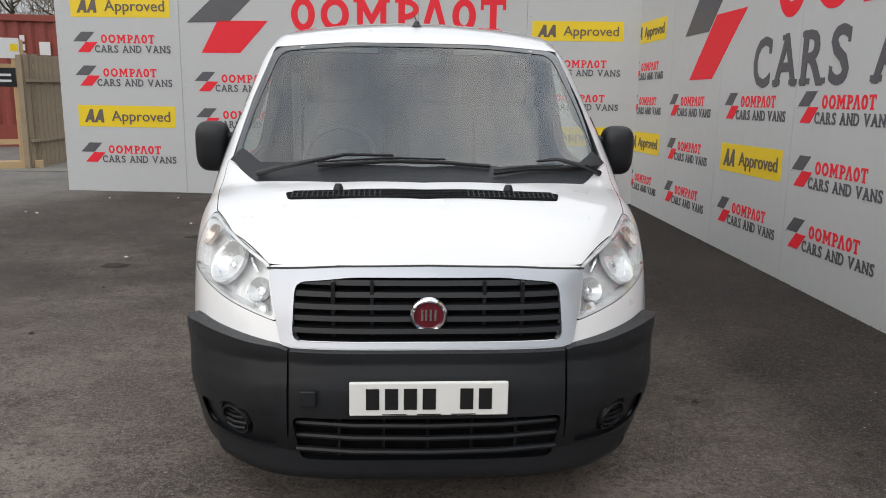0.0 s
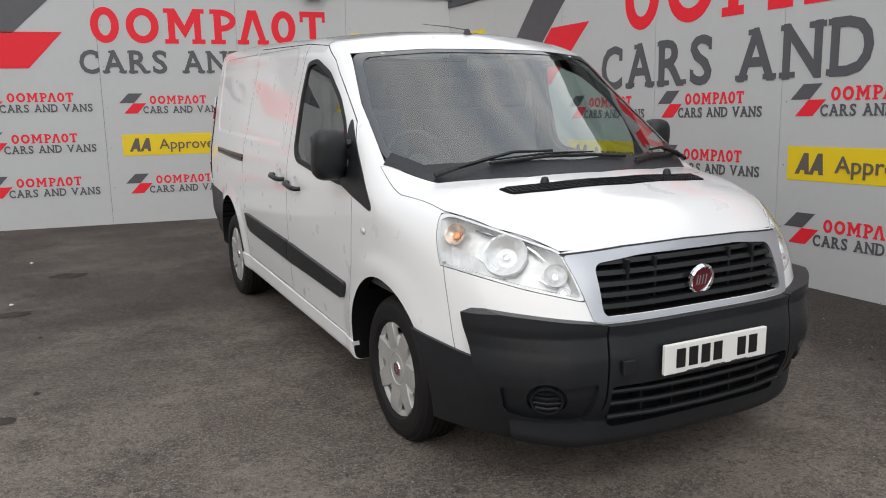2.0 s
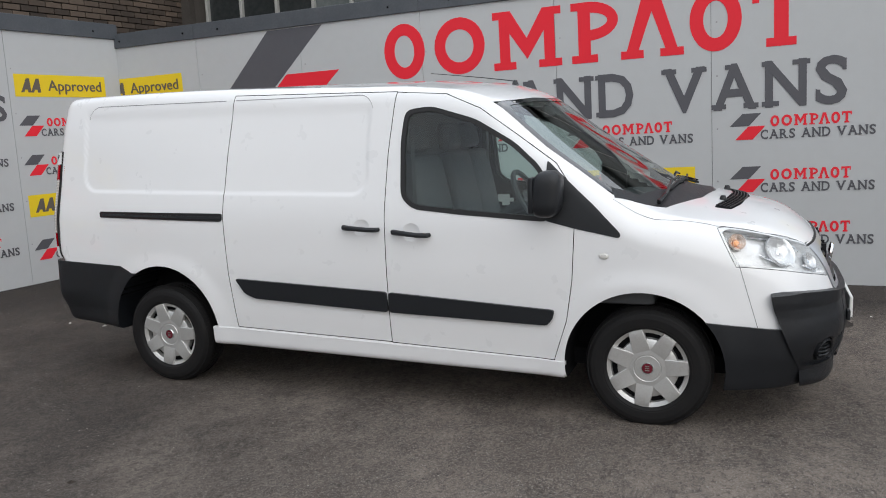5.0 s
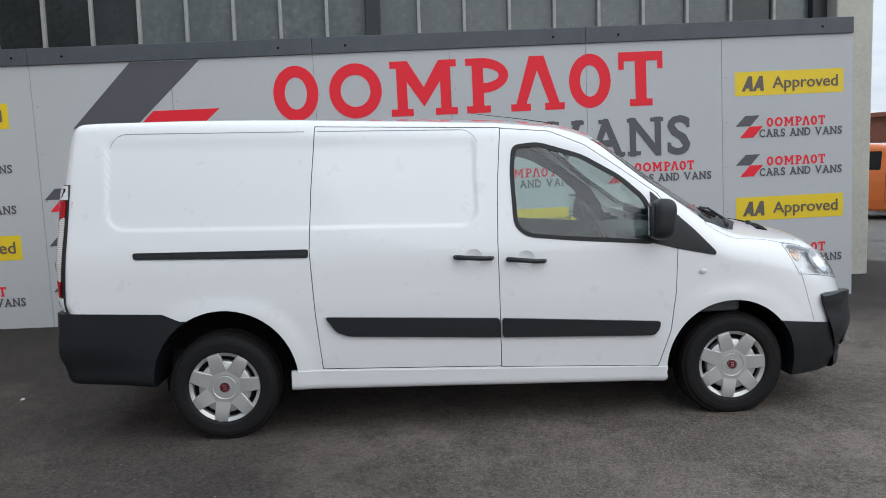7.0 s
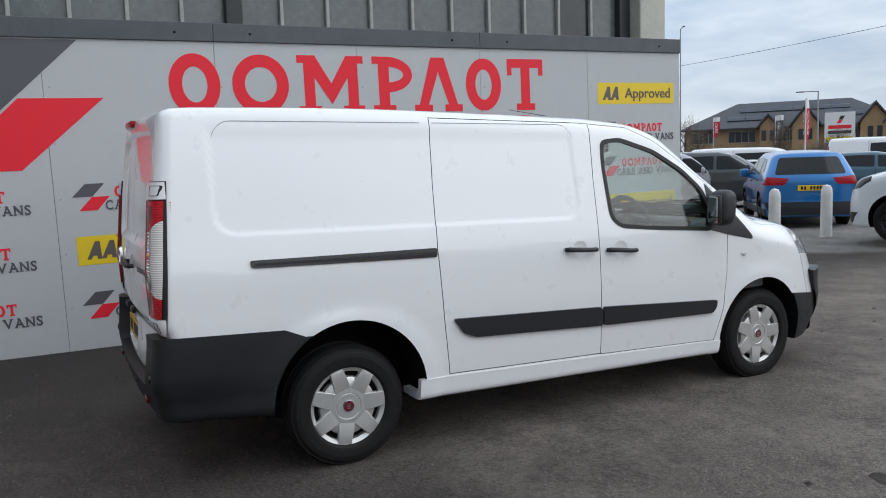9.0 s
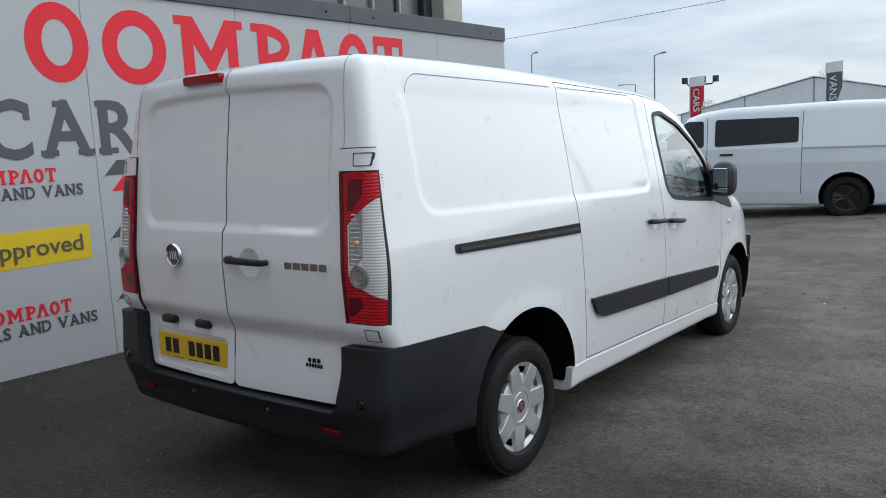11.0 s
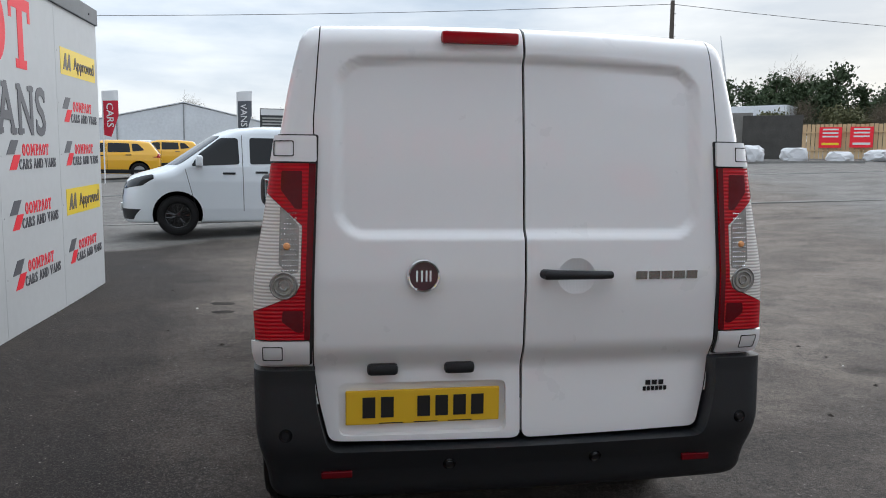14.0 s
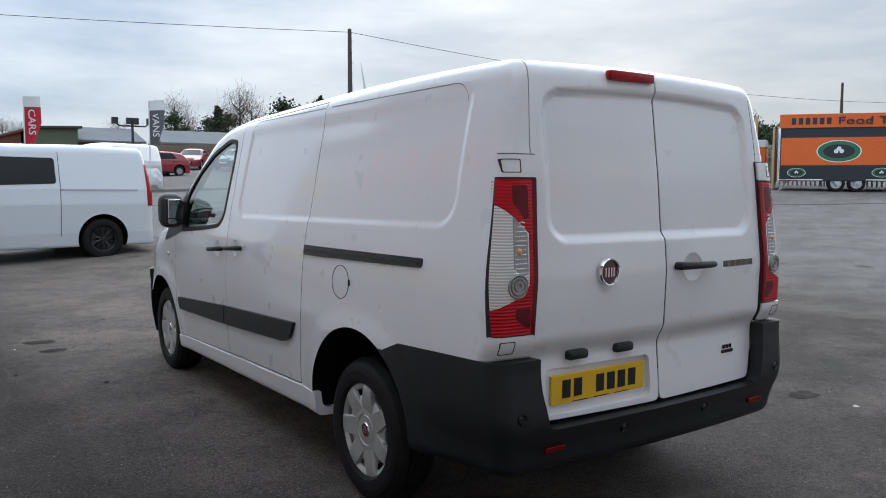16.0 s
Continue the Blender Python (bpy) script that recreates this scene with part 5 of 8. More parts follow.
    for s in (-1, 1):
        part("reflector", block((s * .623 - .05, 2.535, .452), (s * .623 + .05, 2.549, .474), .003), RED_DARK, rb, "small red reflector")
        for px, pz in ((s * .785, .60), (s * .253, .484)):
            part("parking_sensor", lathe([(.0005, .006), (.012, .006), (.014, .002), (.017, .004), (.019, 0), (.021, .003), (.023, -.004)], 20, m=seat(bumper_r, px, pz, 0, True)), GLOSS_BLACK, rb, smooth=True)

    # rear doors
    rear_skin = shell(lambda x, y, z: smax(van_body(x, y, z), 1.95 - y, .02), (-1.15, 1.7, .3), (1.15, 2.75, 2.2), (-.60, 2.08, .62), (.60, 2.28, 1.78), .016)
    for s in (-1, 1):
        out = flip(REAR_DOOR, s)
        steps = [("INTERSECT", P(rounded(out, .03), "y", 2.37, 2.8))]
        if s > 0:
            steps.append(("DIFFERENCE", P(rounded([(.052, .572), (.615, .572), (.615, .748), (.052, .748)], .03), "y", 2.472, 2.8)))
        else:
            steps.append(("DIFFERENCE", dish((-.178, 2.5275, 1.108), (0, 1, 0))))
        rd = link_mesh("rear_door", polish(combine(rear_skin, steps), van_body, inner=True), [WHITE, WHITE_TRIM], van)
        if s < 0:
            part("handle", tube([(-.060, 2.53, 1.113), (-.066, 2.552, 1.113), (-.10, 2.562, 1.113), (-.25, 2.562, 1.111), (-.286, 2.552, 1.110), (-.292, 2.53, 1.110)], [.016, .018, .016, .014, .013, .011], 10), BLACK, rd, "black plastic door handle", smooth=True)
            text_bars(rd, "model_letter_bar", -.619, -.385, 1.090, 1.117, 5, 2.5305, DARK_CHROME, 1, .16, .05)
            text_bars(rd, "engine_letter_bar", -.535, -.441, .689, .704, 6, 2.4985, GLOSS_BLACK, 1, .3, .05)
            text_bars(rd, "engine_number_bar", -.525, -.450, .709, .726, 3, 2.4968, GLOSS_BLACK, 1, .3, .05)
        else:
            m = Matrix.Translation((.343, 2.527, 1.111)) @ Matrix.Rotation(radians(-90), 4, "X")
            bg = part("badge", lathe([(.0005, .007), (.044, .006), (.046, .014), (.051, .016), (.055, .010), (.056, 0)], 40, m=m), CHROME, rd, "round chrome badge", smooth=True)
            part("badge_face", lathe([(.0005, .0085), (.045, .0075)], 36, m=m), BADGE_DARK, bg, "dark red badge face")
            for px in (-.022, -.009, .006, .022):
                part("badge_bar", block((px - .003, -.018, .007), (px + .003, .018, .0105), m=m), CHROME, bg)
            pl = part("number_plate", block((.072, 2.474, .606), (.592, 2.486, .722), .004), PLATE_YELLOW, rd, "yellow number plate with plain dark bars")
            text_bars(pl, "plate_bar", .118, .546, .630, .700, 7, 2.4865, PLATE_INK, 1)
            text_bars(pl, "plate_print_bar", .15, .50, .6095, .6125, 3, 2.4865, PLATE_INK, 1)
            for x0 in (.42, .163):
                part("plate_lamp", block((x0, 2.475, .777), (x0 + .102, 2.512, .815), .012), BLACK, rd, smooth=True)
            part("brake_lamp", block((.022, 2.425, 1.862), (.280, 2.462, 1.902), .010), RED_LENS, rd, "dark red high brake lamp", smooth=True)

    # tail lamps with their white caps
    for s in (-1, 1):
        tl = thing("tail_lamp", "", "")
        [tl.pop(k) for k in list(tl.keys())]
        tl.parent = van
        zone = P([(2.428, 1.468), (2.480, .905), (2.8, .905), (2.8, 1.468)], "x", *sorted((s * .3, s * 1.3)))
        outer = P(rounded(flip([(.685, 1.470), (1.0, 1.470), (1.0, .903), (.708, .903)], s), .008), "y", 2.3, 2.8)
        clear = flip([(.95, 1.476), (.728, 1.272), (.735, 1.085), (.750, 1.052), (.95, .968)], s)
        # added black backing, drawn for the dark gap round lamp and caps
        gap_backing = combine(van_skin(.007), [("INTERSECT", P(rounded(flip([(.6755, 1.560), (1.1, 1.560), (1.1, .814), (.7005, .814)], s), .008), "y", 2.3, 2.8)), ("INTERSECT", P([(2.405, 1.565), (2.459, .810), (2.9, .810), (2.9, 1.565)], "x", *sorted((s * .3, s * 1.3)))), ("DIFFERENCE", van_skin(-.02))])
        link_mesh("lamp_gasket", polish(gap_backing, van_body, .007), RUBBER, tl, "black backing seen as the gap round the lamp")
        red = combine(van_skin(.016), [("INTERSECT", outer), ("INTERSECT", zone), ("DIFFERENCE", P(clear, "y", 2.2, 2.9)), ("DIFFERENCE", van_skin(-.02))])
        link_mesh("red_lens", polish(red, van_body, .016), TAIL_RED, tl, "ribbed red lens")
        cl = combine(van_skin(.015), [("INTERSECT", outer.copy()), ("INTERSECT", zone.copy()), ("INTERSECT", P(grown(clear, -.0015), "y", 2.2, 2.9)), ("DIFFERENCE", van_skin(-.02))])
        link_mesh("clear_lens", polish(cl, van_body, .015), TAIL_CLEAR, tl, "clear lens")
        rib = bmesh.new()
        for i in range(46):
            z = .912 + i * .0121
            if .985 < z < 1.395:
                continue
            x_out, y_out = .872 - .11 * (z - .905), 2.463 - .075 * (z - .905)
            tube([(s * (x_out + .006), y_out - .03, z), (s * (x_out - .012), y_out + .022, z)], .0022, 4, rib)
        part("lens_ribs", rib, RED_RIB, tl)
        win = flip([(.797, 1.335), (.738, 1.272), (.741, 1.125), (.772, 1.118), (.803, 1.150)], s)
        wn_ = combine(van_skin(.0165), [("INTERSECT", P(rounded(win, .008), "y", 2.2, 2.9)), ("DIFFERENCE", van_skin(.010))])
        iw = link_mesh("indicator_window", polish(wn_, van_body, .0165), LAMP_GREY, tl, "grey ribbed indicator window")
        facet = bmesh.new()
        for i in range(12):
            z = 1.128 + i * .0165
            x0, x1 = .744, min(.800, .742 + (1.335 - z) * .93 + .004)
            n = max(1, int((x1 - x0) / .0085))
            for k in range(n):
                q = seat(van_body, s * (x0 + (k + .5) * .0085), z, -.0165, True)
                bmesh.ops.create_cone(facet, cap_ends=False, segments=4, radius1=.0055, radius2=.001, depth=.004, matrix=q)
        part("facets", facet, CHROME, iw)
        part("amber_bulb", lathe([(.0005, .010), (.008, .008), (.011, .003), (.012, 0)], 14, m=seat(van_body, s * .776, 1.205, -.0165, True)), AMBER, iw, "small amber bulb", smooth=True)
        strip = combine(van_skin(.0168), [("INTERSECT", P(flip([(.6855, 1.468), (.706, 1.468), (.725, .905), (.7085, .905)], s), "y", 2.3, 2.8)), ("INTERSECT", zone.copy()), ("DIFFERENCE", van_skin(.010))])
        link_mesh("dark_edge", polish(strip, van_body, .0168), RED_DARK, tl, "dark red lens edge")
        for zz in ((1.445, 1.325), (1.0, .93)):
            pane = combine(van_skin(.0166), [("INTERSECT", P(rounded(flip([(.728, zz[0]), (.792, zz[0]), (.795, (zz[0] + zz[1]) / 2), (.750, zz[1]), (.728, zz[1])], s), .006), "y", 2.3, 2.8)), ("DIFFERENCE", van_skin(.010))])
            link_mesh("brake_window", polish(pane, van_body, .0166), RED_DARK, tl)
        m = seat(van_body, s * .786, 1.082, -.0150, True)
        part("reversing_lens", lathe([(.0005, .001), (.010, .0015), (.012, .006), (.016, .006), (.018, .0015), (.026, .0025), (.029, .007), (.032, .006), (.034, .002), (.040, .003), (.042, .006), (.045, .001)], 30, m=m), LAMP_GREY, tl, "ringed reversing lamp", smooth=True)
        for name, z0, z1, x0, x1 in (("upper_cap", 1.474, 1.556, .682, .828), ("lower_cap", .818, .899, .708, .868)):
            cap = combine(van_skin(.018), [("INTERSECT", P(rounded(flip([(x0, z1), (1.1, z1), (1.1, z0), (x0, z0)], s), .006), "y", 2.3, 2.8)), ("INTERSECT", P([(2.414 + .07 * (1.5 - z0), z1), (2.414 + .07 * (1.5 - z0), z0), (2.9, z0), (2.9, z1)], "x", -1.3, 1.3)), ("DIFFERENCE", van_skin(-.03))])
            cp = link_mesh(name, polish(cap, van_body, .018), WHITE_TRIM, tl)
            fr = combine(van_skin(.0195), [("INTERSECT", P(rounded(flip([(x1 - .075, z1 - .016), (x1 - .01, z1 - .016), (x1 - .01, z0 + .016), (x1 - .075, z0 + .016)], s), .006), "y", 2.3, 2.8)), ("DIFFERENCE", P(rounded(flip([(x1 - .072, z1 - .019), (x1 - .013, z1 - .019), (x1 - .013, z0 + .019), (x1 - .072, z0 + .019)], s), .006), "y", 2.2, 2.9)), ("INTERSECT", P([(2.415, 1.6), (2.455, .7), (2.9, .7), (2.9, 1.6)], "x", -1.3, 1.3)), ("DIFFERENCE", van_skin(.012))])
            link_mesh("cap_seam", polish(fr, van_body, .0195), RUBBER, cp)

    # fuel flap
    ring = lambda r: P([(1.41 + r * math.cos(i * math.pi / 24), .995 + r * math.sin(i * math.pi / 24)) for i in range(48)], "x", .6, 1.3)
    flap = combine(van_skin(.0015), [("INTERSECT", ring(.0785)), ("DIFFERENCE", ring(.0755)), ("DIFFERENCE", van_skin(-.008))])
    link_mesh("fuel_flap_seam", polish(flap, van_body, .0015), RUBBER, van)
    part("fuel_flap_lock", block((.925, 1.488, .985), (.932, 1.498, 1.012), .002), RUBBER, van)

    # mirrors
    for s in (-1, 1):
        def pod(x, y, z, s=s):
            u = np.abs((x * s - .995) / .082) ** 3.2 + np.abs((y + 1.075 + .10 * (z - 1.255)) / .078) ** 2.6 + np.abs((z - 1.255) / .122) ** 3.6
            return u - 1
        me = shell(pod, (s * .995 - .1, -1.2, 1.10), (s * .995 + .1, -.95, 1.41), (s * .995 - .02, -1.085, 1.21), (s * .995 + .02, -1.065, 1.30), .012)
        me.polygons.foreach_set("use_smooth", [True] * len(me.polygons))
        mr = link_mesh("door_mirror", me, BLACK, van, "black plastic door mirror")
        # the panes are turned towards the driver
        turn = Matrix.Translation((s * .992, -.996, 1.2525)) @ Matrix.Rotation(radians(24 * s if s > 0 else 12 * s), 4, "Z")
        part("mirror_frame", block((-.064, -.03, -.096), (.064, .002, .092), .012, 2, m=turn), BLACK, mr, smooth=True)
        part("mirror_pane", block((-.054, -.004, -.050), (.054, .0055, .082), .003, 1, m=turn), MIRROR, mr, "mirror glass", smooth=True)
        part("wide_angle_pane", block((-.054, -.004, -.086), (.054, .0055, -.056), .003, 1, m=turn), MIRROR, mr, "small lower mirror glass", smooth=True)
        part("mirror_arm", tube([(s * .87, -1.10, 1.22), (s * .93, -1.09, 1.20), (s * .96, -1.08, 1.20)], [.035, .03, .03], 8), BLACK, mr, smooth=True)
        part("mirror_arm", tube([(s * .87, -1.10, 1.31), (s * .93, -1.09, 1.30), (s * .96, -1.08, 1.30)], [.022, .02, .02], 8), BLACK, mr, smooth=True)

    # aerial
    ar = part("aerial", lathe([(.0005, .03), (.012, .028), (.02, .008), (.028, 0)], 16, m=Matrix.Translation((0, -.63, 1.865))), GLOSS_BLACK, van, smooth=True)
    part("aerial_rod", tube([(0, -.63, 1.888), (0, -.40, 1.925), (0, -.05, 1.972)], [.0035, .003, .002], 6), GLOSS_BLACK, ar)

    # cabin
    def dash(x, y, z):
        return smax(smax(smax(smax(van_body(x, y, z) + .055, z - (1.135 - .10 * ease(y, -1.25, -.98)), .05), y + .98, .08), -1.60 - y, .02), .66 - z, .02)
    me = shell(dash, (-1.0, -1.8, .5), (1.0, -.7, 1.4), (-.5, -1.3, .85), (.5, -1.15, 1.0), .04)
    link_mesh("dashboard", polish(me, dash), CABIN, van, "dark grey dashboard")
    part("instrument_hood", block((-.60, -1.22, 1.08), (-.24, -1.0, 1.165), .04, 3), CABIN, van, smooth=True)
    m = Matrix.Translation((-.40, -.82, 1.17)) @ Matrix.Rotation(radians(62), 4, "X")
    sw = bmesh.new()
    ringp = [m @ Vector((.185 * math.cos(a), .185 * math.sin(a), 0)) for a in (2 * math.pi * i / 36 for i in range(37))]
    tube(ringp, .016, 8, sw)
    for a in (radians(0), radians(180), radians(270)):
        tube([m @ Vector((.05 * math.cos(a), .05 * math.sin(a), -.01)), m @ Vector((.18 * math.cos(a), .18 * math.sin(a), 0))], .02, 6, sw)
    lathe([(.0005, .02), (.05, .015), (.065, -.01), (.04, -.05), (.03, -.2)], 20, sw, m)
    part("steering_wheel", sw, CABIN, van, smooth=True)
    for cx, w in ((-.42, .24), (.17, .20), (.56, .20)):
        st = thing("seat", "", "")
        [st.pop(k) for k in list(st.keys())]
        st.parent = van
        part("cushion", block((cx - w, -.72, .72), (cx + w, -.22, .86), .05, 3), SEAT, st, smooth=True)
        part("backrest", block((cx - w, -.07, -.02), (cx + w, .07, .62), .05, 3, m=Matrix.Translation((0, -.24, .84)) @ Matrix.Rotation(radians(-12), 4, "X")), SEAT, st, smooth=True)
        part("headrest", block((cx - .13, -.05, .64), (cx + .13, .05, .82), .04, 3, m=Matrix.Translation((0, -.24, .84)) @ Matrix.Rotation(radians(-12), 4, "X")), SEAT, st, smooth=True)
    part("rear_view_mirror", block((-.115, -.86, 1.655), (.115, -.83, 1.725), .015, 3), CABIN, van, smooth=True)
    part("bulkhead", block((-.70, -.07, .64), (.70, -.05, 1.74)), CABIN, van, "plain grey bulkhead")
    for cx in (-.40, .40):
        part("sun_visor", block((cx - .20, -.80, 1.725), (cx + .20, -.66, 1.745), .006), CABIN_PALE, van)
    for s in (-1, 1):
        part("seat_belt", block((s * .70 - .024, -.20, .95), (s * .70 + .024, -.195, 1.62)), CABIN, van)

    # wheels and axles
    for s in (-1, 1):
        for y in (-1.561, 1.561):
            wheel_parts(van, (s * .795, y, .325), s)
    for y in (-1.561, 1.561):
        part("axle", tube([(-.75, y, .325), (.75, y, .325)], .05, 10), INNER, van)
    part("underbody", block((-.70, -2.1, .27), (.70, 1.95, .36)), INNER, van)
    return van


build_van()

# ---- other vehicles ----
def car_paint(name, color, metal=0.0):
    return material(name, color, 0.3, metal=metal, coat=1.0)


def vehicle(name, label, paint, spec, place, rims, category="car", plate=PLATE_WHITE, group=""):
    """A parked vehicle that points along -y, made from its curves: spec holds half width, roof curve and outlines."""
    root = thing(name, label, category, place, group=group)
    hw, tops, nose, tail, zb = spec["hw"], spec["top"], spec["nose"], spec["tail"], spec.get("low", .24)
    belt, roof = spec["belt"], spec["roof"]

    def f(x, y, z):
        ax = np.abs(x)
        w = hw * lerp(z, [(zb, .95), (zb + .25, .985), (belt - .25, 1.0), (belt, .975), (roof, spec["tumble"])]) - .05 * np.maximum(0, -y + nose + .7) ** 2 - .03 * np.maximum(0, y - tail + .6) ** 2
        ye = y - .16 * x * x * ease(-y, -.2, .6)
        t = soft(ye, tops, .07) - .07 * x * x
        tt = (soft(ye + .02, tops, .07) - soft(ye - .02, tops, .07)) / .04
        top = (z - t) / np.sqrt(1 + tt * tt)
        front = (nose + .05 * ease(z, .55, 1.0) + .04 * ease(.45 - z, 0, .3) + .45 * ax ** 4 - y) / np.sqrt(1 + (1.8 * ax ** 3) ** 2)
        rear = y - (tail - .10 * ax ** 2 - spec.get("slope", .10) * ease(z, belt - .1, roof) + .02 * ease(.6 - z, 0, .2))
        return smax(smax(smax(smax(ax - w, top, .12), front, .16), rear, .12), zb - z, .05)

    y0, y1 = nose - .3, tail + .3
    cell = spec.get("cell", .07)
    make = lambda off: shell(lambda x, y, z: f(x, y, z) - off, (-hw - .2, y0, .02), (hw + .2, y1, roof + .3), (-hw * .5, nose + .55, zb + .22), (hw * .5, tail - .45, zb + .4), cell)
    P = lambda o, ax, a, b: as_mesh(prism(o, ax, a, b))
    r, ya = spec["r"], spec["axles"]
    cuts = []
    for s in (-1, 1):
        for y in ya:
            cuts.append(("DIFFERENCE", P([(y + (r + .07) * math.cos(a), r + .02 + (r + .06) * math.sin(a)) for a in (2 * math.pi * i / 28 for i in range(28))], "x", *sorted((s * (hw - .32), s * (hw + .3))))))
    body = polish(combine(make(0), cuts), f, tol=.006, inner=True)
    link_mesh("body", body, [paint, INNER], root)
    out, inn = make(.006), make(-.02)

    def skin_part(pname, outline, axis, lo, hi, mat, label=""):
        me = combine(out, [("INTERSECT", P(outline, axis, lo, hi)), ("DIFFERENCE", inn)])
        if len(me.polygons):
            return link_mesh(pname, polish(me, f, .006, .006), mat, root, label)

    for o in spec["side_windows"]:
        for s in (-1, 1):
            skin_part("side_window", rounded(o, .05), "x", *sorted((0, s * (hw + .3))), DARK_GLASS, "dark side window")
    skin_part("windscreen", rounded(spec["screen"], .08), "y", nose + .2, .2, DARK_GLASS, "dark windscreen")
    skin_part("rear_window", rounded(spec["rear_window"], .06), "y", tail - .7, tail + .3, DARK_GLASS, "dark rear window") if spec.get("rear_window") else None
    for s in (-1, 1):
        skin_part("headlamp", rounded(flip(spec["headlamp"], s), .03), "y", nose - .3, nose + .55, spec.get("lamp_mat", CLEAR_LENS), "headlamp")
        skin_part("tail_lamp", rounded(flip(spec["tail_lamp"], s), .03), "y", tail - spec.get("lamp_depth", .35), tail + .3, RED_LENS, "red tail lamp")
    skin_part("grille", rounded(spec["grille"], .04), "y", nose - .3, nose + .3, GRILLE, "black grille")
    for o, side in spec.get("trims", ()):
        if side == "x":
            for s in (-1, 1):
                skin_part("side_trim", o, "x", *sorted((0, s * (hw + .3))), spec.get("trim_mat", BLACK))
        else:
            skin_part("bumper_trim", o, "y", *((nose - .3, nose + .4) if side == "f" else (tail - .3, tail + .3)), BLACK)
    for o in spec.get("seams", ()):
        for s in (-1, 1):
            me = combine(make(.002), [("INTERSECT", P(o, "x", *sorted((0, s * (hw + .3))))), ("DIFFERENCE", inn)])
            if len(me.polygons):
                link_mesh("door_seam", polish(me, f, .002, .006), RUBBER, root)
    for hy, hz in spec.get("handles", ()):
        for s in (-1, 1):
            part("door_handle", block((s * hw * .955 - .02, hy - .11, hz - .018), (s * hw * .985 + .02, hy + .11, hz + .018), .012), spec.get("handle_mat", BLACK), root)
    for s in (-1, 1):
        my, mz = spec["mirror"]
        mp = part("door_mirror", block((s * (hw + .06) - .10, my - .06, mz - .09), (s * (hw + .06) + .10, my + .06, mz + .11), .04, 3), spec.get("mirror_mat", paint), root, smooth=True)
        part("mirror_stem", block((s * (hw - .12) - .08, my - .025, mz - .07), (s * (hw - .12) + .12, my + .025, mz - .01), .01), BLACK, mp)
        for y in ya:
            wheel_parts(root, (s * (hw - .125), y, r), s, r, .21, rims)
    zf, zr = spec["plates"]
    part("front_plate", block((-.26, nose - .045, zf), (.26, nose - .01, zf + .11), .004), PLATE_WHITE, root, "white plate")
    pl = part("rear_plate", block((-.26, tail + .005, zr), (.26, tail + .035, zr + .11), .004), PLATE_YELLOW, root, "yellow plate with plain bars")
    text_bars(pl, "plate_bar", -.21, .21, zr + .02, zr + .09, 7, tail + .035, PLATE_INK, 1)
    return root


VAN_SPEC = dict(hw=.985, belt=1.2, roof=1.93, tumble=.80, nose=-2.58, tail=2.62, low=.22, slope=.12, cell=.05, r=.345, axles=(-1.65, 1.65),
                top=[(-3.2, .75), (-2.62, .93), (-2.35, 1.06), (-1.85, 1.20), (-1.0, 1.78), (-.72, 1.88), (-.3, 1.93), (1.5, 1.96), (2.4, 1.94), (2.8, 1.85)],
                side_windows=[[(-1.42, 1.20), (-.60, 1.24), (-.62, 1.70), (-.92, 1.70), (-1.28, 1.42)], [(-.42, 1.24), (.92, 1.28), (.92, 1.70), (-.42, 1.71)]],
                screen=[(-.76, 1.74), (.76, 1.74), (.88, 1.22), (-.88, 1.22)], rear_window=[(-.66, 1.70), (.66, 1.70), (.70, 1.25), (-.70, 1.25)],
                headlamp=[(.52, .92), (.88, 1.06), (.96, 1.0), (.90, .86), (.56, .80)], lamp_depth=.20, tail_lamp=[(.78, 1.62), (1.1, 1.62), (1.1, .90), (.86, .90)],
                grille=[(-.48, .92), (.48, .92), (.42, .62), (-.42, .62)], mirror=(-1.28, 1.28), plates=(.42, .62), handles=((-.78, 1.08), (-.22, 1.10)),
                seams=([(-.56, 1.75), (-.55, 1.75), (-.53, .42), (-.54, .42)], [(.98, 1.80), (.99, 1.80), (.97, .42), (.96, .42)], [(-1.52, 1.15), (-1.51, 1.15), (-1.33, .45), (-1.34, .45)]),
                trims=(([(.98, 1.165), (2.25, 1.155), (2.25, 1.185), (.98, 1.195)], "x"), ([(-.9, .46), (.9, .46), (.8, .28), (-.8, .28)], "f")), trim_mat=SILVER)
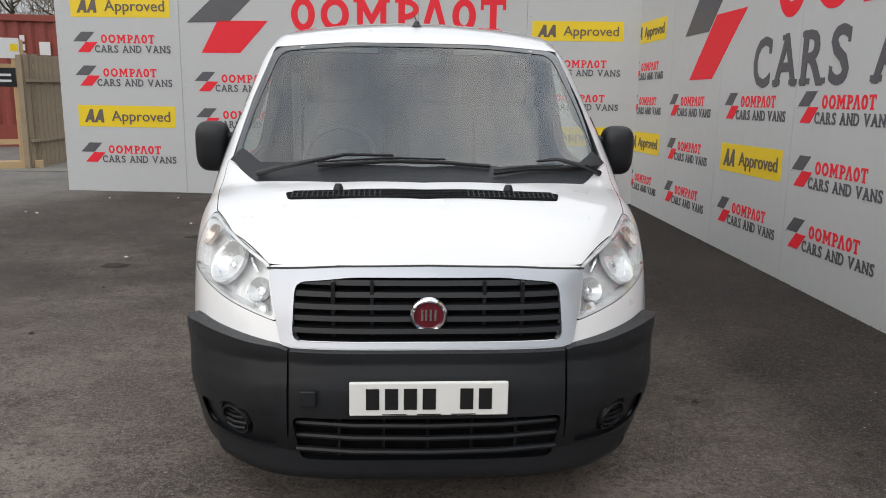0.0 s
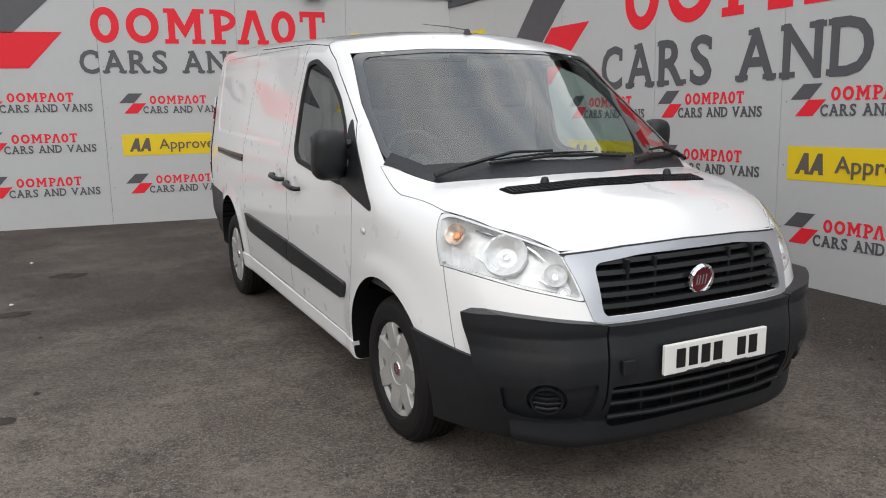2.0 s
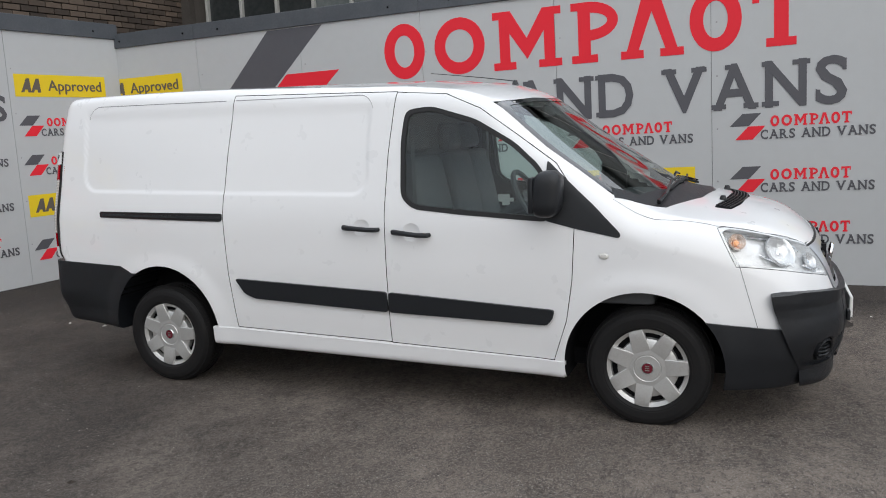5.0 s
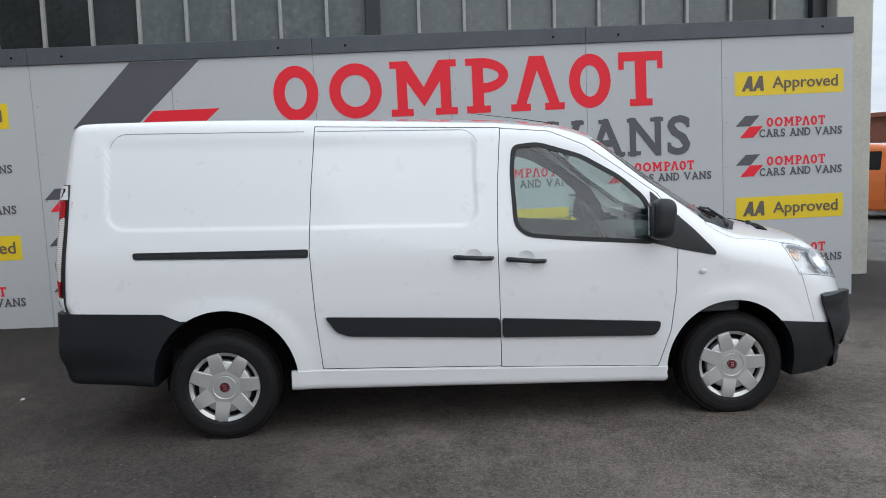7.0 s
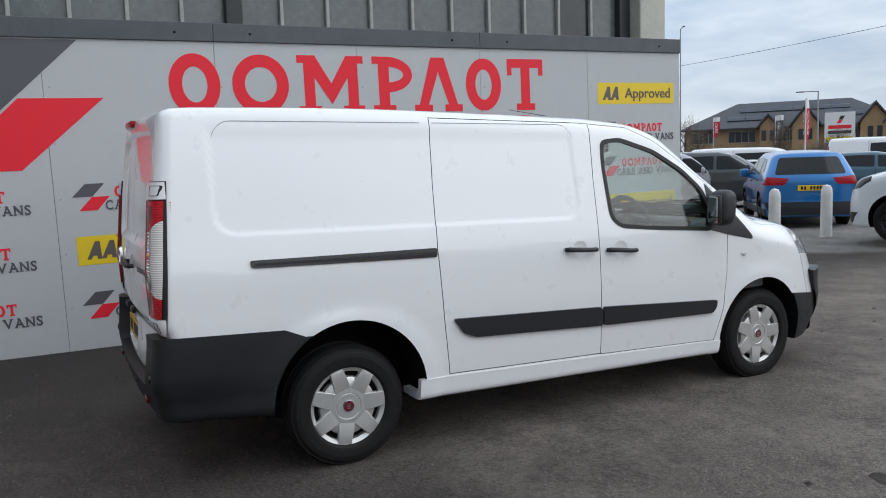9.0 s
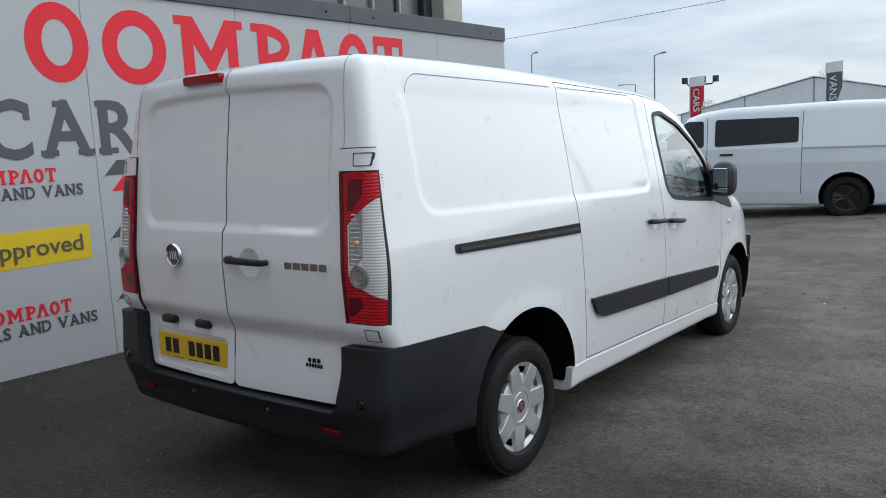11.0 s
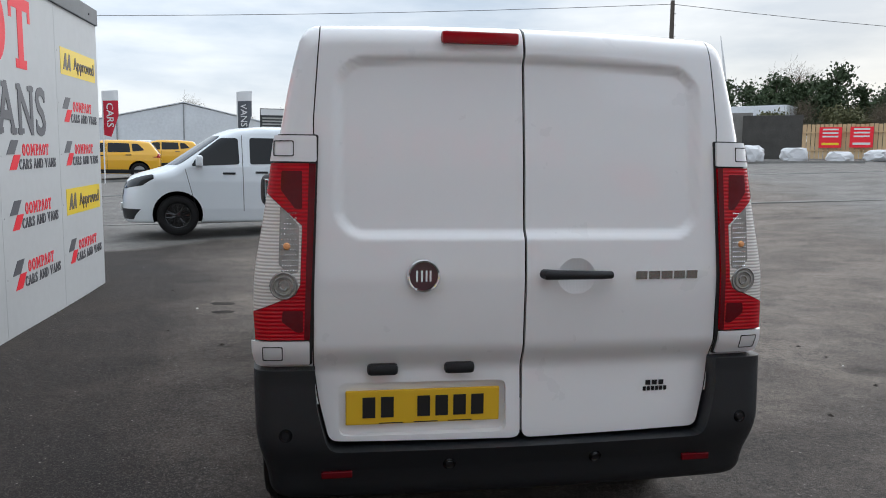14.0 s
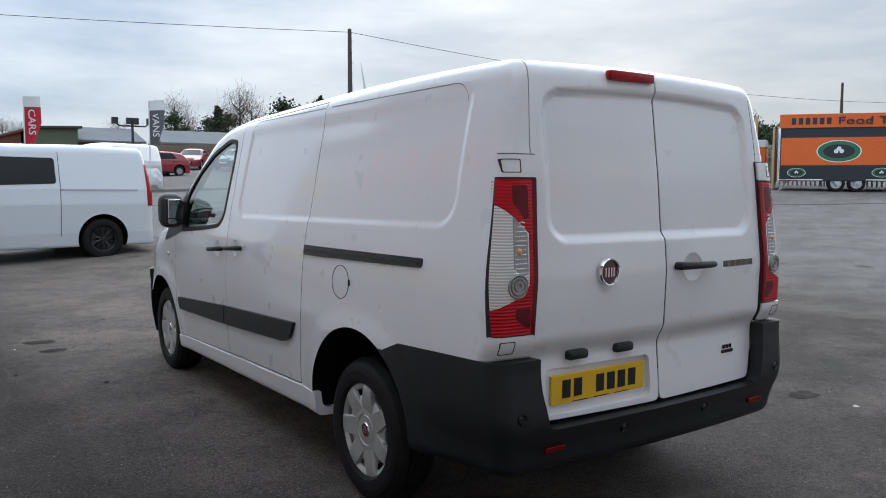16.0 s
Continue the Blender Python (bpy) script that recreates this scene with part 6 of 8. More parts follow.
HATCH_SPEC = dict(hw=.88, belt=.92, roof=1.44, tumble=.68, nose=-2.02, tail=2.05, low=.18, slope=.42, r=.31, axles=(-1.28, 1.28),
                  top=[(-2.6, .5), (-2.05, .68), (-1.7, .80), (-1.05, .95), (-.25, 1.38), (.1, 1.45), (.9, 1.44), (1.6, 1.36), (2.0, 1.2), (2.4, 1.0)],
                  side_windows=[[(-.85, .98), (.05, .98), (.05, 1.33), (-.20, 1.32)], [(.13, .98), (1.15, 1.02), (.95, 1.33), (.13, 1.34)]],
                  screen=[(-.56, 1.34), (.56, 1.34), (.70, .98), (-.70, .98)], rear_window=[(-.52, 1.32), (.52, 1.32), (.62, 1.02), (-.62, 1.02)],
                  headlamp=[(.45, .70), (.78, .78), (.86, .72), (.80, .62), (.48, .58)], tail_lamp=[(.55, .98), (.82, 1.0), (.86, .74), (.60, .74)],
                  grille=[(-.4, .52), (.4, .52), (.34, .30), (-.34, .30)], mirror=(-.72, .98), plates=(.40, .70), handles=((-.05, .82), (.95, .86)),
                  seams=([(.09, 1.3), (.10, 1.3), (.12, .3), (.11, .3)], [(-.95, .9), (-.94, .9), (-.86, .3), (-.87, .3)]), trims=(([(-1.0, .28), (1.0, .28), (1.0, .20), (-1.0, .20)], "x"),))
SUV_SPEC = dict(hw=.925, belt=1.05, roof=1.64, tumble=.72, nose=-2.15, tail=2.2, low=.24, slope=.36, r=.35, axles=(-1.33, 1.33),
                top=[(-2.7, .6), (-2.2, .86), (-1.85, .98), (-1.15, 1.10), (-.40, 1.56), (0, 1.65), (1.0, 1.66), (1.75, 1.60), (2.1, 1.4), (2.5, 1.1)],
                side_windows=[[(-.92, 1.12), (.05, 1.12), (.05, 1.50), (-.28, 1.50)], [(.13, 1.12), (1.0, 1.14), (.95, 1.50), (.13, 1.51)], [(1.08, 1.16), (1.55, 1.22), (1.30, 1.48), (1.05, 1.49)]],
                screen=[(-.60, 1.52), (.60, 1.52), (.74, 1.12), (-.74, 1.12)], rear_window=[(-.58, 1.50), (.58, 1.50), (.70, 1.14), (-.70, 1.14)],
                headlamp=[(.48, .88), (.82, .96), (.90, .90), (.84, .78), (.50, .76)], tail_lamp=[(.42, 1.06), (.86, 1.10), (.92, .92), (.52, .92)],
                grille=[(-.45, .86), (.45, .86), (.40, .58), (-.40, .58)], mirror=(-.80, 1.14), plates=(.46, .80), handles=((-.08, .98), (.92, 1.02)),
                seams=([(.09, 1.45), (.10, 1.45), (.12, .4), (.11, .4)], [(-1.0, 1.05), (-.99, 1.05), (-.92, .4), (-.93, .4)]),
                trims=(([(-2.1, .42), (2.1, .42), (2.1, .26), (-2.1, .26)], "x"), ([(-.9, .56), (.9, .56), (.8, .28), (-.8, .28)], "r"), ([(-.9, .40), (.9, .40), (.8, .28), (-.8, .28)], "f")))


def parked(x, y, heading, k=1.0):
    """A pose on the ground for a vehicle whose nose points to that heading, in degrees from +x."""
    return Matrix.Translation((x, y, gz(x, y))) @ Matrix.Rotation(radians(heading + 90), 4, "Z") @ Matrix.Scale(k, 4)


ALLOY = material("silver_alloy", (.55, .56, .57), .3, metal=.8)
BLACK_ALLOY = material("black_alloy", (.012, .012, .013), .25, coat=.4)
vehicle("parked_van", "white crew van with black alloy wheels parked beside the yard", car_paint("pale_white_paint", (.74, .78, .82)), dict(VAN_SPEC, lamp_mat=DARK_GLASS), parked(1.50, -10.32, 9.0), BLACK_ALLOY, "van", group="parked vans")
vehicle("parked_van", "silver-white panel van with black side trim behind boulders", car_paint("silver_white_paint", (.66, .68, .68), .3), dict(VAN_SPEC, side_windows=VAN_SPEC["side_windows"][:1], trims=(([(-1.2, .56), (1.2, .56), (1.2, .46), (-1.2, .46)], "x"),), trim_mat=BLACK, cell=.08), parked(-5.3, -33.0, 38), ALLOY, "van", group="parked vans")
vehicle("parked_van", "orange van beside white bollards", car_paint("orange_paint", (.72, .16, .02)), dict(VAN_SPEC, cell=.09), parked(14.3, -12.0, 223), INNER, "van", group="parked vans")
vehicle("parked_van", "silver people carrier van with dark windows", car_paint("silver_lilac_paint", (.42, .42, .47), .5), dict(VAN_SPEC, side_windows=VAN_SPEC["side_windows"] + [[(1.1, 1.26), (2.2, 1.30), (2.15, 1.68), (1.1, 1.70)]], cell=.08), parked(14.8, -15.4, 223, .94), ALLOY, "van", group="parked vans")
white_van = vehicle("parked_van", "white panel van among parked cars", car_paint("van_white_paint", (.76, .77, .78)), dict(VAN_SPEC, cell=.09), parked(14.6, -27.5, 205), ALLOY, "van", group="parked vans")
vehicle("parked_car", "bright blue sport utility car seen from behind", car_paint("bright_blue_paint", (.012, .15, .42), .4), SUV_SPEC, parked(7.95, -12.95, -42), INNER, group="parked cars")
vehicle("parked_car", "black sport utility car beside a fence", car_paint("black_green_paint", (.015, .02, .02)), dict(SUV_SPEC, cell=.09), parked(-20.2, -35.6, 35), ALLOY, group="parked cars")
grey_car = vehicle("parked_car", "dark grey estate car behind a red hatchback", car_paint("dark_grey_paint", (.04, .045, .05), .4), dict(SUV_SPEC, cell=.1), parked(-2.6, -42.5, 12, .98), ALLOY, group="parked cars")
red_p, wh_p = car_paint("dark_red_paint", (.27, .012, .022)), car_paint("bright_white_paint", (.78, .79, .80))
red_car = vehicle("parked_car", "dark red hatchback parked on the far yard", red_p, dict(HATCH_SPEC, cell=.08), parked(-.75, -33.2, 14), ALLOY, group="parked cars")
white_car = vehicle("parked_car", "white hatchback parked on old tarmac", wh_p, HATCH_SPEC, parked(-19.2, -11.5, 11, 1.07), ALLOY, group="parked cars")
yellow_car = vehicle("parked_car", "yellow crossover car parked outside a marquee", car_paint("yellow_paint", (.80, .42, .01)), dict(SUV_SPEC, cell=.09), parked(8.2, -36.2, 12, .93), ALLOY, group="parked cars")
teal_car = vehicle("parked_car", "dark teal hatchback in a row of cars", car_paint("teal_paint", (.03, .09, .13), .4), dict(HATCH_SPEC, cell=.1), parked(-18.0, -46.5, 42), ALLOY, group="parked cars")
for src, x, y, a, k in ((red_car, -9.6, -42.4, 15, 1), (red_car, -15.0, -52.0, 60, 1.02), (white_car, -19.9, -44.4, 25, .98), (teal_car, -16.9, -48.6, 45, 1), (white_car, 12.0, -49, 20, 1), (white_car, 14.5, -48.5, 20, 1),
                        (yellow_car, 9.2, -30.0, 10, 1), (teal_car, 10.9, -20.6, 215, 1.02), (white_car, 18.5, -24.5, 222, 1), (teal_car, 22.0, -21.0, 222, 1), (yellow_car, -4.2, -45.5, 15, .95), (white_van, 18.9, -24.6, 216, 1), (white_van, 21.8, -27.2, 214, 1.02), (grey_car, 13.6, -16.6, 220, 1.08)):
    copy_thing(src, Matrix()).matrix_basis = parked(x, y, a, k)

# ---- street furniture ----
ROCK = material("white_painted_rock", (.66, .66, .67), .85, vary=.5, scale=2.5, alt=(.45, .45, .46), bump=.5, bump_scale=6)


def boulder(x, y, w, h, seed):
    bm = bmesh.new()
    bmesh.ops.create_icosphere(bm, subdivisions=3, radius=1)
    off = Vector((seed * 3.1, seed * 1.7, 0))
    for v in bm.verts:
        p = v.co.copy()
        d = 1 + .34 * noise.noise(p * 1.2 + off) + .16 * noise.noise(p * 3 + off)
        c = p * d
        c = Vector([math.copysign(min(abs(q), .82 + .1 * noise.noise(p * 2 + off)), q) for q in c])
        v.co = (c.x * w / 1.7, c.y * w / 2.0, max(-.1, c.z + .75) * h / 1.6)
    ob = part("boulder", bm, ROCK)
    ob.matrix_basis = Matrix.Translation((x, y, gz(x, y) - .03)) @ Matrix.Rotation(seed, 4, "Z")
    return tagged(ob, "white painted boulder on the road edge", "boulder", "white boulders along the road")


for i, (x, y, w, h) in enumerate([(-1.55, -28.4, 1.2, .95), (-3.45, -29.3, 1.35, .95), (-5.75, -28.0, 1.3, 1.1), (-11.8, -27.4, 1.35, 1.05), (-12.75, -27.2, .5, .4), (-13.75, -27.3, 1.1, .75), (-16.4, -27.2, 1.6, .7), (-18.4, -27.0, 1.3, .9),
                                  (-19.9, -26.2, 1.35, .75), (-21.4, -25.2, 1.3, .55), (-23.0, -24.8, 1.4, .6)]):
    boulder(x, y, w * .82, h * .86, i + 1)

BOLLARD = material("white_bollard_paint", (.74, .73, .71), .55, vary=.35, scale=6)
post = part("bollard", lathe([(.001, .98), (.06, .96), (.092, .90), (.10, .80), (.105, 0), (.12, 0)], 24), BOLLARD, smooth=True)
tagged(post, "white painted concrete bollard at the yard edge", "bollard", "white bollards at the yard edge")
for i, (x, y) in enumerate([(5.2, -7.5), (5.04, -8.85), (4.92, -10.1), (10.3, -12.35), (8.3, -12.75), (7.8, -14.3)]):
    m = Matrix.Translation((x, y, gz(x, y)))
    if i:
        copy_thing(post, m)
    else:
        post.matrix_basis = m

CONE = material("orange_cone_plastic", (.8, .12, .02), .5)
cone = thing("traffic_cone", "orange and white traffic cone beside a boulder", "cone", Matrix.Translation((-11.6, -29.6, gz(-11.6, -29.6))))
part("base", block((-.2, -.2, 0), (.2, .2, .03), .01), CONE, cone)
part("body", lathe([(.14, .03), (.10, .28), (.06, .52), (.03, .74), (.001, .75)], 20), CONE, cone, smooth=True)
part("reflective_band", lathe([(.118, .22), (.09, .40)], 20), PLATE_WHITE, cone)

WOOD_POLE = material("weathered_pole_wood", (.10, .085, .07), .9, vary=.5, scale=6)
GALV = material("galvanised_steel", (.33, .34, .35), .5, metal=.6, vary=.4, scale=9)
WIRE = material("black_cable", (.02, .02, .02), .7)
px, py = -15.2, -28.6
pz = gz(px, py)
tp = thing("telegraph_pole", "tall weathered wooden telegraph pole at the roadside", "pole", Matrix.Translation((px, py, pz)))
part("shaft", tube([(0, 0, 0), (.03, 0, 3.5), (.05, 0, 7.15)], [.14, .12, .09], 12), WOOD_POLE, tp, smooth=True)
for z in (4.6, 5.1, 5.6, 6.1, 6.6):
    part("step_iron", tube([(-.14, 0, z), (.14, 0, z)], .012, 5), GALV, tp)
part("notice_plate", block((-.25, .14, 2.1), (.25, .17, 2.75)), GLOSS_BLACK, tp, "small dark notices")
for z in (2.2, 2.38, 2.56):
    part("notice_bar", block((-.19, .17, z), (.19, .174, z + .07)), PLATE_WHITE, tp)


ep = thing("telegraph_pole", "tall dark telegraph pole behind parked vans", "pole", Matrix.Translation((40.5, -36.9, 0)))
part("shaft", tube([(0, 0, 0), (0, 0, 4.0), (.03, 0, 8.15)], [.15, .13, .10], 8), WOOD_POLE, ep, smooth=True)
for z in (7.4, 7.7):
    part("step_iron", tube([(-.2, 0, z), (.2, 0, z)], .02, 5), GALV, ep)
fp = thing("telegraph_pole", "slim far telegraph pole above the trees", "pole", Matrix.Translation((-50.1, -24.0, gz(-50.1, -24.0))))
part("shaft", tube([(0, 0, 0), (0, 0, 3.0), (.02, 0, 8.5 - gz(-50.1, -24.0))], [.12, .11, .08], 8), WOOD_POLE, fp, smooth=True)


def cable(a, b, sag, radius=.012):
    a, b = Vector(a), Vector(b)
    pts = [a.lerp(b, i / 14) - Vector((0, 0, sag * 4 * (i / 14) * (1 - i / 14))) for i in range(15)]
    return tagged(part("overhead_cable", tube(pts, radius, 5), WIRE), "thin dark cable hanging between poles", "cable", "overhead cables")


top = Vector((px + .05, py, pz + 7.0))
cable(top, (40.5, -36.9, 7.95), .6)
cable(top, (-60, -22, 7.6), .9)


def street_lamp(x, y, h, a, arm=1.2):
    root = thing("street_lamp", "tall grey steel street lamp on the far side", "lamp", Matrix.Translation((x, y, gz(x, y))) @ Matrix.Rotation(a, 4, "Z"), "street lamps")
    part("column", tube([(0, 0, 0), (0, 0, h * .3), (0, 0, h)], [.085, .06, .045], 10), GALV, root, smooth=True)
    part("arm", tube([(0, 0, h - .03), (arm * .4, 0, h + .02), (arm, 0, h + .03)], .03, 8), GALV, root)
    part("lantern", block((arm - .3, -.1, h - .02), (arm + .2, .1, h + .06), .02), GALV, root)


for x, y, h, a in ((49.25, -49.6, 13.2, 2.6), (49.4, -49.2, 7.3, 2.6), (27.3, -46.5, 7.7, 2.4), (16.0, -41.8, 5.9, 2.4), (31.3, -44.6, 5.6, .5), (24.2, -58.0, 5.2, .4)):
    street_lamp(x, y, h, a)


def flood_mast(x, y, h):
    root = thing("floodlight_mast", "dark mast with twin floodlights over the far yard", "lamp", Matrix.Translation((x, y, gz(x, y))), "floodlight masts")
    part("mast", tube([(0, 0, 0), (0, 0, h)], [.09, .07], 8), STEEL_DARK, root)
    part("crossbar", tube([(-1.0, 0, h + .12), (-.75, 0, h - .2), (.75, 0, h - .2), (1.0, 0, h + .12)], .05, 6), STEEL_DARK, root)
    for dx in (-.18, .18, -.98, .98):
        part("flood_lamp", block((dx - .17, -.12, h - .1), (dx + .17, .12, h + .28), .02), STEEL_DARK, root)


flood_mast(-9.0, -44.1, 3.1)
flood_mast(14.5, -45.5, 4.2)

FLAG_RED = material("red_flag_cloth", (.55, .02, .045), .8, vary=.25, scale=3)
FLAG_GREY = material("grey_flag_cloth", (.11, .115, .13), .8, vary=.25, scale=3)
FLAG_WHITE = material("white_flag_cloth", (.7, .7, .7), .8)


def feather_flag(x, y, h, text, mat, heading, lean=.0):
    root = thing("feather_flag", f"{'red' if mat is FLAG_RED else 'grey'} feather flag with white lettering on a pole", "flag", Matrix.Translation((x, y, gz(x, y))) @ Matrix.Rotation(heading, 4, "Z"), "feather flags")
    part("pole", tube([(0, 0, 0), (lean * .5, 0, h * .6), (lean, 0, h)], .025, 8), FLAG_WHITE, root)
    n, w, zl = 12, .56, h - 1.65
    for name, a, b, m in (("cloth", 0, .78, mat), ("header", .78, 1, FLAG_WHITE)):
        bm = bmesh.new()
        prev = None
        for i in range(n + 1):
            v = a + (b - a) * i / n
            ww = w * min(1, .50 + v * 1.1)
            row = []
            for j in range(6):
                u = j / 5
                row.append(bm.verts.new((lean * (.75 + .25 * v) + u * ww, .09 * math.sin(3.2 * u + 3.4 * v) * u, zl + 1.65 * v + .12 * u * (v - .6))))
            if prev:
                for j in range(5):
                    bm.faces.new((prev[j], prev[j + 1], row[j + 1], row[j]))
            prev = row
        ext = bmesh.ops.extrude_face_region(bm, geom=list(bm.faces))
        for q in [g for g in ext["geom"] if isinstance(g, bmesh.types.BMVert)]:
            q.co.y += .006
        part(name, bm, m, root, smooth=True)
    for side in (-1, 1):
        me = words(text, .24, .90, .004, .01)
        ob = link_mesh("lettering", me, FLAG_WHITE, root)
        if side < 0:
            ob.matrix_basis = Matrix.Translation((lean * .8 + .14, -.045, zl + 1.20)) @ Matrix.Rotation(radians(90), 4, "X") @ Matrix.Rotation(radians(-90), 4, "Z")
        else:
            ob.matrix_basis = Matrix.Translation((lean * .8 + .40, .100, zl + 1.20)) @ Matrix.Rotation(radians(180), 4, "Z") @ Matrix.Rotation(radians(90), 4, "X") @ Matrix.Rotation(radians(-90), 4, "Z")


feather_flag(-1.28, -27.3, 3.6, "CARS", FLAG_RED, radians(188))
feather_flag(-5.4, -26.4, 3.5, "VANS", FLAG_GREY, radians(152))
feather_flag(3.55, -27.1, 3.4, "VANS", FLAG_GREY, radians(180))
feather_flag(8.5, -26.9, 3.5, "CARS", FLAG_RED, radians(190))
feather_flag(46.4, -50.7, 5.1, "CARS", FLAG_RED, radians(225))
feather_flag(36.0, -46.1, 4.4, "VANS", FLAG_GREY, radians(215))
feather_flag(15.4, -22.95, 3.6, "CARS", FLAG_RED, radians(300))

# ---- buildings and fences past the road ----
RED_BRICK = material("red_brick_far", (.22, .085, .055), .9, vary=.5, scale=1.5, alt=(.14, .06, .045))
GREEN_CLAD = material("green_cladding", (.115, .14, .085), .6, vary=.4, scale=1)
GREY_ROOF = material("grey_sheet_roof", (.15, .165, .18), .7, vary=.4, scale=.6)
SLATE = material("dark_slate_roof", (.055, .06, .072), .7, vary=.4, scale=1)
BUFF = material("buff_brick_far", (.36, .24, .13), .9, vary=.4, scale=1.4)
MARQUEE = material("white_marquee_canvas", (.72, .74, .76), .7, vary=.25, scale=.5)
FAR_GLASS = material("far_window_glass", (.03, .035, .04), .1)
TIMBER = material("weathered_fence_timber", (.17, .125, .085), .9, vary=.6, scale=5, alt=(.26, .20, .14))
PALE_TIMBER = material("new_pale_timber", (.56, .40, .23), .85, vary=.4, scale=8, alt=(.42, .29, .16))
YARD_TIMBER = material("pale_brown_fence_timber", (.26, .20, .14), .9, vary=.6, scale=5, alt=(.36, .29, .21))
DARK_WALL = material("dark_stone_wall", (.045, .042, .038), .95, vary=.6, scale=2, alt=(.10, .095, .085), bump=.5, bump_scale=5)
GREY_STONE = material("grey_concrete_wall", (.22, .21, .19), .95, vary=.5, scale=1.5)


def building(name, label, x, y, heading, length, depth, eaves, ridge, wall_mat, roof_mat, windows=(), mono=False):
    root = thing(name, label, "building", Matrix.Translation((x, y, gz(x, y) - .1)) @ Matrix.Rotation(radians(heading), 4, "Z"), "far buildings")
    bm = prism([(0, 0), (length, 0), (length, eaves), (0, eaves)], "y", 0, depth)
    part("wall", bm, wall_mat, root)
    if mono:
        prof = [(-.3, eaves), (length + .3, ridge), (length + .3, ridge + .18), (-.3, eaves + .18)]
        part("roof", prism(prof, "y", -.4, depth + .4), roof_mat, root)
        part("gable", prism([(0, eaves - .02), (length, eaves - .02), (length, ridge)], "y", 0, depth), wall_mat, root)
    else:
        prof = [(-.45, eaves - .05), (depth / 2, ridge), (depth + .45, eaves - .05), (depth + .45, eaves + .12), (depth / 2, ridge + .18), (-.45, eaves + .12)]
        part("roof", prism(prof, "x", -.35, length + .35), roof_mat, root)
        part("gable", prism([(0, eaves - .02), (depth, eaves - .02), (depth / 2, ridge)], "x", .0, length), wall_mat, root)
    for wx, wz, ww, wh in windows:
        w = part("window", block((wx, -.06, wz), (wx + ww, .02, wz + wh)), MULLION, root)
        k = max(1, round(ww / .9))
        for i in range(k):
            part("pane", block((wx + .06 + i * (ww - .06) / k, -.075, wz + .06), (wx + (i + 1) * (ww - .06) / k, -.055, wz + wh - .06)), FAR_GLASS, w)
    return root


building("brick_workshop", "red brick workshop with a sloping roof", .6, -70, 180, 6.8, 12, 1.1, 3.4, RED_BRICK, RED_BRICK, mono=True)
building("green_shed", "green clad shed between brick workshops", -6.6, -65.5, 180, 3.2, 9, 3.2, 3.35, GREEN_CLAD, STEEL_DARK, mono=True)
building("brick_workshop", "low brick workshop with a grey sheet roof", -9.4, -66.5, 180, 5.6, 9, 2.2, 3.5, RED_BRICK, GREY_ROOF, [(.6, .9, 1.4, .9), (2.6, .9, 1.4, .9)])
building("brick_workshop", "long brick workshop with a grey sheet roof", -15.4, -60.5, 172, 13, 9, 1.9, 3.1, RED_BRICK, GREY_ROOF, [(1.2, .7, 2.2, .9), (4.6, .7, 2.2, .9), (8.2, .7, 2.2, .9)])
# office with a hipped slate roof, gabled porches and solar panels
office = Matrix.Translation((55.85, -56.6, 0)) @ Matrix.Rotation(math.atan2(-12.0, -15.45), 4, "Z")
ob = thing("office_block", "buff brick office with a hipped dark slate roof", "building", office, "far buildings")
part("wall", block((0, 0, -.3), (19.6, 13, 4.5)), BUFF, ob)
hip = bmesh.new()
hv = [hip.verts.new(p) for p in ((-.6, -.6, 4.4), (20.2, -.6, 4.4), (20.2, 13.6, 4.4), (-.6, 13.6, 4.4), (4.6, 6.5, 7.25), (15.4, 6.5, 7.25))]
for q in ((0, 1, 5, 4), (1, 2, 5), (2, 3, 4, 5), (3, 0, 4), (3, 2, 1, 0)):
    hip.faces.new([hv[k] for k in q])
part("roof", hip, SLATE, ob)
part("eaves_board", block((-.6, -.63, 4.28), (20.2, -.55, 4.46)), STEEL_DARK, ob)
for wx, ww in ((.7, 2.2), (4.2, 2.6), (8.6, 1.9), (13.6, 1.1), (15.0, 1.1), (18.2, 1.0)):
    w = part("window", block((wx, -.06, 3.0), (wx + ww, .02, 4.15)), MULLION, ob)
    k = max(2, round(ww / .6))
    for i in range(k):
        part("pane", block((wx + .05 + i * (ww - .05) / k, -.075, 3.05), (wx + (i + 1) * (ww - .05) / k, -.055, 4.10)), FAR_GLASS, w)
for wx, ww, za in ((7.2, 1.5, 5.45), (10.1, 2.3, 6.1), (15.9, 2.4, 6.1), (18.0, 1.5, 5.3)):
    wc = wx + ww / 2
    g = part("gable", prism([(wx, 0), (wx + ww, 0), (wx + ww, 4.5), (wc, za), (wx, 4.5)], "y", -1.0, 3.5), BUFF, ob)
    part("gable_roof", prism([(wx - .35, 4.2), (wc, za + .08), (wx + ww + .35, 4.2), (wx + ww + .35, 4.42), (wc, za + .32), (wx - .35, 4.42)], "y", -1.3, 5.2), SLATE, g)
    for k in (-1, 1):
        part("gable_window", block((wc + k * .38 - .22, -1.05, 3.1), (wc + k * .38 + .22, -.98, 4.1)), FAR_GLASS, g)
SOLAR = material("solar_panel", (.03, .037, .055), .45, spec=.2)
pitch = math.atan2(2.85, 7.1)
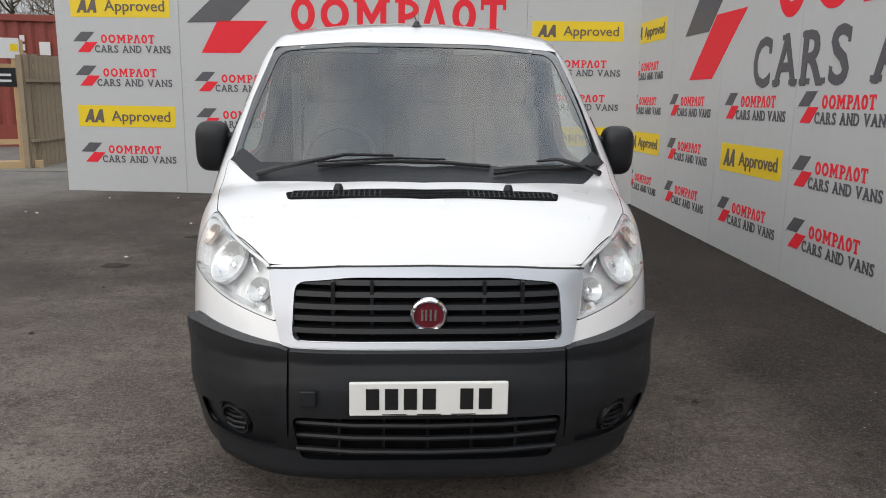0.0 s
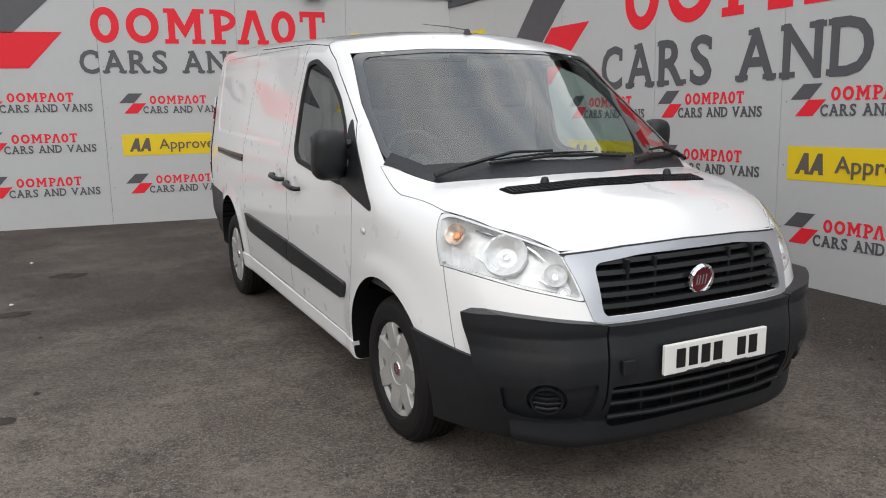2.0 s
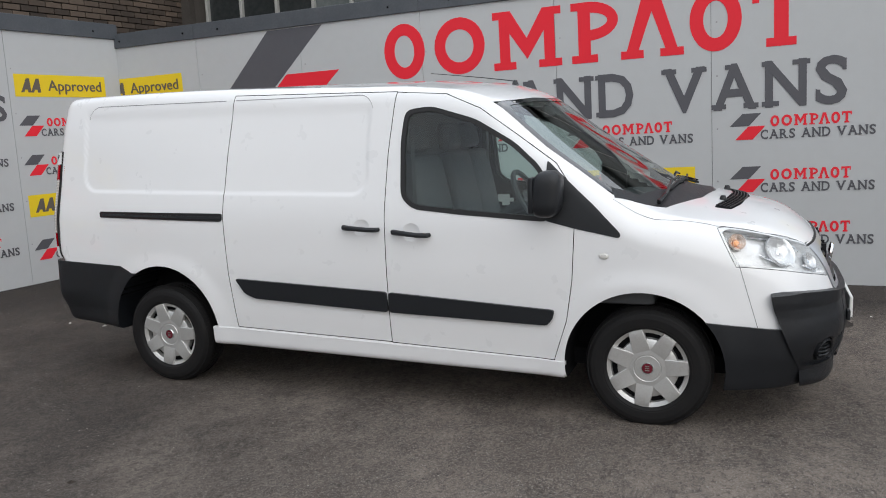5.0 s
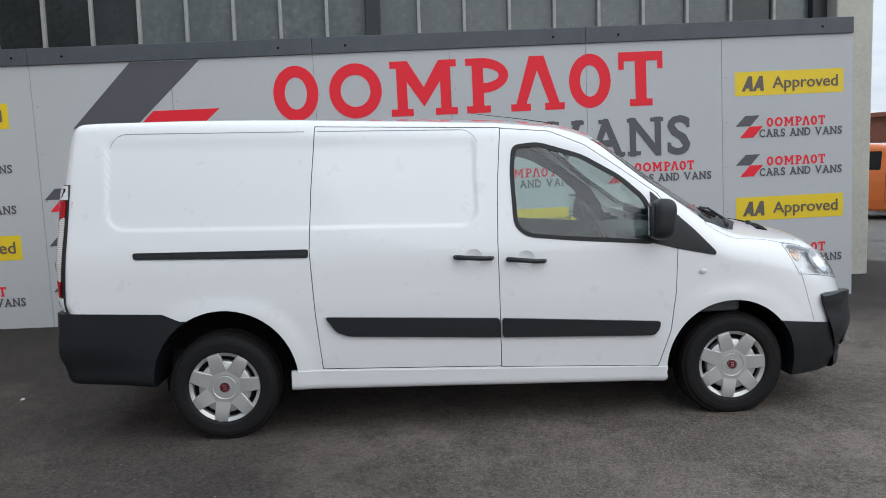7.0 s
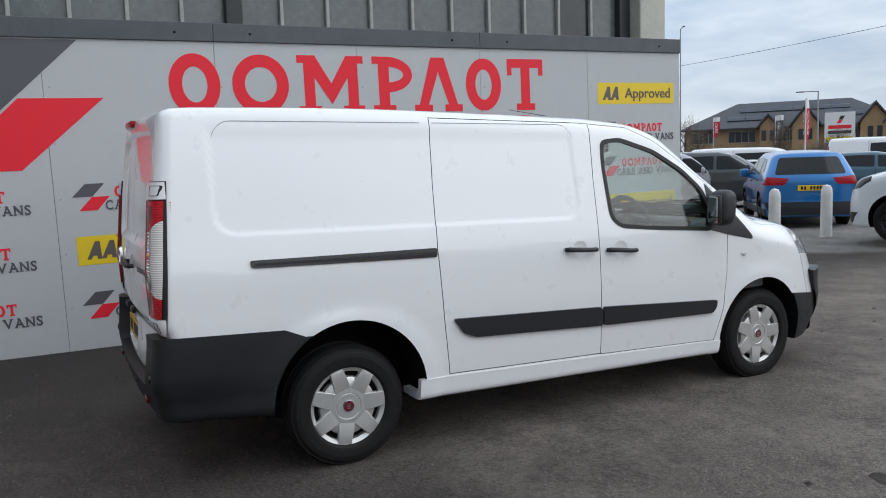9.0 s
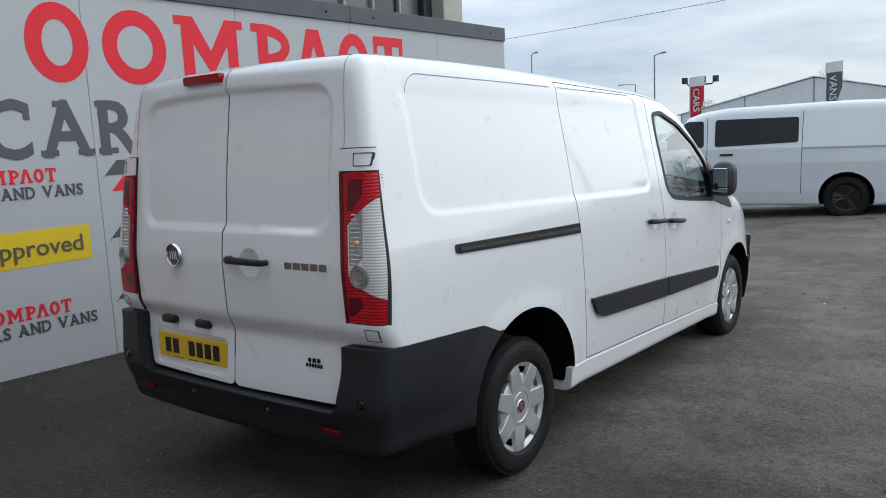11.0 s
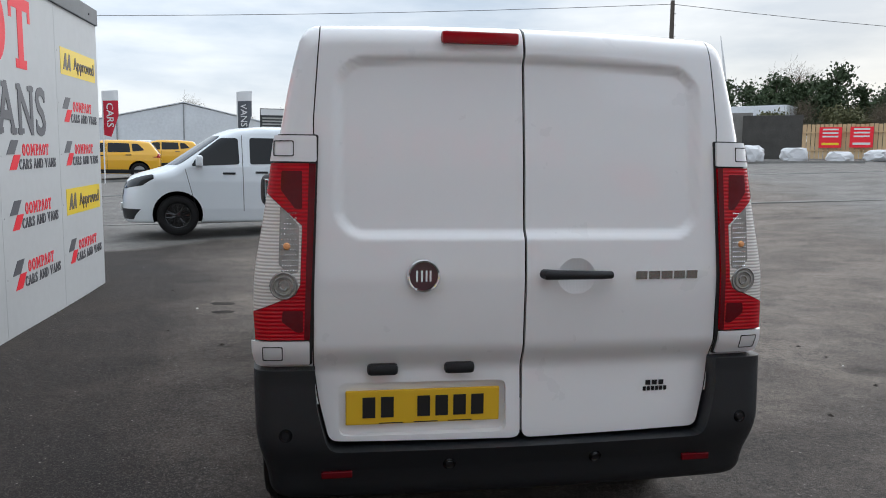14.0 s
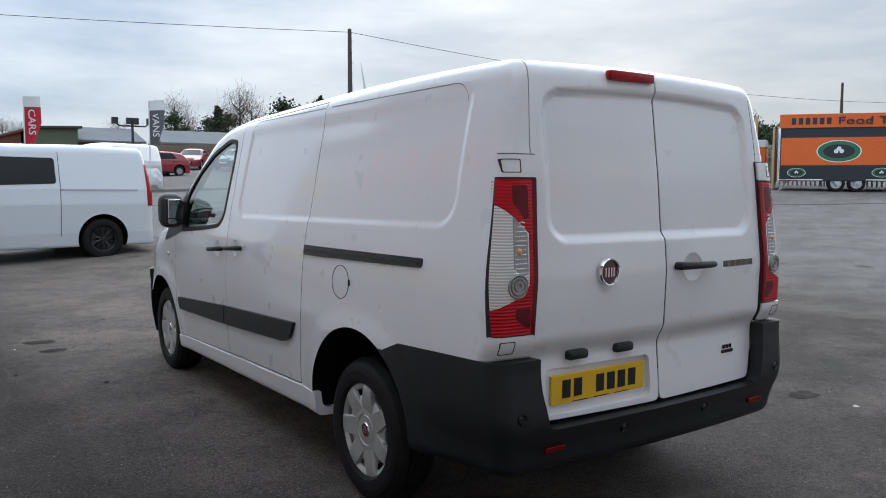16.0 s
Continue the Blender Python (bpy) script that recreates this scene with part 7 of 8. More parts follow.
for x, y in [(5.0 + 1.72 * i, 3.6) for i in range(6)] + [(4.0 + 1.72 * i, 1.3) for i in range(2)] + [(13.0 + 1.72 * i, 1.6) for i in range(2)]:
    sp = thing("solar_panel", "dark blue solar panel on the slate roof", "panel", office @ Matrix.Translation((x, y, 4.46 + (y + .6) * .4014)) @ Matrix.Rotation(pitch, 4, "X"), "solar panels")
    part("frame", block((0, 0, 0), (1.62, 1.9, .05)), SOLAR, sp)
    part("rail", block((0, .93, .05), (1.62, .97, .056)), GALV, sp)
building("trading_unit", "dark red brick unit behind the parked vans", 31.4, -16.9, 232, 8, 6, 3.25, 3.5, RED_BRICK, RED_BRICK, mono=True)
cb = thing("storage_container", "white storage container with dark lettering behind parked vans", "container", Matrix.Translation((27.2, -17.7, 0)) @ Matrix.Rotation(radians(232), 4, "Z"))
part("box", block((0, 0, .1), (6.94, 2.4, 2.08), .03), FLAG_WHITE, cb)
part("frame", block((-.02, -.02, 0), (6.96, 2.42, .1)), STEEL_DARK, cb)
lettering(cb, "CARS AND VANS", 2.1, 6.3, 1.42, .30, STEEL_DARK, .006)

# marquee
mq = thing("marquee", "large white canvas marquee behind parked cars", "tent", Matrix.Translation((9.7, -54.2, gz(9.7, -54.2) - .1)) @ Matrix.Rotation(radians(184), 4, "Z"))
part("canvas_wall", prism([(-9, 0), (9, 0), (9, 2.0), (-9, 2.0)], "y", 0, 18), MARQUEE, mq)
part("canvas_gable", prism([(-9, 2.0), (9, 2.0), (0, 4.0)], "y", 0, 18), MARQUEE, mq)
part("canvas_roof", prism([(-9.3, 1.95), (0, 4.05), (9.3, 1.95), (9.3, 2.02), (0, 4.12), (-9.3, 2.02)], "y", -.1, 18.1), MARQUEE, mq)
for x in (-9, -4.5, 0, 4.5, 9):
    part("frame_post", block((x - .04, -.05, 0), (x + .04, 0, 4.0 - abs(x) * .222)), GALV, mq)

# traders' sign board
sb = thing("sign_board", "dark sign board with pale text bars on two posts", "sign", Matrix.Translation((3.1, -50, gz(3.1, -50))) @ Matrix.Rotation(radians(180), 4, "Z"))
part("board", block((-1.0, 0, 1.9), (1.0, .06, 3.3)), STEEL_DARK, sb)
part("header_panel", block((-.95, .06, 2.85), (.95, .066, 3.25)), FLAG_WHITE, sb)
for side, z in [(y, z) for y in (0,) for z in (2.0, 2.2, 2.4, 2.6)]:
    part("text_bar", block((-.85, -.008, z), (.85, 0, z + .10)), MULLION, sb)
part("header_panel", block((-.95, -.008, 2.85), (.95, 0, 3.25)), FLAG_WHITE, sb)
for x in (-.95, .95):
    part("post", block((x - .05, .0, 0), (x + .05, .06, 1.95)), STEEL_DARK, sb)


def board_fence(name, label, a, b, h, mat, board=.14, gap=.02, pointed=False, rails=True, group=""):
    a, b = Vector((*a, 0)), Vector((*b, 0))
    d = b - a
    root = thing(name, label, "fence", Matrix.Translation((a.x, a.y, 0)) @ Matrix.Rotation(math.atan2(d.y, d.x), 4, "Z"), group)
    n = int(d.length / (board + gap))
    prof = [(0, 0), (board, 0), (board, h - .06), (board / 2, h), (0, h - .06)] if pointed else [(0, 0), (board, 0), (board, h), (0, h)]
    me = as_mesh(prism(prof, "y", 0, .022))
    me.materials.append(mat)
    rest = []
    rnd = random.Random(n)
    for i in range(n):
        t = i / n
        p = a + d * t
        ob = new("board", me)
        ob.parent = root
        ob.matrix_basis = Matrix.Translation((i * (board + gap), rnd.uniform(-.006, .006), gz(p.x, p.y) + rnd.uniform(0, .03)))
    za, zb = gz(a.x, a.y), gz(b.x, b.y)
    if rails:
        for k in (.25, .78):
            part("rail", tube([(0, -.03, za + h * k), (d.length, -.03, zb + h * k)], .035, 4), mat, root)
    for i in range(int(d.length // 2.4) + 1):
        p = a + d.normalized() * (i * 2.4)
        part("post", block((i * 2.4 - .05, .025, gz(p.x, p.y)), (i * 2.4 + .05, .12, gz(p.x, p.y) + h), .005), mat, root)
    return root


board_fence("timber_fence", "weathered upright board fence across the far yard", (-11.5, -58.5), (-30, -46.5), 1.7, TIMBER, .28, .02)
board_fence("timber_fence", "brown board fence with red signs behind boulders", (-21.6, -28.2), (-25.0, -25.5), 1.55, PALE_TIMBER, .15, .03)
board_fence("picket_fence", "pale new timber picket fence by the roadside", (-21.3, -20.9), (-23.2, -12.8), .95, PALE_TIMBER, .075, .075, True)
board_fence("timber_fence", "tall weathered board fence beside the hoarding", (-6.50, 9.32), (-6.22, 12.4), 1.96, YARD_TIMBER, .135, .02)
gate = thing("gate_post", "pale timber gate post with two notices", "post", Matrix.Translation((-6.64, 9.40, 0)) @ Matrix.Rotation(radians(24), 4, "Z"))
part("post", block((-.10, -.06, .1), (.10, .08, 2.22), .01), PALE_TIMBER, gate)
part("notice", block((-.34, -.08, 1.90), (.04, -.065, 2.24)), FLAG_WHITE, gate, "white notice")
part("notice_emblem", block((-.10, -.085, 2.02), (.02, -.078, 2.14)), SIGN_YELLOW, gate)
part("notice", block((-.40, -.08, 1.42), (-.05, -.065, 1.74)), GLOSS_BLACK, gate, "black notice")
for z in (1.50, 1.60):
    part("notice_bar", block((-.36, -.085, z), (-.12, -.078, z + .04)), FLAG_WHITE, gate)
part("board", block((.13, .03, .1), (.22, .06, 1.97)), YARD_TIMBER, gate)
for z in (.42, 1.72):
    part("rail", block((-.9, .08, z), (.24, .13, z + .09)), PALE_TIMBER, gate)
part("foot_beam", block((-.9, -.08, 0), (.26, .10, .14), .01), PALE_TIMBER, gate)

# concrete strip below the container
part("concrete_strip", block((-9, 8.9, -.05), (-5.6, 10.6, .012)), GREY_STONE)
tagged(bpy.data.objects["concrete_strip"], "pale concrete strip beside the timber fence", "pavement", kind="structure")

# shipping container behind the fence
CONT = material("rust_red_container", (.26, .05, .035), .55, vary=.5, scale=2, alt=(.17, .04, .03))
ct = thing("shipping_container", "rust red corrugated shipping container behind a fence", "container", Matrix.Translation((-12.6, 13.4, 0)) @ Matrix.Rotation(radians(12), 4, "Z"))
pts = []
for i in range(22):
    x = i * .28
    pts += [(x, 0), (x + .07, .04), (x + .14, .04), (x + .21, 0)]
pts += [(6.1, 0), (6.1, 2.4), (0, 2.4)]
part("side_sheet", prism(pts, "z", .5, 2.9), CONT, ct)
part("top_rail", block((-.05, -.05, 2.85), (6.15, .08, 3.0), .01), CONT, ct)
part("corner_post", block((6.0, -.05, .4), (6.18, .12, 3.0), .01), CONT, ct)
part("corner_post", block((-.05, -.05, .4), (.1, .12, 3.0), .01), CONT, ct)
part("floor_frame", block((-.05, -.05, 0), (6.15, 2.4, .5)), CONT, ct)
for k in range(4):
    part("code_bar", block((3.95, -.015, 2.40 - .2 * k), (4.05, -.004, 2.54 - .2 * k)), FLAG_WHITE, ct)
part("code_plate", block((4.35, -.015, 2.10), (4.58, -.004, 2.40)), FLAG_WHITE, ct)

# walls and signs at the roadside
dw = part("yard_wall", block((0, 0, 0), (2.6, .25, 2.05), .02, m=Matrix()), DARK_WALL)
dw.matrix_basis = Matrix.Translation((-19.4, -29.6, gz(-19.4, -29.6))) @ Matrix.Rotation(radians(148), 4, "Z")
tagged(dw, "dark stone yard wall at the roadside", "wall")
gw = part("yard_wall", block((0, 0, 0), (2.6, .3, 2.2), .02), GREY_STONE)
gw.matrix_basis = Matrix.Translation((-18.0, -31.5, gz(-18, -31.5))) @ Matrix.Rotation(radians(140), 4, "Z")
tagged(gw, "grey concrete wall at the roadside", "wall")
for t, label in ((.35, "red warning sign with plain white bars"), (.62, "red notice with plain white bars")):
    x, y = (-22.40, -27.35) if t < .5 else (-23.38, -26.58)
    s = thing("warning_sign", label, "sign", Matrix.Translation((x, y, gz(x, y) + .52)) @ Matrix.Rotation(math.atan2(-2.7, 3.4) + math.pi, 4, "Z"), "red signs on the fence")
    part("plate", block((-.46, .0, 0), (.46, .03, .92)), SIGN_RED, s)
    for side in (-.006, .03):
        for z in (.78, .62, .46):
            part("text_bar", block((-.32, side, z), (.32, side + .006, z + .07)), FLAG_WHITE, s)
        part("text_bar", block((-.34, side, .12), (.36, side + .006, .22)), FLAG_WHITE if t > .5 else SIGN_YELLOW, s)
tr = thing("box_trailer", "white box trailer behind a timber fence", "trailer", Matrix.Translation((-25.5, -51.5, gz(-25.5, -51.5))) @ Matrix.Rotation(radians(130), 4, "Z"))
part("box", block((0, 0, .9), (9, 2.4, 2.75), .03), MARQUEE, tr)
part("chassis", block((.5, .3, .5), (8.5, 2.1, .9)), STEEL_DARK, tr)
rs = thing("speed_sign", "round red-rimmed road sign on a grey post", "sign", Matrix.Translation((-22.55, -23.4, gz(-22.55, -23.4))) @ Matrix.Rotation(radians(-45), 4, "Z"))
part("post", tube([(0, 0, 0), (0, 0, 1.5)], .03, 8), GALV, rs)
part("disc", lathe([(.001, .012), (.16, .012), (.17, 0), (.001, 0)], 28, m=Matrix.Translation((0, .05, 1.35)) @ Matrix.Rotation(radians(-90), 4, "X")), FLAG_WHITE, rs)
part("rim", lathe([(.145, .013), (.148, .018), (.17, .018), (.174, 0)], 28, m=Matrix.Translation((0, .05, 1.35)) @ Matrix.Rotation(radians(-90), 4, "X")), SIGN_RED, rs)

# palisade behind the picket fence
board_fence("palisade_fence", "grey steel palisade fence before the trees", (-25.5, -19.5), (-30.5, -7.0), 1.5, GALV, .07, .10, True)
for i, (x, y, w) in enumerate(((-22.1, -18.3, .55), (-24.6, -16.4, .8), (-26.6, -12.2, .8))):
    ban = part("orange_banner", block((-w / 2, -.01, .55), (w / 2, .01, .80)), material("orange_banner_cloth", (.80, .16, .02), .8))
    ban.matrix_basis = Matrix.Translation((x, y, gz(x, y) + (.0 if i == 0 else .6))) @ Matrix.Rotation(radians(104 if i == 0 else 112), 4, "Z")
    tagged(ban, "small orange banner tied to the fence", "banner", "orange banners on the fences")

# ---- orange food trailer ----
ORANGE = material("orange_trailer_paint", (.74, .135, .018), .45, vary=.15, scale=1)
NAVY = material("navy_trailer_panel", (.018, .022, .03), .35)
GREEN_RING = material("green_emblem", (.03, .16, .07), .5)
fx, fy = -24.2, -12.2
ft = thing("food_trailer", "orange and black catering trailer on twin wheels", "trailer", Matrix.Translation((fx, fy, gz(fx, fy))) @ Matrix.Rotation(math.atan2(.80, -.60), 4, "Z"))
part("body", block((0, .0, .38), (6.6, 2.2, 2.45), .02), NAVY, ft)
part("orange_panel", block((.08, -.012, .95), (6.5, .0, 1.95)), ORANGE, ft)
part("name_board", block((.0, -.06, 2.30), (6.6, .02, 2.80), .01), ORANGE, ft)
part("roof", block((-.02, 0, 2.45), (6.62, 2.22, 2.52)), NAVY, ft)
part("skirt_rail", block((0, -.03, .40), (1.5, .0, .44)), CHROME, ft)
part("skirt_rail", block((2.9, -.03, .40), (6.6, .0, .44)), CHROME, ft)
part("corner_post", block((-.04, -.04, .35), (.04, .04, 2.3)), CHROME, ft)
lettering(ft, "Food Truck", 1.95, 4.6, 2.42, .26, NAVY, .066, .004)
text_bars(ft, "name_bar", .35, 1.75, 2.42, 2.66, 6, -.062, NAVY, -1, .35)
for cx, cz, k in ((2.0, 1.45, 1.0), (.62, .68, .42), (3.4, .68, .42), (4.9, 1.45, 1.0)):
    for nm, a, b, mt, dy in (("emblem_edge", .74, .40, PLATE_WHITE, -.014), ("emblem_ring", .70, .37, GREEN_RING, -.018), ("emblem_field", .52, .25, NAVY, -.022)):
        ov = [(cx + a * k * math.cos(t), cz + b * k * math.sin(t)) for t in (2 * math.pi * i / 30 for i in range(30))]
        part(nm, prism(ov, "y", dy, .0), mt, ft)
    for dx, dz in ((-.09, .0), (.09, .0), (0, .10)):
        part("emblem_leaf", lathe([(.0005, .004), (.075 * k, 0)], 14, m=Matrix.Translation((cx + dx * k, -.022, cz + dz * k)) @ Matrix.Rotation(radians(90), 4, "X")), PLATE_WHITE, ft)
for x in (1.95, 2.62):
    w = wheel_parts(ft, (x, .10, .30), 1, .30, .2, ALLOY)
    w.matrix_basis = Matrix.Translation((x, .10, .30)) @ Matrix.Rotation(radians(90), 4, "X")
part("drawbar", tube([(0, 1.1, .4), (-.9, 1.1, .35)], .05, 6), GALV, ft)
part("jack_leg", tube([(.35, .1, .42), (.05, .05, .02)], .03, 6), GALV, ft)
lo = thing("portable_toilet", "orange portable cabin with a pale roof beside posts", "cabin", Matrix.Translation((-25.6, -14.2, gz(-25.6, -14.2))) @ Matrix.Rotation(radians(120), 4, "Z"))
part("cabin", block((-.5, -.5, 0), (.5, .5, 1.55), .02), ORANGE, lo)
part("roof", block((-.53, -.53, 1.55), (.53, .53, 1.85), .03), FLAG_WHITE, lo)
for i, (x, y) in enumerate(((-24.7, -13.5), (-25.0, -12.9))):
    p = part("timber_post", block((-.05, -.05, 0), (.05, .05, 2.75 - .4 * i), .01), PALE_TIMBER)
    p.matrix_basis = Matrix.Translation((x, y, gz(x, y)))
    tagged(p, "pale upright timber post for string lights", "post", "posts for string lights")

# lattice pylon and wind turbine on the horizon
py_root = thing("electricity_pylon", "far lattice electricity pylon above the trees", "pylon", Matrix.Translation((-104, -104, 2.5)))
for sx, sy in ((-1, -1), (-1, 1), (1, -1), (1, 1)):
    part("leg", tube([(sx * 1.6, sy * 1.6, 0), (sx * .5, sy * .5, 11), (sx * .25, sy * .25, 16)], .12, 4), GALV, py_root)
for z in (9, 11.6, 14.2):
    part("cross_arm", tube([(-2.4, 0, z), (0, 0, z + .5), (2.4, 0, z)], .12, 4), GALV, py_root)
for i in range(7):
    z, w = i * 2.1, 1.6 - .1 * i * 1.3
    part("brace", tube([(-w, w, z), (w * .85, w * .85, z + 2)], .06, 4), GALV, py_root)
    part("brace", tube([(w, w, z), (-w * .85, w * .85, z + 2)], .06, 4), GALV, py_root)
wt = thing("wind_turbine", "pale wind turbine far beyond the trees", "turbine", Matrix.Translation((-115, -205, 3)))
part("tower", tube([(0, 0, 0), (0, 0, 22)], [.7, .4], 10), FLAG_WHITE, wt)
for a in (80, 200, 320):
    part("blade", tube([(0, .6, 22), (6 * math.cos(radians(a)), .6, 22 + 6 * math.sin(radians(a))), (13 * math.cos(radians(a)), .6, 22 + 13 * math.sin(radians(a)))], [.3, .35, .08], 6), FLAG_WHITE, wt)

# ---- road edge ----
KERB = material("old_kerb_concrete", (.24, .235, .22), .9, vary=.5, scale=3)
LINE = material("worn_white_line", (.34, .34, .33), .8, vary=.6, scale=5, alt=(.2, .2, .195))


def strip(name, label, pts, width, height, mat, cat):
    """A low strip laid on the ground along points of the plan."""
    bm, rows = bmesh.new(), []
    dense = []
    for a, b in zip(pts, pts[1:]):
        k = max(1, int(math.dist(a, b) / 1.5))
        dense += [(a[0] + (b[0] - a[0]) * i / k, a[1] + (b[1] - a[1]) * i / k) for i in range(k)]
    dense.append(pts[-1])
    for i, (x, y) in enumerate(dense):
        q, p = dense[min(i + 1, len(dense) - 1)], dense[max(i - 1, 0)]
        nx, ny = -(q[1] - p[1]), q[0] - p[0]
        k = width / 2 / math.hypot(nx, ny)
        z = gz(x, y)
        rows.append([bm.verts.new((x + s * nx * k, y + s * ny * k, z + h)) for s, h in ((-1, -.05), (-1, height), (1, height), (1, -.05))])
    for a, b in zip(rows, rows[1:]):
        for j in range(3):
            bm.faces.new((a[j], a[j + 1], b[j + 1], b[j]))
    return tagged(part(name, bm, mat), label, cat, kind="structure")


strip("kerb", "worn low kerb along the far road edge", [(20, -27.0), (-1.6, -27.9), (-6, -27.2), (-11.5, -26.3), (-18.5, -25.9), (-21.5, -23.8)], .22, .09, KERB, "kerb")
strip("road_line", "worn white line along the road", [(22, -20.2), (-1.3, -20.5), (-8.9, -20.1), (-14.5, -19.8), (-19, -19.2)], .13, .014, LINE, "road marking")
strip("broken_edge", "ragged pale edge of the old tarmac", [(9, -11.9), (-1.2, -12.0), (-5.0, -11.75), (-9.4, -11.4), (-14, -10.6)], .16, .016, KERB, "road edge")
strip("broken_edge", "ragged pale edge of the old tarmac", [(-14, -10.6), (-18.5, -8.8), (-24, -5.5)], .12, .014, KERB, "road edge")

# ---- trees ----
BARK = material("tree_bark", (.075, .06, .045), .95, vary=.5, scale=8)
LEAF_G = material("dark_evergreen_leaf", (.030, .052, .020), .8, vary=.6, scale=1.5, alt=(.055, .075, .028))
LEAF_B = material("bare_brown_twigs", (.105, .082, .058), .95, vary=.5, scale=1.5, alt=(.16, .125, .085))
LEAF_O = material("olive_scrub_leaf", (.085, .095, .040), .9, vary=.6, scale=1.5, alt=(.14, .12, .06))


def tree(label, h, spread, mat, kind, seed):
    rnd = random.Random(seed)
    root = thing("tree", label, "tree", group="trees beyond the road")
    tr = bmesh.new()
    tube([(0, 0, -.2), (.05, .03, h * .4), (0, .05, h * .92)], [.05 * h ** .7, .035 * h ** .7, .01], 8, tr)
    tips = []
    for i in range(22 if kind == "bare" else 12):
        z = h * rnd.uniform(.22, .85)
        a = rnd.uniform(0, 6.28)
        ln = spread * (1 - z / h * .75) * rnd.uniform(.6, 1)
        e = Vector((ln * math.cos(a), ln * math.sin(a), z + ln * (.8 if kind == "bare" else .15)))
        mid = Vector((e.x * .5, e.y * .5, z + (e.z - z) * .35))
        tube([(0, 0, z), mid, e], [.02 * h ** .5, .013 * h ** .5, .004], 4, tr)
        tips += [mid, e, (mid + e) / 2]
    part("trunk", tr, BARK, root)
    cr = bmesh.new()
    for i in range(1900 if kind != "bare" else 1300):
        if kind == "cone":
            v = rnd.random() ** .9
            rad = spread * (1 - v) ** .75 * rnd.uniform(.35, 1.0) * (.75 + .35 * math.sin(v * 34 + seed))
            a = rnd.uniform(0, 6.28)
            c = Vector((rad * math.cos(a), rad * math.sin(a), h * (.08 + .92 * v) - rad * .25))
            s = rnd.uniform(.10, .24)
        elif kind == "round":
            t = rnd.choice(tips)
            c = t + Vector((rnd.gauss(0, 1), rnd.gauss(0, 1), rnd.gauss(0, .8))) * spread * .17
            s = rnd.uniform(.10, .24)
        else:
            t = rnd.choice(tips)
            c = t + Vector((rnd.gauss(0, 1), rnd.gauss(0, 1), abs(rnd.gauss(0, .9)))) * spread * .2
            s = rnd.uniform(.25, .6)
        d = Vector((rnd.gauss(0, 1), rnd.gauss(0, 1), rnd.gauss(.5 if kind != "bare" else 1.6, .7))).normalized()
        o = d.orthogonal().normalized() * (s * (.5 if kind != "bare" else .018))
        k = rnd.uniform(0, 6.28)
        o.rotate(Matrix.Rotation(k, 3, d))
        cr.faces.new([cr.verts.new(p) for p in (c - o, c + o, c + d * s + o * .4, c + d * s - o * .4)])
    part("crown", cr, mat, root)
    return root


kinds = [tree("dark evergreen conifer beyond the road", 5.2, 2.3, LEAF_G, "cone", 1), tree("dark green leafy tree beyond the road", 5.0, 2.2, LEAF_G, "round", 2), tree("bare brown winter tree beyond the road", 5.6, 2.2, LEAF_B, "bare", 3),
         tree("olive green scrub tree beyond the road", 3.4, 2.0, LEAF_O, "round", 4), tree("bare brown winter shrub beyond the road", 3.2, 2.2, LEAF_B, "bare", 5)]
rnd = random.Random(21)
stands = []
for (ax, ay), (bx, by), n, mix, k in (((-20, -75), (-46, -66), 34, (0, 1, 1, 2, 1, 2), 1.1), ((-30, -52), (-41, -37), 34, (1, 0, 3, 1, 3, 1), .82), ((-38, -40), (-50, -14), 44, (3, 1, 4, 1, 1, 3), .60), ((-27, -43), (-37, -30), 22, (3, 4, 3), .62),
                                   ((-4, -76), (-18, -72), 8, (1, 2, 2, 4), .7), ((3.5, -74), (-1, -72), 6, (1, 1, 2), .8), ((4, -66), (22, -62), 10, (2, 4, 2), .62), ((24, -40), (46, -28), 36, (4, 4, 2, 4), .55), ((30, -60), (37, -56), 5, (1, 4, 1), .62),
                                   ((-14, 20), (-5, 24), 8, (2, 2, 4), 1.25), ((-52, -14), (-60, 6), 18, (3, 1, 4, 1), .62), ((-42, 22), (-26, 40), 14, (2, 2, 2, 4), 1.3), ((-30, -33), (-38, -13), 60, (4, 3, 4, 4, 3), .36)):
    for i in range(n):
        t = (i + rnd.random()) / n
        stands.append((ax + (bx - ax) * t + rnd.gauss(0, 1.4), ay + (by - ay) * t + rnd.gauss(0, 1.4), rnd.choice(mix), k * rnd.uniform(.75, 1.2)))
used = set()
for x, y, j, k in stands:
    m = Matrix.Translation((x, y, gz(x, y))) @ Matrix.Rotation(rnd.uniform(0, 6.28), 4, "Z") @ Matrix.Diagonal((k, k, k * rnd.uniform(.85, 1.15), 1))
    if j in used:
        copy_thing(kinds[j], Matrix()).matrix_basis = m
    else:
        kinds[j].matrix_basis = m
        used.add(j)

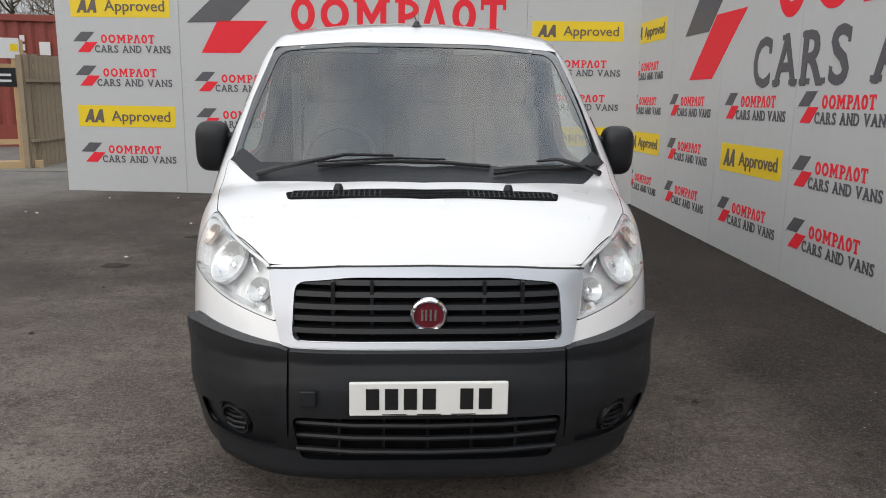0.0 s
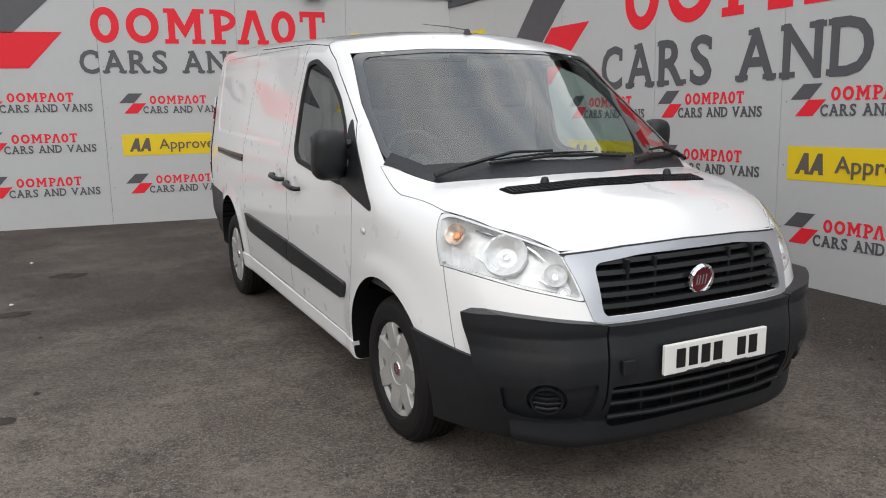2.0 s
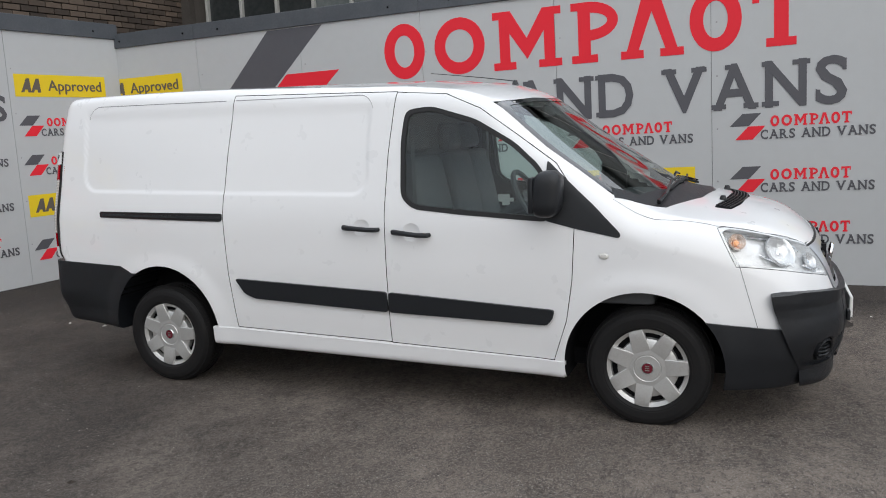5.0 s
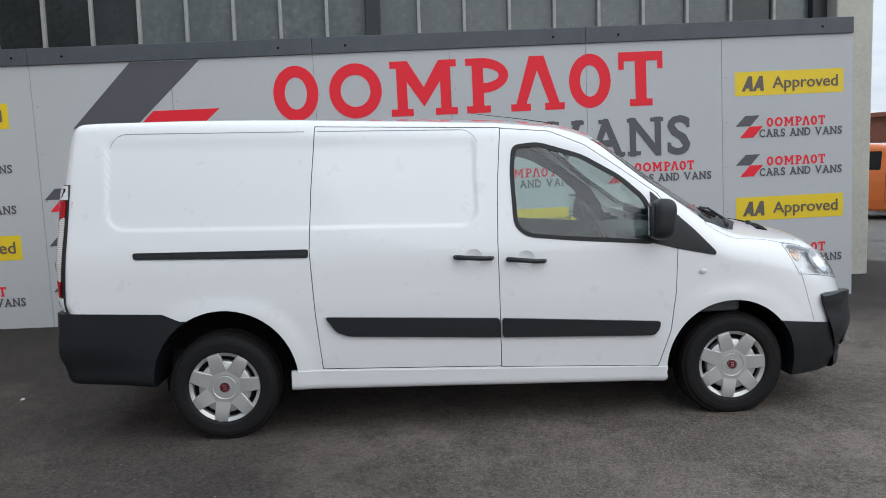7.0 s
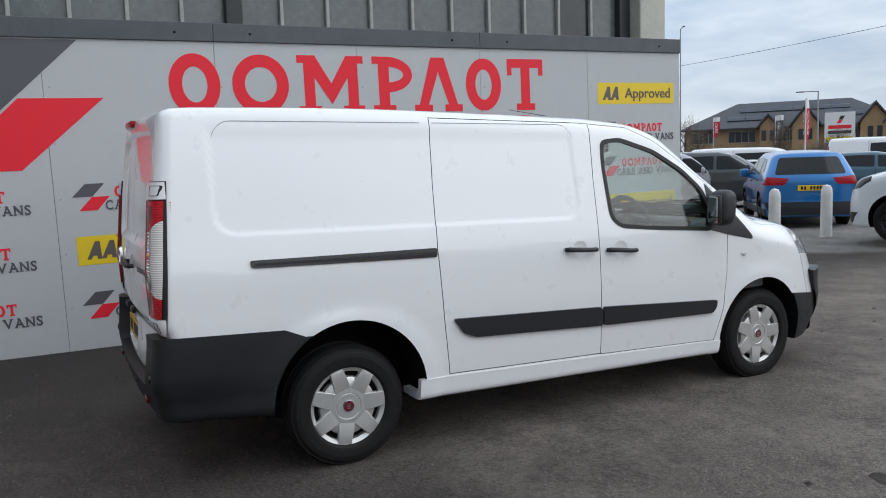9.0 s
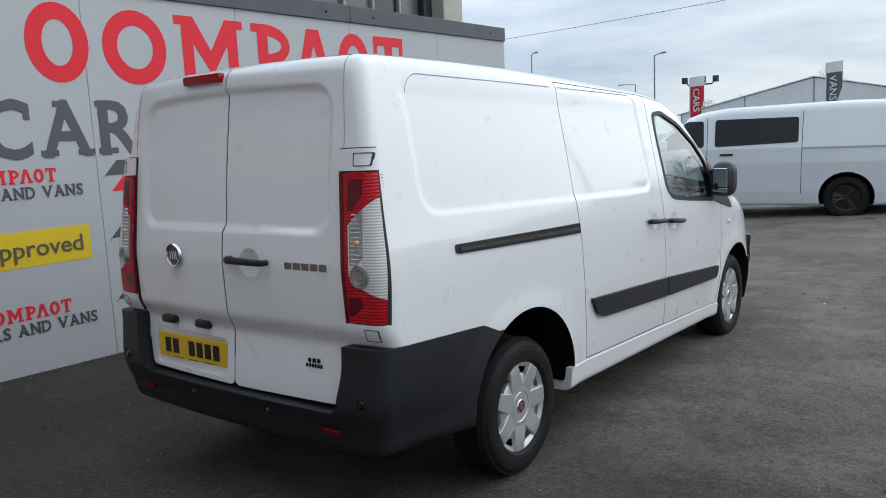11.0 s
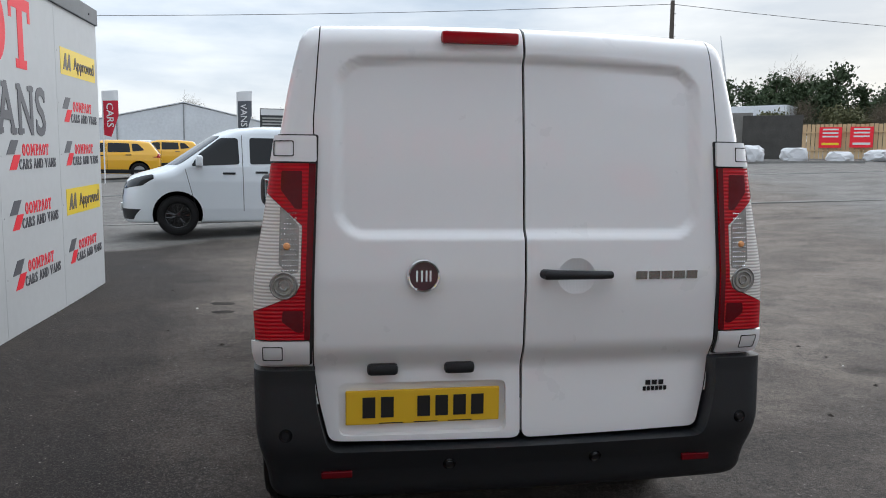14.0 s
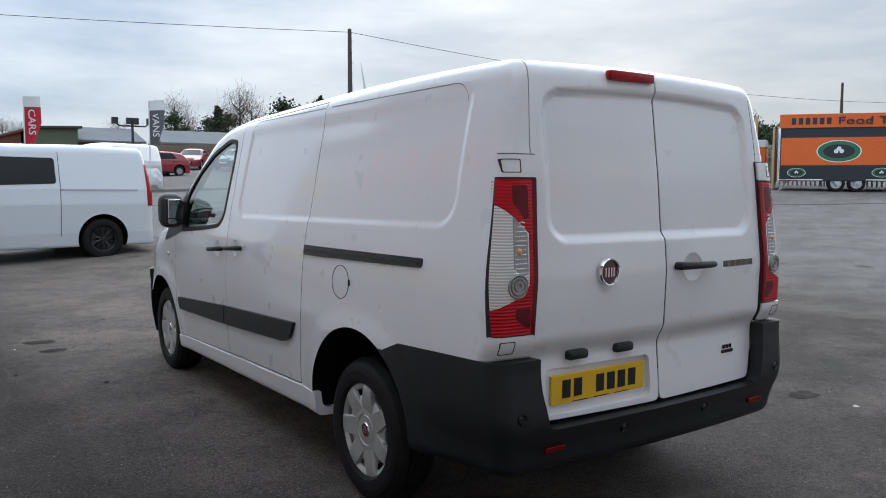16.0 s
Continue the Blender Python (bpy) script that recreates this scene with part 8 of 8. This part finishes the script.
# rough grass bank at the foot of the trees
GRASS = material("rough_grass_bank", (.075, .070, .034), .95, vary=.9, scale=1.2, alt=(.030, .036, .015), bump=.8, bump_scale=4)
bank = bmesh.new()
line = [(-26, -34), (-29, -29), (-32, -22), (-36, -14), (-40, -6), (-46, 6)]
rows = []
for (x, y), (qx, qy) in zip(line, line[1:] + [(-48, 10)]):
    for t in (0, .25, .5, .75):
        cx, cy = x + (qx - x) * t, y + (qy - y) * t
        row = []
        for k in range(9):
            u = k / 8
            bx, by = cx - 14 * u * .86, cy - 14 * u * .5
            row.append(bank.verts.new((bx, by, gz(bx, by) + 1.5 * ease(u, 0, .45) + .22 * noise.noise(Vector((bx * .6, by * .6, 0))) * (u > 0) - .02)))
        rows.append(row)
for a, b in zip(rows, rows[1:]):
    for k in range(8):
        bank.faces.new((a[k], a[k + 1], b[k + 1], b[k]))
tagged(part("grass_bank", bank, GRASS, smooth=True), "rough grassy bank below the trees", "ground", kind="structure")

# string lights over the catering trailer
BULB = material("white_lamp_glass", (.85, .84, .80), .3)
a, b = Vector((-24.7, -13.5, gz(-24.7, -13.5) + 2.7)), Vector((-29.5, -22.5, gz(-29.5, -22.5) + 2.5))
sl = thing("string_light", "string of white festoon bulbs above the fence", "lamp")
drop = lambda t: a.lerp(b, t) - Vector((0, 0, 1.2 * t * (1 - t)))
part("cord", tube([drop(i / 12) for i in range(13)], .008, 4), WIRE, sl)
for i in range(10):
    part("bulb", lathe([(.0005, -.05), (.045, -.03), (.05, .0), (.03, .05), (.012, .08)], 10, m=Matrix.Translation(drop((i + .5) / 10) - Vector((0, 0, .08)))), BULB, sl, smooth=True)

# the dealer's white board beside the vans
wb = thing("sign_board", "white sign board with plain coloured shapes", "sign", Matrix.Translation((37.1, -54.9, -1.25)) @ Matrix.Rotation(math.atan2(-9.5, -12.9), 4, "Z") @ Matrix.Scale(2.0, 4))
part("board", block((-.55, 0, 1.9), (.55, .05, 3.1)), FLAG_WHITE, wb)
part("logo_bar", prism([(-.05, 2.80), (.10, 2.80), (.18, 2.95), (.03, 2.95)], "y", -.01, 0), STEEL_DARK, wb)
part("logo_bar", prism([(-.12, 2.66), (.03, 2.66), (.11, 2.79), (-.04, 2.79)], "y", -.01, 0), SIGN_RED, wb)
part("text_bar", block((-.42, -.008, 2.44), (.42, 0, 2.58)), SIGN_RED, wb)
part("text_bar", block((-.42, -.008, 2.24), (.42, 0, 2.36)), STEEL_DARK, wb)
part("text_bar", block((-.50, -.008, 1.95), (.50, 0, 2.12)), SIGN_YELLOW, wb)
for x in (-.5, .5):
    part("post", block((x - .04, .0, .62), (x + .04, .05, 1.9)), GALV, wb)
